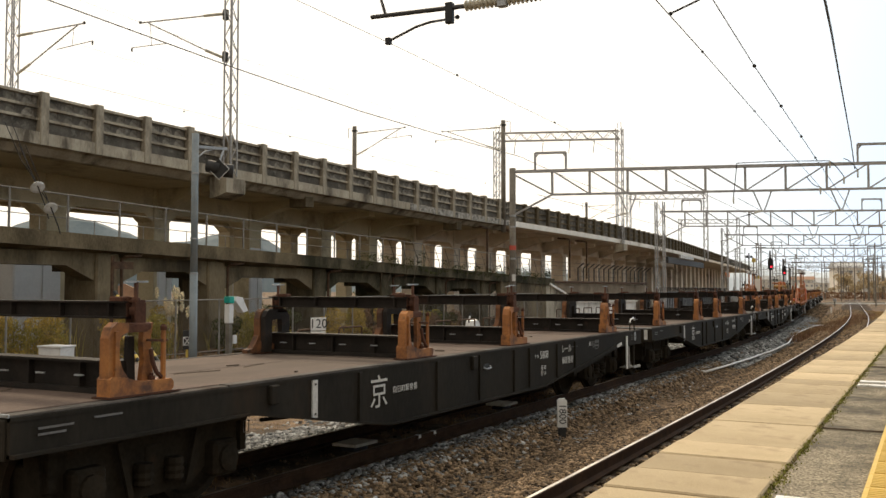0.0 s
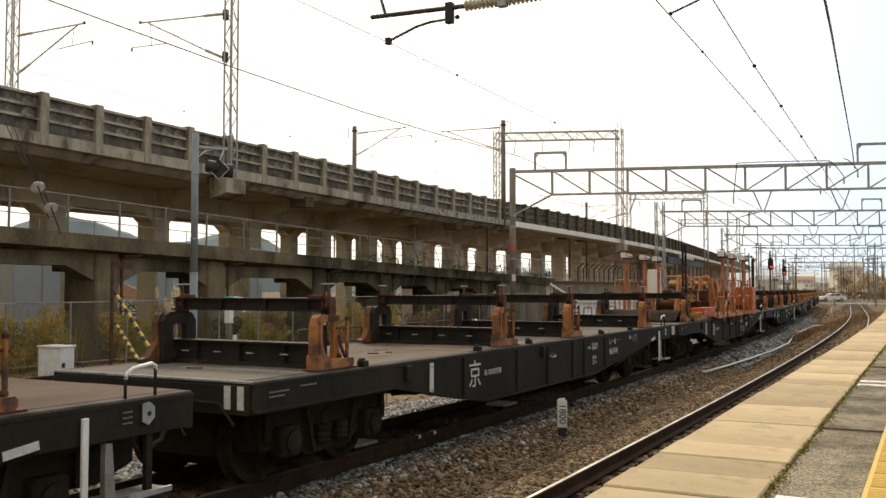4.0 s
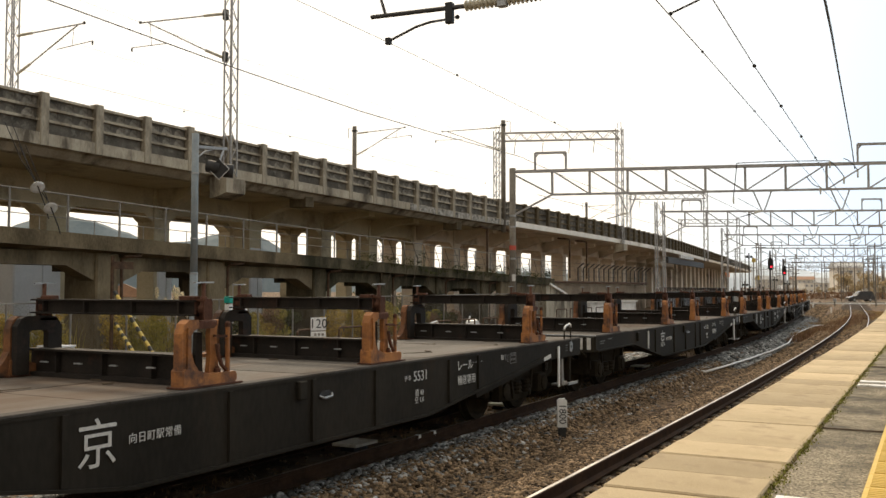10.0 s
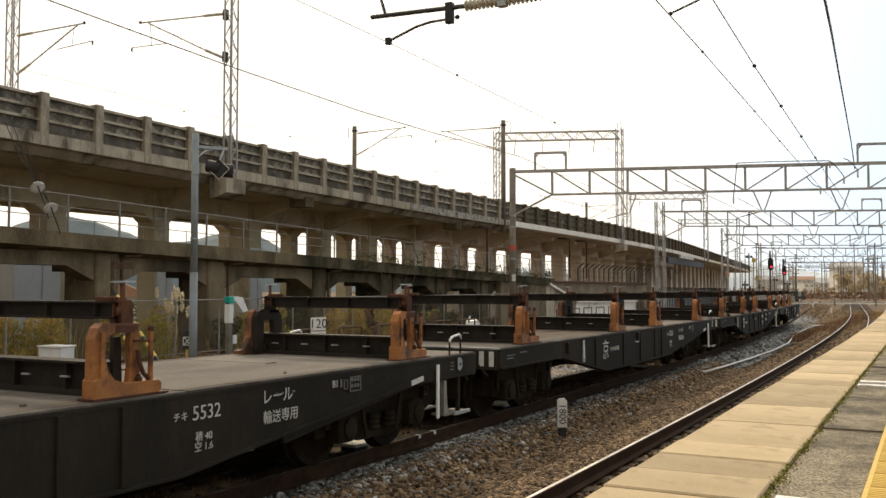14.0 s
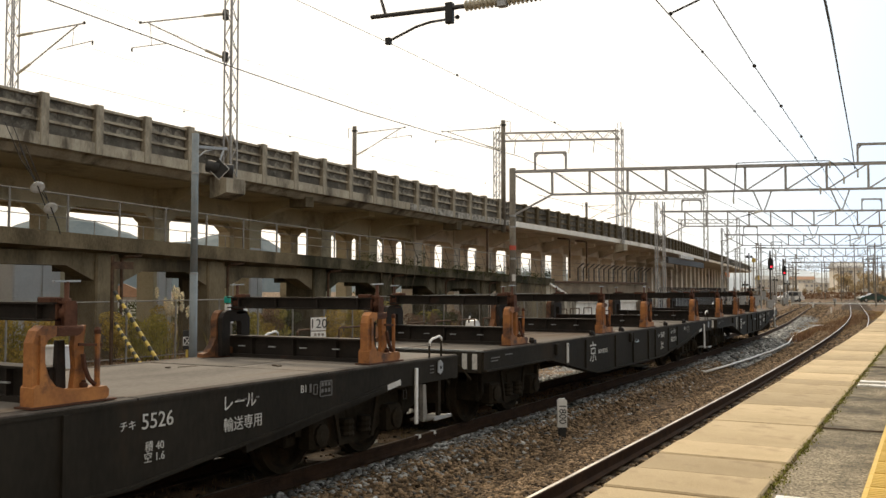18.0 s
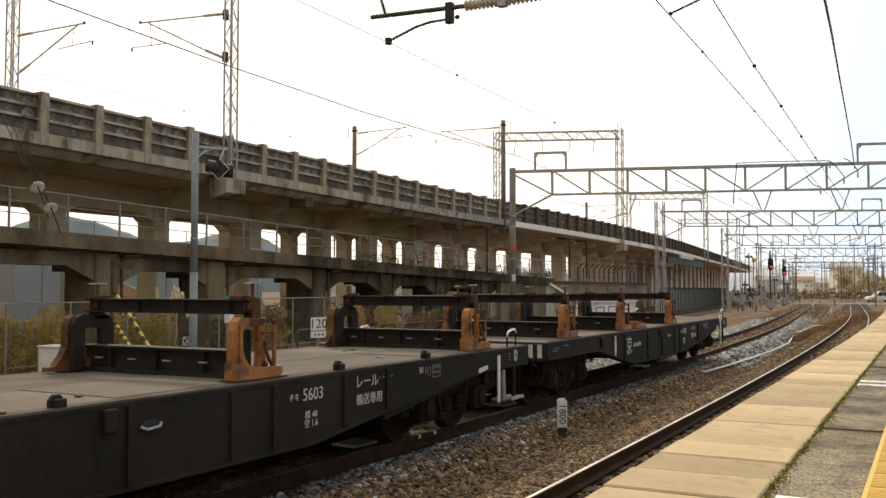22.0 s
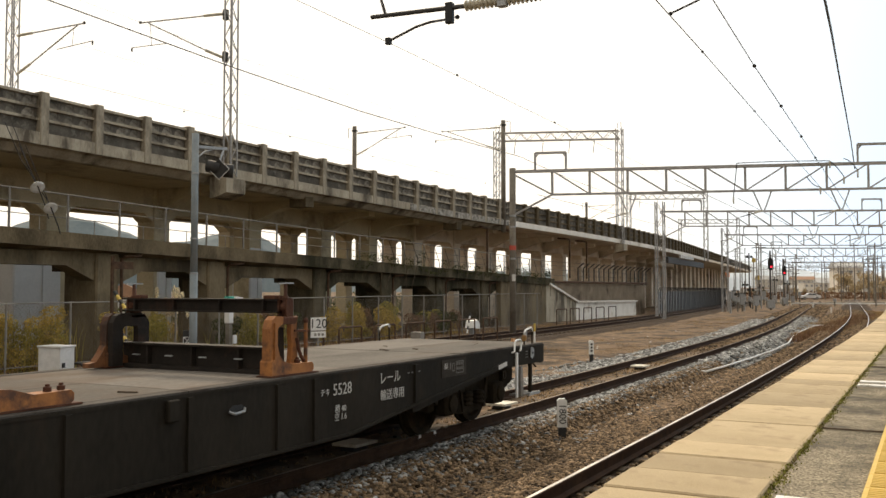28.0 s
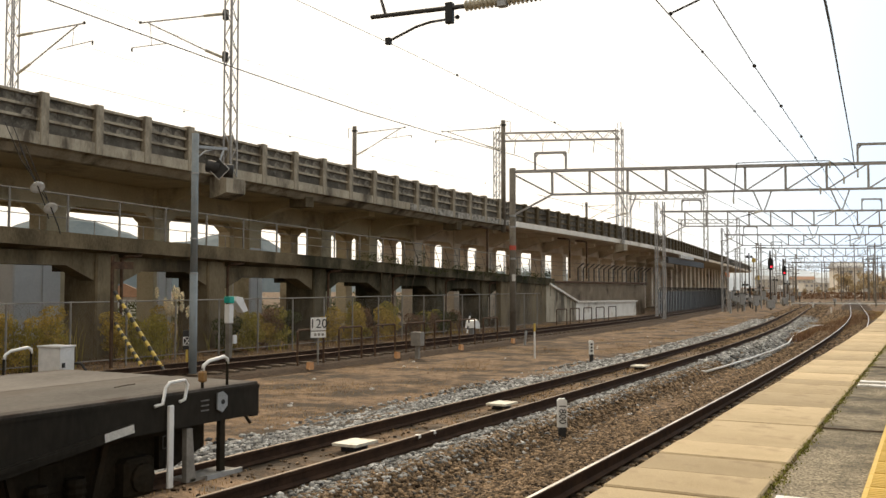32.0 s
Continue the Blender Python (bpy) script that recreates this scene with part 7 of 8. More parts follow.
    for f0, f1, dz0, dz1, drop in ((0.62, 0.86, 0.12, 0.12, -0.03), (0.62, 0.61, 0.12, -1.3, 0.05), (0.86, 0.895, 0.12, -0.55, -0.06), (0.8, 0.835, -0.5, -0.95, 0.12), (0.895, 0.93, 0.2, -0.3, -0.1)):
        p, q = ga.lerp(gb, f0) + Vector((0, -0.12, dz0)), ga.lerp(gb, f1) + Vector((0, -0.12, dz1))
        part("cable", Mesh().tube(sag(p, q, drop), 0.018, 5), BLACK, t)
        part("drop_insulator", insulator(Mesh(), q, q + Vector((0, 0, -0.3)), 0.05, 4), INSULATOR, t, "small ribbed insulator")
    for x, z in ((-3.2, 6.6), (-0.6, 5.7), (-9.6, 6.3)):
        wire("overhead_wire", [(x, 39, z), (x - 0.7, 66, z + 0.1), (x - 2.2, 95, z), (x - 5.0, 125, z), (x - 8.2, 157, z), (x - 14.5, 223, z)], 0.012, "overhead wire running along the tracks")
    for x in (-20.8, -25.6):
        wire("viaduct_wire", sag((x, 8, 12.9), (x, 52, 12.4), 0.3), 0.004, "overhead wire above the viaduct tracks")


build_overhead()

# ---- stones, grass and plants ----
STRAW = leaf_mat("dry_straw", (0.20, 0.125, 0.055), (0.42, 0.285, 0.135), 0.3)
GREEN_BLADE = leaf_mat("olive_leaves", (0.225, 0.195, 0.038), (0.52, 0.43, 0.11), 0.5)
YELLOW_LEAF = leaf_mat("yellowing_leaves", (0.35, 0.25, 0.055), (0.64, 0.47, 0.13), 0.5)
DARK_LEAF = leaf_mat("dark_leaves", (0.035, 0.045, 0.015), (0.09, 0.10, 0.032), 0.3)
RUST_LEAF = mat("rust_brown_scrub", (0.14, 0.08, 0.045), (0.28, 0.17, 0.10), 0.9, 2, 20, 0.0, vary=0.35)
PLUME = leaf_mat("pale_plumes", (0.86, 0.76, 0.55), (0.93, 0.87, 0.70), 0.6)
# Autumn leaf colour of the far trees, lightened to hold haze.
HAZE_LEAF = leaf_mat("haze_paled_autumn_leaves", (0.33, 0.25, 0.14), (0.52, 0.42, 0.26), 0.4)
MOSS = mat("green_moss", (0.13, 0.13, 0.025), (0.28, 0.26, 0.065), 0.9, 6, 30, 0.2, vary=0.3)


def build_ballast():
    rng = np.random.default_rng(5)

    def scatter(name, label, boxes, material):
        """boxes: x0, x1, y0, y1, count, size; stones lie on the bed."""
        P, S = [], []
        for x0, x1, y0, y1, n, size in boxes:
            u = rng.random((n, 2))
            y = y0 + (y1 - y0) * u[:, 1]
            e = np.clip(y - 16.0, 0, 44.0)
            x = x0 + (x1 - x0) * u[:, 0] - 0.0019 * e * e / 2 - 0.0019 * 44 * np.maximum(0, y - 60)
            flat = x0 + (x1 - x0) * u[:, 0]
            bed = lambda d: np.interp(d, (0.0, 0.75, 1.2, 1.62), (-0.172, -0.158, -0.142, -0.325))
            z = np.maximum(bed(np.abs(flat)), bed(np.abs(flat - 3.77)) - 0.02)
            P.append(np.stack([x, y, z], 1))
            S.append(size * rng.uniform(0.6, 1.5, n))
        P, S = np.concatenate(P), np.concatenate(S)
        n = len(P)
        cube = np.array([(x, y, z) for z in (-1, 1) for y in (-1, 1) for x in (-1, 1)], float)
        V = cube[None] * rng.uniform(0.45, 1.0, (n, 8, 3))
        q = rng.normal(size=(n, 4))
        q /= np.linalg.norm(q, axis=1, keepdims=True)
        w, a, b, c = q.T
        R = np.stack([1 - 2 * (b * b + c * c), 2 * (a * b - c * w), 2 * (a * c + b * w), 2 * (a * b + c * w), 1 - 2 * (a * a + c * c), 2 * (b * c - a * w), 2 * (a * c - b * w), 2 * (b * c + a * w), 1 - 2 * (a * a + b * b)], 1).reshape(n, 3, 3)
        V = np.einsum("nij,nkj->nki", R, V) * (S[:, None, None] * np.array([1, 1, 0.75]))
        V += P[:, None, :]
        F = np.array([(0, 2, 3, 1), (4, 5, 7, 6), (0, 1, 5, 4), (2, 6, 7, 3), (0, 4, 6, 2), (1, 3, 7, 5)])
        faces = (F[None] + 8 * np.arange(n)[:, None, None]).reshape(-1, 4)
        me = bpy.data.meshes.new(name)
        me.vertices.add(n * 8)
        me.vertices.foreach_set("co", V.reshape(-1))
        me.loops.add(n * 24)
        me.loops.foreach_set("vertex_index", faces.reshape(-1))
        me.polygons.add(n * 6)
        me.polygons.foreach_set("loop_start", np.arange(n * 6) * 4)
        me.update(calc_edges=True)
        me.validate()
        me.materials.append(material)
        tagged(new(name, me), label, "gravel", kind="stuff")

    scatter("grey_stones", "loose grey crushed ballast stones", [
        (-2.5, -1.0, 5, 26, 9000, 0.034), (-2.5, -1.0, 26, 70, 6000, 0.05), (0.7, 1.3, 4, 26, 4300, 0.029), (0.7, 1.9, 26, 75, 5000, 0.05), (-3.0, -2.3, 6, 30, 700, 0.034),
        (1.3, 2.0, 5, 26, 500, 0.03)], BALLAST_GREY)
    scatter("brown_stones", "loose brown weathered ballast stones", [
        (0.95, 3.18, 3.5, 14, 30000, 0.0245), (1.0, 3.18, 14, 26, 15000, 0.031), (2.0, 3.2, 26, 80, 7000, 0.045), (-0.5, 0.5, 4, 30, 700, 0.018), (-0.5, 0.5, 30, 70, 2000, 0.04),
        (3.3, 5.0, 5, 30, 5000, 0.03), (2.9, 5.2, 30, 100, 7000, 0.05), (-2.2, 2.2, 70, 130, 5000, 0.07), (-11.9, -8.2, 45, 100, 4000, 0.06), (-11.9, -8.2, 8, 45, 6000, 0.04)], BALLAST_BROWN)


def blades(name, label, category, rows, material):
    """Thin leaning blades. rows: x0, x1, y0, y1, count, height, width, base z, patchiness, hang."""
    rng = np.random.default_rng(len(name) * 7 + 1)
    vs, fs, k = [], [], 0
    for x0, x1, y0, y1, n, h, w, z, patch in rows:
        m = 0
        while m < n:
            x, y = rng.uniform(x0, x1), rng.uniform(y0, y1)
            g = noise.noise((x * 0.55, y * 0.4, 3.3)) + 0.45 * noise.noise((x * 2.1, y * 1.9, 9.1))
            m += 1
            if patch and g < patch * rng.uniform(-0.4, 0.8):
                continue
            hh = h * rng.uniform(0.45, 1.15) * (1 + 0.5 * g)
            a = rng.uniform(0, 6.283)
            lean = rng.uniform(0.1, 0.6) * hh
            dx, dy = math.cos(a), math.sin(a)
            wx, wy = -dy * w, dx * w
            vs += [(x - wx, y - wy, z), (x + wx, y + wy, z), (x + dx * lean * 0.4 - wx * 0.7, y + dy * lean * 0.4 - wy * 0.7, z + hh * 0.6), (x + dx * lean * 0.4 + wx * 0.7, y + dy * lean * 0.4 + wy * 0.7, z + hh * 0.6), (x + dx * lean, y + dy * lean, z + hh)]
            fs += [(k, k + 1, k + 3, k + 2), (k + 2, k + 3, k + 4)]
            k += 5
    tagged(new(name, raw(name, vs, fs, material)), label, category, kind="stuff")


def leaf_cloud(rng, blobs, leaf):
    """Small leaf faces spread over uneven clumps. blobs: x, y, z, rx, ry, rz, count."""
    vs, fs = [], []
    for x, y, z, rx, ry, rz, n in blobs:
        for _ in range(n):
            u = rng.normal(size=3)
            u /= np.linalg.norm(u)
            r = rng.uniform(0.45, 1.0) ** 0.5 * (1 + 0.35 * noise.noise((u[0] * 2 + x, u[1] * 2 + y, u[2] * 2)))
            c = np.array((x + u[0] * rx * r, y + u[1] * ry * r, z + u[2] * rz * r))
            a, b = rng.normal(size=3), rng.normal(size=3)
            a /= np.linalg.norm(a)
            b -= a * (a @ b)
            b /= np.linalg.norm(b)
            s = leaf * rng.uniform(0.6, 1.4)
            k = len(vs)
            vs += [tuple(c - a * s), tuple(c + b * s * 0.5), tuple(c + a * s), tuple(c - b * s * 0.5)]
            fs.append((k, k + 1, k + 2, k + 3))
    return vs, fs


def build_plants():
    blades("withered_grass", "withered straw-coloured grass on the dirt strip", "grass", [
        (-8.4, -2.6, 7, 34, 34000, 0.03, 0.0045, -0.32, 0.75), (-8.4, -2.8, 34, 75, 16000, 0.045, 0.008, -0.32, 0.6), (-14.0, -11.2, 8, 60, 7000, 0.2, 0.008, -0.31, 0.2),
        (-0.45, 0.45, 4, 60, 9000, 0.05, 0.005, -0.17, 0.3), (0.6, 3.0, 44, 95, 9000, 0.22, 0.012, -0.3, 0.0), (4.2, 5.2, 30, 60, 1500, 0.15, 0.008, -0.3, 0.1)], STRAW)
    blades("rust_scrub", "rust-brown withered scrub between the tracks", "grass", [(1.0, 2.6, 40, 80, 9000, 0.28, 0.012, -0.3, 0.0), (-6.5, -2.9, 10, 60, 2600, 0.035, 0.008, -0.31, 0.5)], RUST_LEAF)
    blades("reeds", "tall olive reeds and weeds behind the fence", "reeds", [
        (-15.9, -14.4, 14.6, 17.6, 260, 1.25, 0.009, -0.32, 0.0), (-15.8, -14.5, 19.6, 21.4, 200, 1.15, 0.009, -0.32, 0.0), (-16.2, -14.4, 24.2, 28.2, 420, 0.9, 0.010, -0.32, 0.1), (-24.0, -18.0, 8, 44, 1500, 1.2, 0.014, -0.32, 0.2)], GREEN_BLADE)
    blades("yellow_reeds", "yellowed tall reeds behind the fence", "reeds", [
        (-15.9, -14.4, 14.6, 17.4, 160, 1.3, 0.008, -0.32, 0.0), (-15.8, -14.4, 30.8, 35.6, 700, 1.2, 0.010, -0.32, 0.1), (-15.6, -14.3, 24.0, 43.0, 900, 0.6, 0.008, -0.32, 0.25)], YELLOW_LEAF)
    rng = np.random.default_rng(11)
    # bushes in the gaps between the piers; each clump carries its own leaf colour
    beds = [
        (14.2, 17.5, 1.35, "bushy olive weeds behind the fence", (GREEN_BLADE, YELLOW_LEAF, GREEN_BLADE, YELLOW_LEAF)),
        (18.9, 21.9, 1.4, "yellow-green bush beside the pier", (YELLOW_LEAF, GREEN_BLADE, GREEN_BLADE)),
        (24.3, 28.2, 1.1, "dark green bush with withered brown foot", (DARK_LEAF, GREEN_BLADE, YELLOW_LEAF, RUST_LEAF, GREEN_BLADE)),
        (30.6, 35.4, 1.2, "golden autumn bush behind the fence", (YELLOW_LEAF, YELLOW_LEAF, GREEN_BLADE, RUST_LEAF)),
        (36.5, 42.0, 0.75, "withered brown and green scrub behind the fence", (RUST_LEAF, DARK_LEAF, GREEN_BLADE))]
    for y0, y1, top, label, mats in beds:
        n = max(3, int((y1 - y0) / 0.62))
        for i in range(n):
            y = y0 + (y1 - y0) * (i + 0.5) / n
            bx = -15.15 + rng.uniform(-0.45, 0.4)
            h = top * rng.uniform(0.72, 1.08)
            t = thing("bush", label, "bush", group="bushes behind the fence")
            blobs = []
            for j in range(6):
                zz = -0.15 + (h + 0.1) * (j + rng.uniform(0.1, 0.9)) / 6
                blobs.append((bx + rng.uniform(-0.3, 0.3), y + rng.uniform(-0.35, 0.35), zz, 0.30, 0.38, 0.24, 430))
            m = mats[i % len(mats)]
            vs, fs = leaf_cloud(rng, blobs, 0.036)
            part("foliage", raw("foliage", vs, fs, m), m, t)
            stems = Mesh()
            for j in range(7):
                stems.tube([(bx + 0.03 * j - 0.1, y, -0.4), (bx + rng.uniform(-0.3, 0.3), y + rng.uniform(-0.35, 0.35), h * rng.uniform(0.6, 1.0))], 0.011, 4, 0.004)
            part("stems", stems, SLEEPER, t)
    # withered brown tangle at the foot of the fence
    rows = [(-14.5 + rng.uniform(-0.3, 0.5), y, -0.2, 0.35, 0.5, 0.16, 90) for y in np.arange(9, 44, 0.8)]
    vs, fs = leaf_cloud(rng, rows, 0.03)
    tagged(new("weeds", raw("weeds", vs, fs, RUST_LEAF)), "withered brown weeds along the fence", "weeds", kind="stuff")
    # scraps of white litter on the dirt
    scraps = Mesh()
    for i in range(18):
        x, y, s = rng.uniform(-7.5, -2.9), rng.uniform(12, 48), rng.uniform(0.02, 0.055)
        scraps.prism([(x - s, y - s * 0.5), (x + s * 0.6, y - s * 0.7), (x + s, y + s * 0.4), (x - s * 0.3, y + s * 0.8)], -0.31, -0.31 + s * 0.6, "z")
    tagged(new("litter", scraps.data("litter", WHITE_PAINT)), "scattered scraps of white litter on the dirt", "litter", kind="stuff")
    # pale plumes
    t = thing("plume_grass", "pampas-like grass with pale cream plumes", "grass", at=(-15.3, 21.9, -0.35))
    for i in range(16):
        x, y = rng.uniform(-0.4, 0.4), rng.uniform(-0.45, 0.55)
        h = rng.uniform(1.5, 2.2)
        lx, ly = x + rng.uniform(-0.2, 0.2), y + rng.uniform(-0.25, 0.25)
        part("stalk", Mesh().tube([(x, y, 0), (lx, ly, h)], 0.008, 4, 0.004), STRAW, t)
        vs, fs = leaf_cloud(rng, [(lx, ly, h, 0.065, 0.065, 0.19, 150)], 0.034)
        part("plume", raw("plume", vs, fs, PLUME), PLUME, t, "cream plume")
    # creeper on the ramp edge
    t = thing("creeper", "straggling dark creeper hanging on the ramp edge", "creeper")
    bl = [(-15.95, y, ramp_level(y) + 0.1 + 0.5 * noise.noise((y * 0.9, 2, 1)), 0.1, rng.uniform(0.5, 1.2), rng.uniform(0.15, 0.5), 240) for y in np.arange(34, 57, 1.3)]
    vs, fs = leaf_cloud(rng, bl, 0.036)
    part("leaves", raw("leaves", vs, fs, DARK_LEAF), DARK_LEAF, t)
    for y in np.arange(35, 57, 1.1):
        part("vine", Mesh().tube([(-15.9, y, ramp_level(y) + 1.0), (-15.88, y + 0.5, ramp_level(y) + 0.2), (-15.9, y + rng.uniform(-0.6, 0.6), ramp_level(y) - 1.2)], 0.014, 5), SLEEPER, t)
    # moss along the platform joint
    vs, fs, k = [], [], 0
    for i in range(3400):
        y = 2.5 + 14 * rng.random() ** 1.4
        x, h = EDGE(y)
        if noise.noise((y * 2.3, 0, 0)) < -0.05 and rng.random() < 0.6:
            continue
        x += 0.615 + rng.normal() * 0.02
        a, hh, s = rng.uniform(0, 6.28), rng.uniform(0.002, 0.006), 0.006
        vs += [(x - s * math.cos(a), y - s * math.sin(a), PLAT_Z - 0.01), (x + s * math.cos(a), y + s * math.sin(a), PLAT_Z - 0.01), (x + rng.uniform(-0.015, 0.015), y + rng.uniform(-0.015, 0.015), PLAT_Z + hh)]
        fs.append((k, k + 1, k + 2))
        k += 3
    tagged(new("moss", raw("moss", vs, fs, MOSS)), "green moss and weeds in the platform joint", "moss", kind="stuff")


build_ballast()
build_plants()

# ---- beyond the viaduct and at the end of the line ----
# Pale column grey: daylight on the lower shafts is put into the colour.
COLUMN_GREY = mat("daylit_grey_column", (0.62, 0.635, 0.64), (0.76, 0.77, 0.77), 0.85, 0.6, 10, 0.1, stain=(0.5, 0.5, 0.49), stain_scale=0.4, stain_amount=0.3)
ROOF_TILE = mat("orange_roof_tile", (0.32, 0.19, 0.12), (0.46, 0.28, 0.18), 0.8, 3, 20, 0.2)
# Town walls and panes are paled: distance haze sits in their colours.
CREAM_WALL = mat("haze_paled_cream_render", (0.58, 0.54, 0.46), (0.74, 0.70, 0.62), 0.85, 1, 12, 0.1, vary=0.2)
GREY_WALL = mat("haze_paled_grey_render", (0.42, 0.42, 0.40), (0.56, 0.55, 0.53), 0.85, 1, 12, 0.1, vary=0.2)
HAZY_PANE = mat("haze_paled_glass", (0.20, 0.21, 0.22), (0.30, 0.31, 0.32), 0.3, 1, 5, 0.0)
PANE = mat("dark_window_glass", (0.03, 0.035, 0.04), (0.06, 0.065, 0.07), 0.15, 1, 5, 0.0)
CORRUGATED = mat("blue_grey_sheet", (0.24, 0.255, 0.26), (0.40, 0.415, 0.415), 0.65, 1.2, 15, 0.1, stain=(0.19, 0.14, 0.10), stain_scale=0.8, stain_amount=0.35)
HILL = mat("wooded_hill", (0.11, 0.14, 0.15), (0.17, 0.20, 0.21), 0.95, 0.02, 0.3, 0.0)
# Pale blue tint of the horizon hills: haze put into the colour.
FAR_HILL = mat("haze_tinted_hill", (0.55, 0.60, 0.64), (0.63, 0.68, 0.71), 0.95, 0.01, 0.1, 0.0)
RED_LIGHT = glow("red_signal_light", (1.0, 0.02, 0.04), 2.5)
ORANGE_SIGN = mat("orange_sign", (0.62, 0.16, 0.03), (0.75, 0.24, 0.05), 0.5, 4, 30, 0.0)
CAR_WHITE = mat("white_car_paint", (0.62, 0.62, 0.62), (0.72, 0.72, 0.72), 0.25, 1, 10, 0.0, coat=0.5)
CAR_GREEN = mat("dark_green_car_paint", (0.015, 0.04, 0.035), (0.03, 0.07, 0.06), 0.2, 1, 10, 0.0, coat=0.8)
CAR_DARK = mat("dark_grey_car_paint", (0.03, 0.03, 0.033), (0.06, 0.06, 0.065), 0.25, 1, 10, 0.0, coat=0.6)


def view_ray(px, depth):
    """The plan place at a depth along the view, px right of the view's axis for each unit of depth."""
    s, c = math.sin(radians(28.361)), math.cos(radians(28.361))
    return EYE[0] + (-s + c * px) * depth, (c + s * px) * depth


def house(x, y, turn, w, d, storeys, wall, roof, flat, label, rng):
    h = thing("house", label, "house", at=(x, y, -0.35), turn=turn, group="houses at the end of the line")
    ht = storeys * 2.8
    part("wall", Mesh().box(-w / 2, w / 2, -d / 2, d / 2, 0, ht), wall, h)
    if flat:
        part("roof", Mesh().box(-w / 2 - 0.2, w / 2 + 0.2, -d / 2 - 0.2, d / 2 + 0.2, ht, ht + 0.4), roof, h)
    else:
        part("roof", Mesh().prism([(-d / 2 - 0.5, ht), (d / 2 + 0.5, ht), (0.0, ht + d * 0.28)], -w / 2 - 0.5, w / 2 + 0.5, "x"), roof, h)
    n = max(2, int(w / 2.4))
    for s in range(storeys):
        for i in range(n):
            cx = -w / 2 + (i + 0.5) * w / n
            win = part("window", Mesh().box(cx - 0.55, cx + 0.55, -d / 2 - 0.06, -d / 2 + 0.02, s * 2.8 + 0.9, s * 2.8 + 2.1), WHITE_METAL, h)
            part("pane", Mesh().box(cx - 0.48, cx + 0.48, -d / 2 - 0.07, -d / 2 - 0.062, s * 2.8 + 0.97, s * 2.8 + 2.03), HAZY_PANE, win)
    return h


def build_tree(x, y, h, material, rng, label):
    t = thing("tree", label, "tree", at=(x, y, -0.35), group="trees at the end of the line")
    tr = Mesh().tube([(0, 0, 0), (0.05 * h * 0.3, 0, h * 0.35), (0.02 * h, 0.02 * h, h * 0.6)], 0.035 * h * 0.6, 8, 0.012 * h)
    for i in range(6):
        a = rng.uniform(0, 6.28)
        tr.tube([(0.02 * h, 0, h * (0.3 + 0.05 * i)), (math.cos(a) * h * 0.25, math.sin(a) * h * 0.25, h * (0.55 + 0.06 * i))], 0.012 * h, 5, 0.004 * h)
    part("trunk", tr, SLEEPER, t)
    blobs = []
    for i in range(9):
        a = rng.uniform(0, 6.28)
        r = rng.uniform(0.05, 0.3) * h
        blobs.append((math.cos(a) * r, math.sin(a) * r, h * rng.uniform(0.45, 0.92), h * 0.16, h * 0.16, h * 0.12, 110))
    vs, fs = leaf_cloud(rng, blobs, 0.035 * h)
    part("crown", raw("crown", vs, fs, material), material, t)


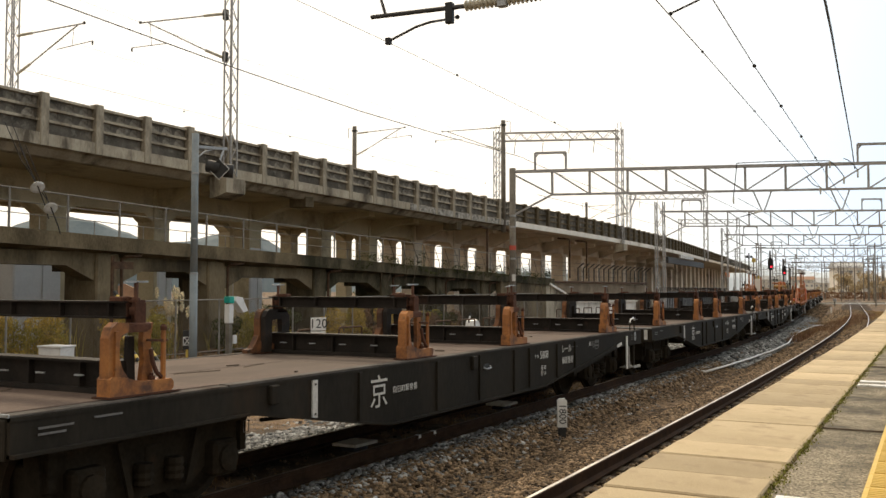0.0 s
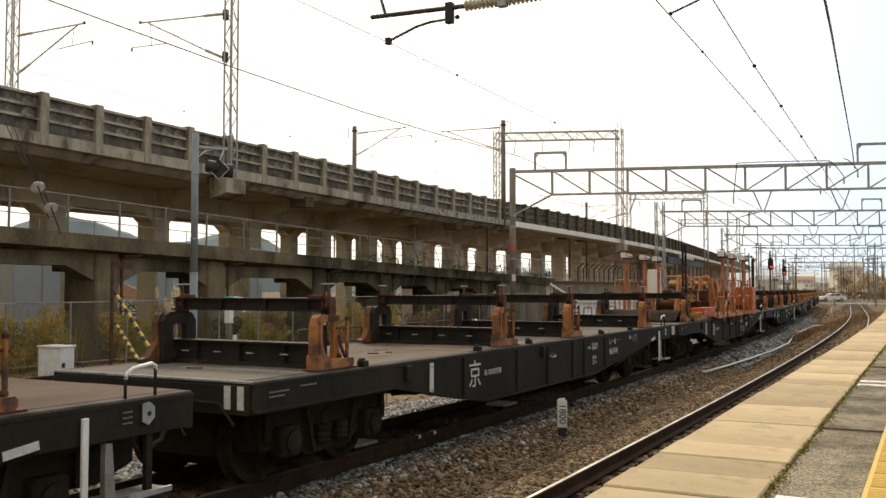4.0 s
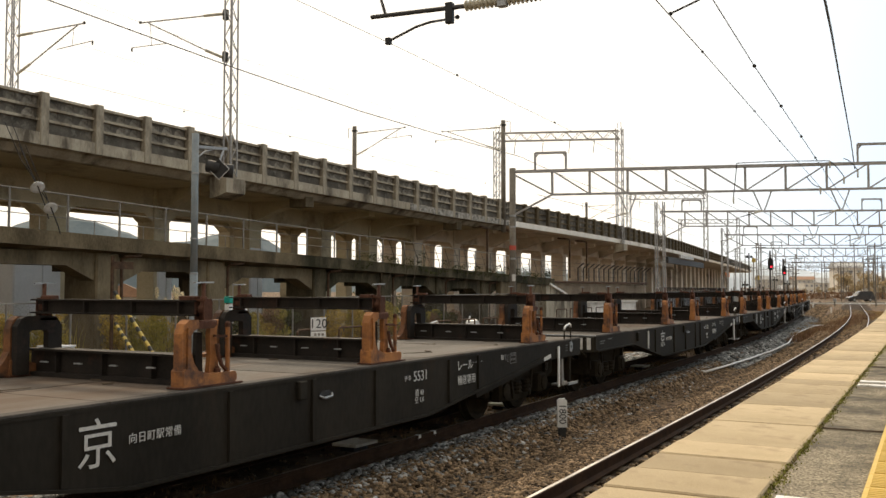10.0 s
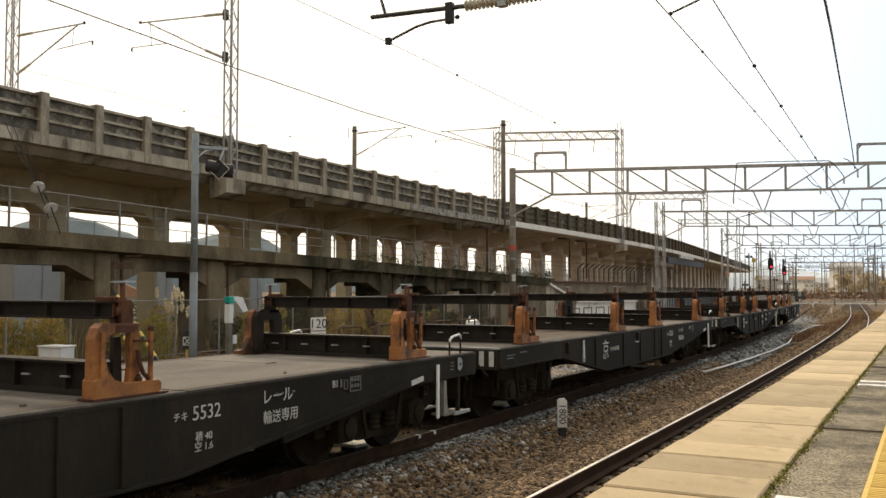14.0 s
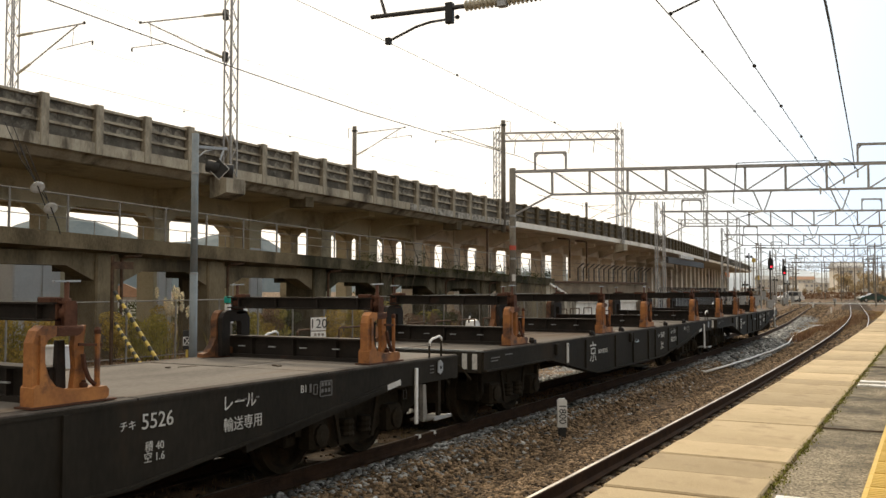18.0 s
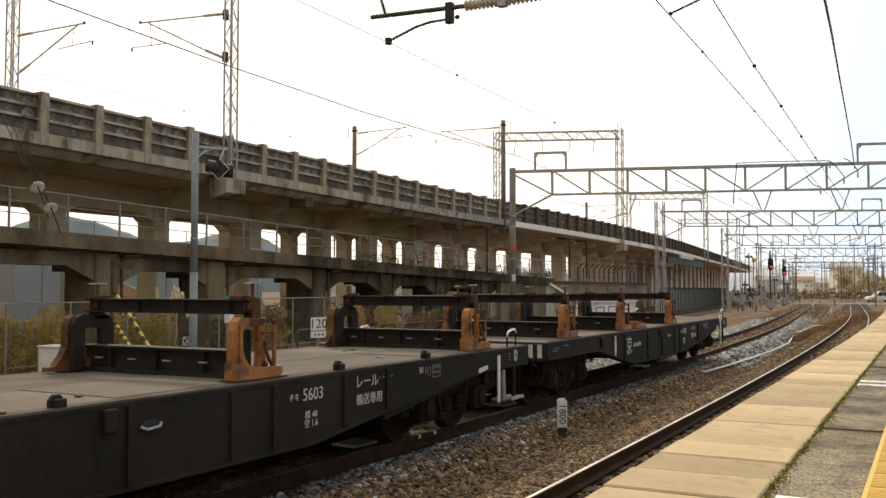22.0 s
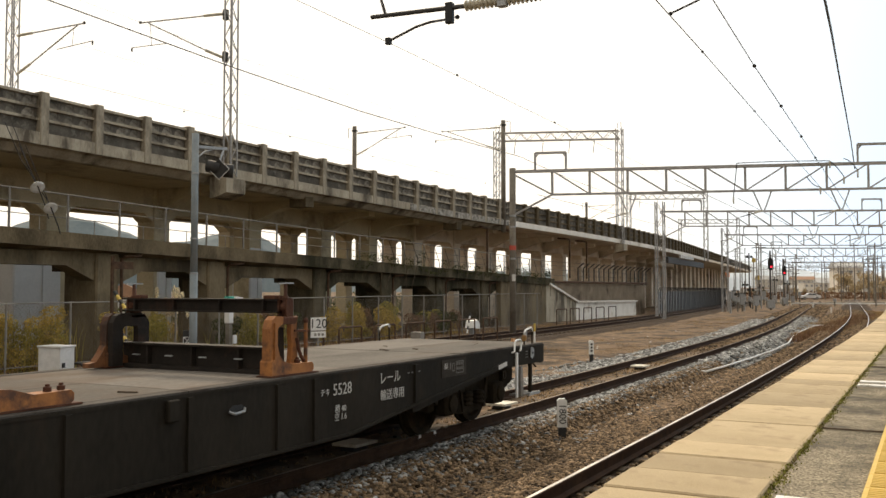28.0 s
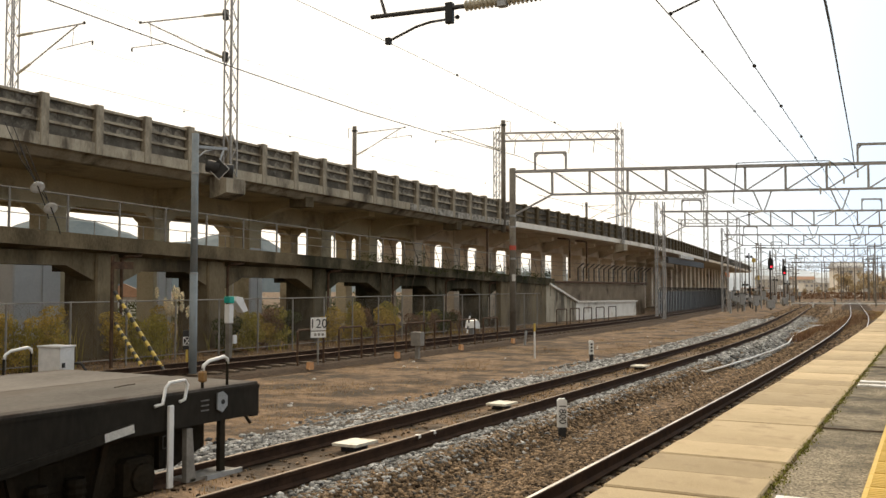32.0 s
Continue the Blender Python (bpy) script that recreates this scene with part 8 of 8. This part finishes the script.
def build_far():
    rng = np.random.default_rng(21)
    # shells added over the viaduct columns; their pale grey holds the daylight falling there
    for y, w in [(22.15, 1.95), (28.42, 0.74), (34.38, 0.84)]:
        p = thing("column_shell", "pale grey shell on a viaduct column, daylight put into its colour", "pier", at=(-22.8, y, -0.5), group="grey piers")
        part("shaft", Mesh().box(-0.78, 0.36, -w / 2, w / 2, 0, 4.4, 0.05), COLUMN_GREY, p)
        part("shaft_rib", Mesh().box(0.36, 0.42, w * 0.1, w / 2, 0, 4.2, 0.02), COLUMN_GREY, p)
    x, y = view_ray(-0.352, 60.0)
    k = thing("shed", "small white shed with an orange tiled gable roof", "shed", at=(x, y, -0.35), turn=radians(46))
    part("wall", Mesh().prism([(-1.3, 0), (1.3, 0), (1.3, 1.75), (0, 2.2), (-1.3, 1.75)], -1.5, 1.5, "y"), WHITE_METAL, k)
    part("roof", Mesh().prism([(-1.5, 1.75), (1.5, 1.75), (1.5, 1.95), (0, 2.62), (-1.5, 1.95)], -1.7, 1.7, "y"), ROOF_TILE, k)
    # dark hedge and thicket beyond the viaduct
    vs, fs = leaf_cloud(rng, [(-34 + rng.uniform(-2, 2), y, rng.uniform(-0.2, 0.9), 1.6, 2.0, rng.uniform(0.6, 1.0), 620) for y in np.arange(22, 100, 1.15)], 0.085)
    hg = thing("thicket", "dark green thicket beyond the viaduct", "thicket", kind="stuff")
    tagged(part("foliage", raw("foliage", vs, fs, DARK_LEAF), DARK_LEAF, hg), kind="stuff")
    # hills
    for name, mt, cx, cy, ln, ht, dp, seed, label in (("wooded_hills", HILL, -620, 560, 900, 65, 160, 3.0, "dark wooded hills beyond the viaduct"), ("distant_hills", FAR_HILL, -300, 2300, 2600, 95, 300, 8.0, "pale horizon hills, haze put into their colour")):
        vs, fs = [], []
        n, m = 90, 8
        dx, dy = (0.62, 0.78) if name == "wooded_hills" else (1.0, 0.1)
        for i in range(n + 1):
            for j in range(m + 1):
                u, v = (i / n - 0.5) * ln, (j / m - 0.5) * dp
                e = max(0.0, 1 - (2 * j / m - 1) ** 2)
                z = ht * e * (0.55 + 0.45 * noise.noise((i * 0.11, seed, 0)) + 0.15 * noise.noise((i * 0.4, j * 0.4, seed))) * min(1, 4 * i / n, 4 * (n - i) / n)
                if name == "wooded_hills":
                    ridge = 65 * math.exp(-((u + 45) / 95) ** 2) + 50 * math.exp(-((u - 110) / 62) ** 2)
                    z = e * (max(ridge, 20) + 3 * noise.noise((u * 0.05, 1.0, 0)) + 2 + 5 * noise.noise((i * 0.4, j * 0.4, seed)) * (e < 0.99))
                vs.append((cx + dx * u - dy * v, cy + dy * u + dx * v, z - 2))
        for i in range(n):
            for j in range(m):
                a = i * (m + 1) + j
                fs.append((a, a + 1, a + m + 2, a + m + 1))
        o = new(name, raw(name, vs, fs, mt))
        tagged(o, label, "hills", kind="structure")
    # corrugated sheet fence by the far track
    f = thing("sheet_fence", "blue-grey corrugated sheet fence beside the track", "fence")
    y = 81.0
    while y < 140:
        x = LINE_B(y)[0] - 2.6
        x2 = LINE_B(y + 1.0)[0] - 2.6
        m = Mesh()
        for i in range(5):
            a, b = i / 5, (i + 1) / 5
            m.bar((x + (x2 - x) * a + 0.022 * (i % 2), y + a, 0.7), (x + (x2 - x) * b + 0.022 * (i % 2), y + b, 0.7), 0.04, 2.0)
        part("sheet", m, CORRUGATED, f)
        part("post", Mesh().tube([(x + 0.1, y, -0.3), (x + 0.1, y, 1.8), (x + 0.35, y, 2.1)], 0.05, 6), DARK_STEEL, f)
        y += 1.0
    # dark girder span of the viaduct
    g = thing("girder_span", "dark steel girder span carrying the viaduct", "girder")
    x, h = LINE_V(104)
    x2, _ = LINE_V(128)
    part("girder", Mesh().bar((x + 0.35, 100, 5.2), (x2 + 0.35, 128, 5.2), 0.3, 0.7), DARK_STEEL, g)
    for i in range(7):
        yy = 106 + i * 1.5
        part("white_block", Mesh().box(LINE_V(yy)[0] + 0.45, LINE_V(yy)[0] + 0.7, yy - 0.3, yy + 0.3, 5.56, 5.93), WHITE_METAL, g, "white cable block")
    # colour-light signals
    for px, depth, zh, zl in ((0.3618, 96.0, 4.4, 4.35), (0.3768, 122.0, 4.4, 4.2)):
        x, y = view_ray(px, depth)
        s = thing("colour_light_signal", "tall colour-light signal showing red", "signal", at=(x, y, -0.3), turn=radians(26), group="red signals")
        part("mast", Mesh().tube([(0, 0, 0), (0, 0, zh + 1.9)], 0.09, 10), DARK_STEEL, s)
        hd = part("signal_head", Mesh().prism([(-0.27, 0.22), (-0.16, 0.0), (0.16, 0.0), (0.27, 0.22), (0.27, 1.05), (0.16, 1.25), (-0.16, 1.25), (-0.27, 1.05)], -0.2, -0.05, "y"), BLACK, s, "black signal head")
        hd.location = (0, -0.05, zl - 0.1)
        part("red_lamp", Mesh().lathe([(0.10, 0.0), (0.10, 0.03), (0.07, 0.05)], 0, -0.3, 0.32, 14, "y"), RED_LIGHT, hd, "lit red lamp", at=(0, 0, 0))
        for i in range(3):
            part("lamp_hood", Mesh().tube([(0, -0.2, 0.32 + i * 0.3), (0, -0.28, 0.31 + i * 0.3)], 0.12, 10, cap=False), BLACK, hd)
        part("ladder", Mesh().tube([(0.25, 0.1, 0), (0.25, 0.1, zh)], 0.025, 6), GALV, s)
        for i in range(12):
            part("rung", Mesh().box(0.1, 0.4, 0.09, 0.12, 0.4 + i * 0.35, 0.43 + i * 0.35), GALV, s)
        part("relay_box", Mesh().box(-0.35, 0.35, -0.2, 0.25, 0.2, 1.1, 0.03), GALV, s)
    # orange warning discs on the gantry post
    for px, depth, z in ((0.3145, 90.0, 3.65),):
        x, y = view_ray(px, depth)
        k = thing("warning_sign", "bright orange warning board on a post", "sign", at=(x, y, -0.3), turn=radians(25))
        part("board", Mesh().box(-0.2, 0.2, -0.06, 0.0, z - 0.22, z + 0.22, 0.02), ORANGE_SIGN, k)
        part("post", Mesh().tube([(0, 0.05, 0), (0, 0.05, z + 0.4)], 0.05, 8), DARK_STEEL, k)
    # relay cabinets and stumps along the far track
    for i in range(9):
        px = 0.318 + 0.008 * i + rng.uniform(-0.002, 0.002)
        x, y = view_ray(px, 84 + 5 * i)
        h = rng.uniform(1.0, 2.4)
        k = thing("relay_post", "grey trackside relay post", "post", at=(x, y, -0.3), group="relay posts")
        part("post", Mesh().tube([(0, 0, 0), (0, 0, h)], 0.08, 8), POLE_CONCRETE if i % 2 else GALV, k)
        part("box_body", Mesh().box(-0.13, 0.13, -0.1, 0.1, h * 0.65, h, 0.02), GALV, k)
    # signal gear crowded beside the crossing
    for px, d, h, kind in ((0.3305, 92, 2.3, 0), (0.3455, 90, 2.1, 0), (0.3385, 118, 7.0, 1), (0.3235, 125, 8.0, 2), (0.3285, 140, 9.0, 2), (0.3435, 140, 7.2, 3), (0.3335, 128, 3.4, 1), (0.350, 126, 3.0, 1), (0.3215, 112, 2.6, 0), (0.3395, 108, 2.7, 1), (0.326, 104, 2.2, 1), (0.3475, 132, 4.4, 3), (0.3545, 130, 2.6, 0), (0.3665, 138, 4.2, 1), (0.3805, 135, 3.6, 1), (0.386, 128, 1.7, 0), (0.3725, 145, 6.5, 2)):
        x, y = view_ray(px, d)
        k = thing("crossing_gear", ("grey relay cabinet on posts by the level crossing", "dark crossing signal post with lamp heads", "slender grey pole with brackets by the crossing", "crossing post with a yellow warning board")[kind], "signal post", at=(x, y, -0.35), turn=radians(26), group="crossing gear")
        part("post", Mesh().tube([(0, 0, 0), (0, 0, h)], 0.08 if kind else 0.1, 8), (POLE_CONCRETE, DARK_STEEL, MAST_STEEL, POLE_CONCRETE)[kind], k)
        if kind == 0:
            part("box_body", Mesh().box(-0.24, 0.24, -0.18, 0.18, h * 0.3, h * 0.78, 0.03), GALV, k, "galvanised relay box")
            part("cap", Mesh().box(-0.28, 0.28, -0.22, 0.22, h * 0.78, h * 0.82, 0.01), DARK_STEEL, k)
        elif kind == 1:
            for s in (-1, 1):
                part("lamp_head", Mesh().lathe([(0.02, 0.0), (0.17, 0.0), (0.17, 0.08), (0.08, 0.16), (0.02, 0.16)], s * 0.3, -0.12, h - 0.5, 12, "y"), BLACK, k)
            part("arm", Mesh().bar((-0.45, 0, h - 0.5), (0.45, 0, h - 0.5), 0.07, 0.07), DARK_STEEL, k)
            part("case", Mesh().box(-0.16, 0.16, -0.12, 0.12, 0.8, 1.35, 0.02), GALV, k)
        elif kind == 2:
            for z in (0.5, 1.2, 2.0):
                part("bracket", Mesh().bar((-0.5, 0, h - z), (0.6, 0, h - z), 0.06, 0.06), MAST_STEEL, k)
        else:
            part("board", Mesh().box(-0.3, 0.3, -0.1, -0.06, h - 0.75, h - 0.15, 0.02), STRIPE_YELLOW, k, "yellow warning board")
    # level crossing: road, white edge rail, gear
    for d0 in (150.0,):
        xa, ya = view_ray(0.20, d0)
        xb, yb = view_ray(0.75, d0)
        dv = Vector((xb - xa, yb - ya, 0)).normalized()
        nv = Vector((-dv.y, dv.x, 0)) * 4.5
        A, B = Vector((xa, ya, -0.16)), Vector((xb, yb, -0.16))
        m = Mesh().add([A - nv, B - nv, B + nv, A + nv, A - nv + Vector((0, 0, -0.3)), B - nv + Vector((0, 0, -0.3)), B + nv + Vector((0, 0, -0.3)), A + nv + Vector((0, 0, -0.3))], [(0, 1, 2, 3), (4, 7, 6, 5), (0, 4, 5, 1), (1, 5, 6, 2), (2, 6, 7, 3), (3, 7, 4, 0)])
        solo("road", m, ASPHALT, "grey asphalt road across the tracks", "road", kind="structure")
    x0, y0 = view_ray(0.385, 128.0)
    x1, y1 = view_ray(0.50, 124.0)
    k = thing("edge_pipe", "pale pipe rail along the level crossing", "rail")
    part("pipe", Mesh().tube([(x0, y0, -0.05), (x1, y1, -0.05)], 0.09, 6), WHITE_METAL, k)
    for i in range(5):
        a = i / 4
        part("foot", Mesh().box(x0 + (x1 - x0) * a - 0.1, x0 + (x1 - x0) * a + 0.1, y0 + (y1 - y0) * a - 0.1, y0 + (y1 - y0) * a + 0.1, -0.4, -0.05), CONCRETE_PALE, k)
    for px, depth, h, kind in ((0.4325, 118, 0.9, 0), (0.394, 130, 1.8, 1), (0.4085, 100, 0.75, 2), (0.4285, 86, 0.55, 2)):
        x, y = view_ray(px, depth)
        k = thing("trackside_box", "small pale trackside box on a post", "box", at=(x, y, -0.35))
        part("post", Mesh().box(-0.06, 0.06, -0.06, 0.06, 0, h), WHITE_METAL if kind == 2 else DARK_STEEL, k)
        if kind < 2:
            part("box_body", Mesh().box(-0.2, 0.2, -0.15, 0.15, h * 0.7, h + 0.15, 0.03), GALV, k)
    # poles and lattice masts in the distance
    for i in range(46):
        px = rng.uniform(0.315, 0.50)
        d = rng.uniform(150, 330)
        x, y = view_ray(px, d)
        h = rng.uniform(7, 11)
        k = thing("utility_pole", "distant grey utility pole", "pole", at=(x, y, -0.4), group="distant poles")
        part("pole", Mesh().tube([(0, 0, 0), (0, 0, h)], 0.11, 7, 0.08), POLE_CONCRETE, k)
        if i % 2:
            part("cross_arm", Mesh().bar((-1.2, 0.3, h - 0.8), (1.2, -0.3, h - 0.8), 0.12, 0.12), DARK_STEEL, k)
            part("cross_arm", Mesh().bar((-0.8, 0.2, h - 1.6), (0.8, -0.2, h - 1.6), 0.1, 0.1), DARK_STEEL, k)
    for px, d, h in ((0.478, 118, 8.4), (0.492, 100, 7.4), (0.455, 170, 11.0)):
        x, y = view_ray(px, d)
        k = thing("utility_pole", "dark concrete pole beside the tracks", "pole", at=(x, y, -0.4), group="distant poles")
        part("pole", Mesh().tube([(0, 0, 0), (0, 0, h)], 0.10, 8, 0.08), POLE_CONCRETE, k)
        part("cross_arm", Mesh().bar((-0.8, 0.2, h - 0.5), (0.8, -0.2, h - 0.5), 0.1, 0.1), DARK_STEEL, k)
    # houses, the grey block and trees at the end
    x, y = view_ray(0.446, 262)
    b = house(x, y, radians(24), 7.4, 6.5, 3, CREAM_WALL, GREY_WALL, False, "grey apartment block at the end of the line", rng)
    spots = [(0.345, 520), (0.36, 560), (0.372, 600), (0.385, 520), (0.397, 560), (0.404, 480), (0.41, 530), (0.42, 620), (0.431, 560), (0.475, 520), (0.49, 500), (0.505, 480), (0.40, 640), (0.415, 660), (0.427, 480)]
    for i, (px, d) in enumerate(spots):
        x, y = view_ray(px, d)
        house(x, y, radians(24 + rng.uniform(-15, 15)), rng.uniform(8, 15), rng.uniform(7, 9), 1 + (i * 5) % 3, CREAM_WALL if i % 3 else GREY_WALL, GREY_WALL if i % 4 else ROOF_TILE, i % 5 == 0, ("cream" if i % 2 else "grey") + " town house at the end of the line", rng)
    for i in range(16):
        px = (0.445, 0.455, 0.462, 0.47, 0.485, 0.495, 0.505, 0.43, 0.415, 0.40, 0.39, 0.38, 0.355, 0.34, 0.45, 0.475)[i]
        d = (215, 225, 205, 230, 200, 190, 180, 260, 250, 245, 250, 240, 250, 260, 240, 210)[i]
        x, y = view_ray(px, d)
        build_tree(x, y, rng.uniform(4.0, 7.0) if i < 7 else rng.uniform(2.2, 3.4), HAZE_LEAF, rng, "autumn-brown tree at the end of the line, paled for haze")
    vs, fs = leaf_cloud(rng, [(*view_ray(px, 205 + 30 * ((i * 7) % 5) / 5), 0.4, 2.4, 1.8, 1.0, 150) for i, px in enumerate(np.arange(0.335, 0.50, 0.006))], 0.22)
    t = thing("scrub", "rust-brown scrub along the far tracks", "scrub", kind="stuff")
    tagged(part("foliage", raw("foliage", vs, fs, RUST_LEAF), RUST_LEAF, t), kind="stuff")


CARS = []


def build_car(paint, label, tall, x_of):
    """A car whose front looks along its own -x; x_of: seconds and place across the view."""
    c = thing("car", label, "car", group="cars on the crossing road")
    roof = 1.75 if tall else 1.42
    body = [(-2.15, 0.35), (2.15, 0.35), (2.18, 0.75), (2.1, 0.95), (1.75, 1.0), (-0.95, 0.98), (-1.9, 0.85), (-2.2, 0.62)]
    part("body", Mesh().prism(body, -0.82, 0.82, "y"), paint, c)
    cab = [(-1.05, 0.96), (1.95 if tall else 1.7, 0.98), (1.75 if tall else 1.15, roof - 0.05), (1.4 if tall else 0.9, roof), (-0.1, roof), (-0.35, roof - 0.06)]
    part("cabin", Mesh().prism(cab, -0.72, 0.72, "y"), paint, c)
    for s in (-1, 1):
        part("side_window", Mesh().prism([(-0.78, 1.02), (0.25, 1.02), (0.25, roof - 0.12), (-0.28, roof - 0.12)], s * 0.725, s * 0.735, "y"), PANE, c)
        part("side_window", Mesh().prism([(0.33, 1.02), (1.6 if tall else 1.25, 1.02), (1.5 if tall else 0.95, roof - 0.12), (0.33, roof - 0.12)], s * 0.725, s * 0.735, "y"), PANE, c)
        part("headlight", Mesh().box(-2.2, -2.0, s * 0.62 - 0.16, s * 0.62 + 0.16, 0.66, 0.8, 0.02), WHITE_METAL, c)
        part("tail_light", Mesh().box(2.1, 2.2, s * 0.68 - 0.1, s * 0.68 + 0.1, 0.7, 0.92, 0.01), RED_ORANGE, c)
        for x in (-1.35, 1.3):
            w = part("wheel", Mesh().lathe([(0.2, -0.1), (0.31, -0.1), (0.32, -0.06), (0.32, 0.06), (0.31, 0.1), (0.2, 0.1)], x, s * 0.75, 0.32, 18, "y"), BLACK, c, "black tyre")
            part("hub", Mesh().lathe([(0.05, 0), (0.19, 0.0), (0.19, s * 0.02), (0.05, s * 0.03)], x, s * 0.85, 0.32, 14, "y"), GALV, w, "silver wheel hub")
    part("windscreen", Mesh().add([(-0.99, -0.62, 1.03), (-0.99, 0.62, 1.03), (-0.42, 0.58, roof - 0.1), (-0.42, -0.58, roof - 0.1), (-0.97, -0.62, 1.02), (-0.97, 0.62, 1.02), (-0.40, 0.58, roof - 0.11), (-0.40, -0.58, roof - 0.11)], [(0, 1, 2, 3), (7, 6, 5, 4), (0, 4, 5, 1), (2, 6, 7, 3)]), PANE, c)
    CARS.append((c, x_of))
    return c


build_far()
build_car(CAR_WHITE, "white estate car driving on the crossing road", True, (16.5, 1476, 19.3, 1327, 150.0))
build_car(CAR_GREEN, "dark green saloon car driving on the crossing road", False, (18.5, 1515, 20.5, 1408, 148.5))
build_car(CAR_WHITE, "white hatchback car driving on the crossing road", True, (22.7, 1521, 25.1, 1404, 149.0))
build_car(CAR_DARK, "dark van driving on the crossing road", True, (10.5, 1506, 13.5, 1414, 152.0))
build_car(CAR_WHITE, "small white saloon car driving beyond the level crossing", False, (28.0, 1432, 28.6, 1414, 198.0))
build_car(CAR_WHITE, "white saloon car turning on the crossing road", False, (3.0, 1505, 5.5, 1420, 152.5))


def motions():
    ts = [t / 2 for t in range(65)]
    for k, w in TRAIN.items():
        walk(w, [(t, wagon_pose(train_at(t) + k * PITCH)) for t in ts])
    for ob in LOADS:
        walk(ob, [(t, wagon_pose(train_at(t) - PITCH)) for t in ts])
    # wheels roll with the way; a row for each fifth of a turn
    r = 0.43
    rows, t, last = [(0.0, 0.0)], 0.0, train_at(0.0)
    while t < 32.0:
        t = min(32.0, t + 1 / FPS)
        turn = (last - train_at(t)) / r
        if turn - rows[-1][1] > 1.05 or t >= 32.0:
            rows.append((t, turn))
    for o in WHEELS:
        place = Matrix.Translation(o.location)
        walk(o, [(t, place @ Matrix.Rotation(a, 4, "X")) for t, a in rows])
    # cars cross the view at a steady pace from right to left
    for ob, (t0, p0, t1, p1, depth) in CARS:
        def place(t):
            p = p0 + (p1 - p0) * (t - t0) / (t1 - t0)
            return Vector((*view_ray((p - 784) / 1600.0, depth), -0.16 if depth < 170 else -0.32))
        d = place(10.0) - place(0.0)
        turn = math.atan2(-d.y, -d.x)
        walk(ob, [(t, Matrix.Translation(place(t)) @ Matrix.Rotation(turn, 4, "Z")) for t in (0.0, 16.0, 32.0)])


motions()
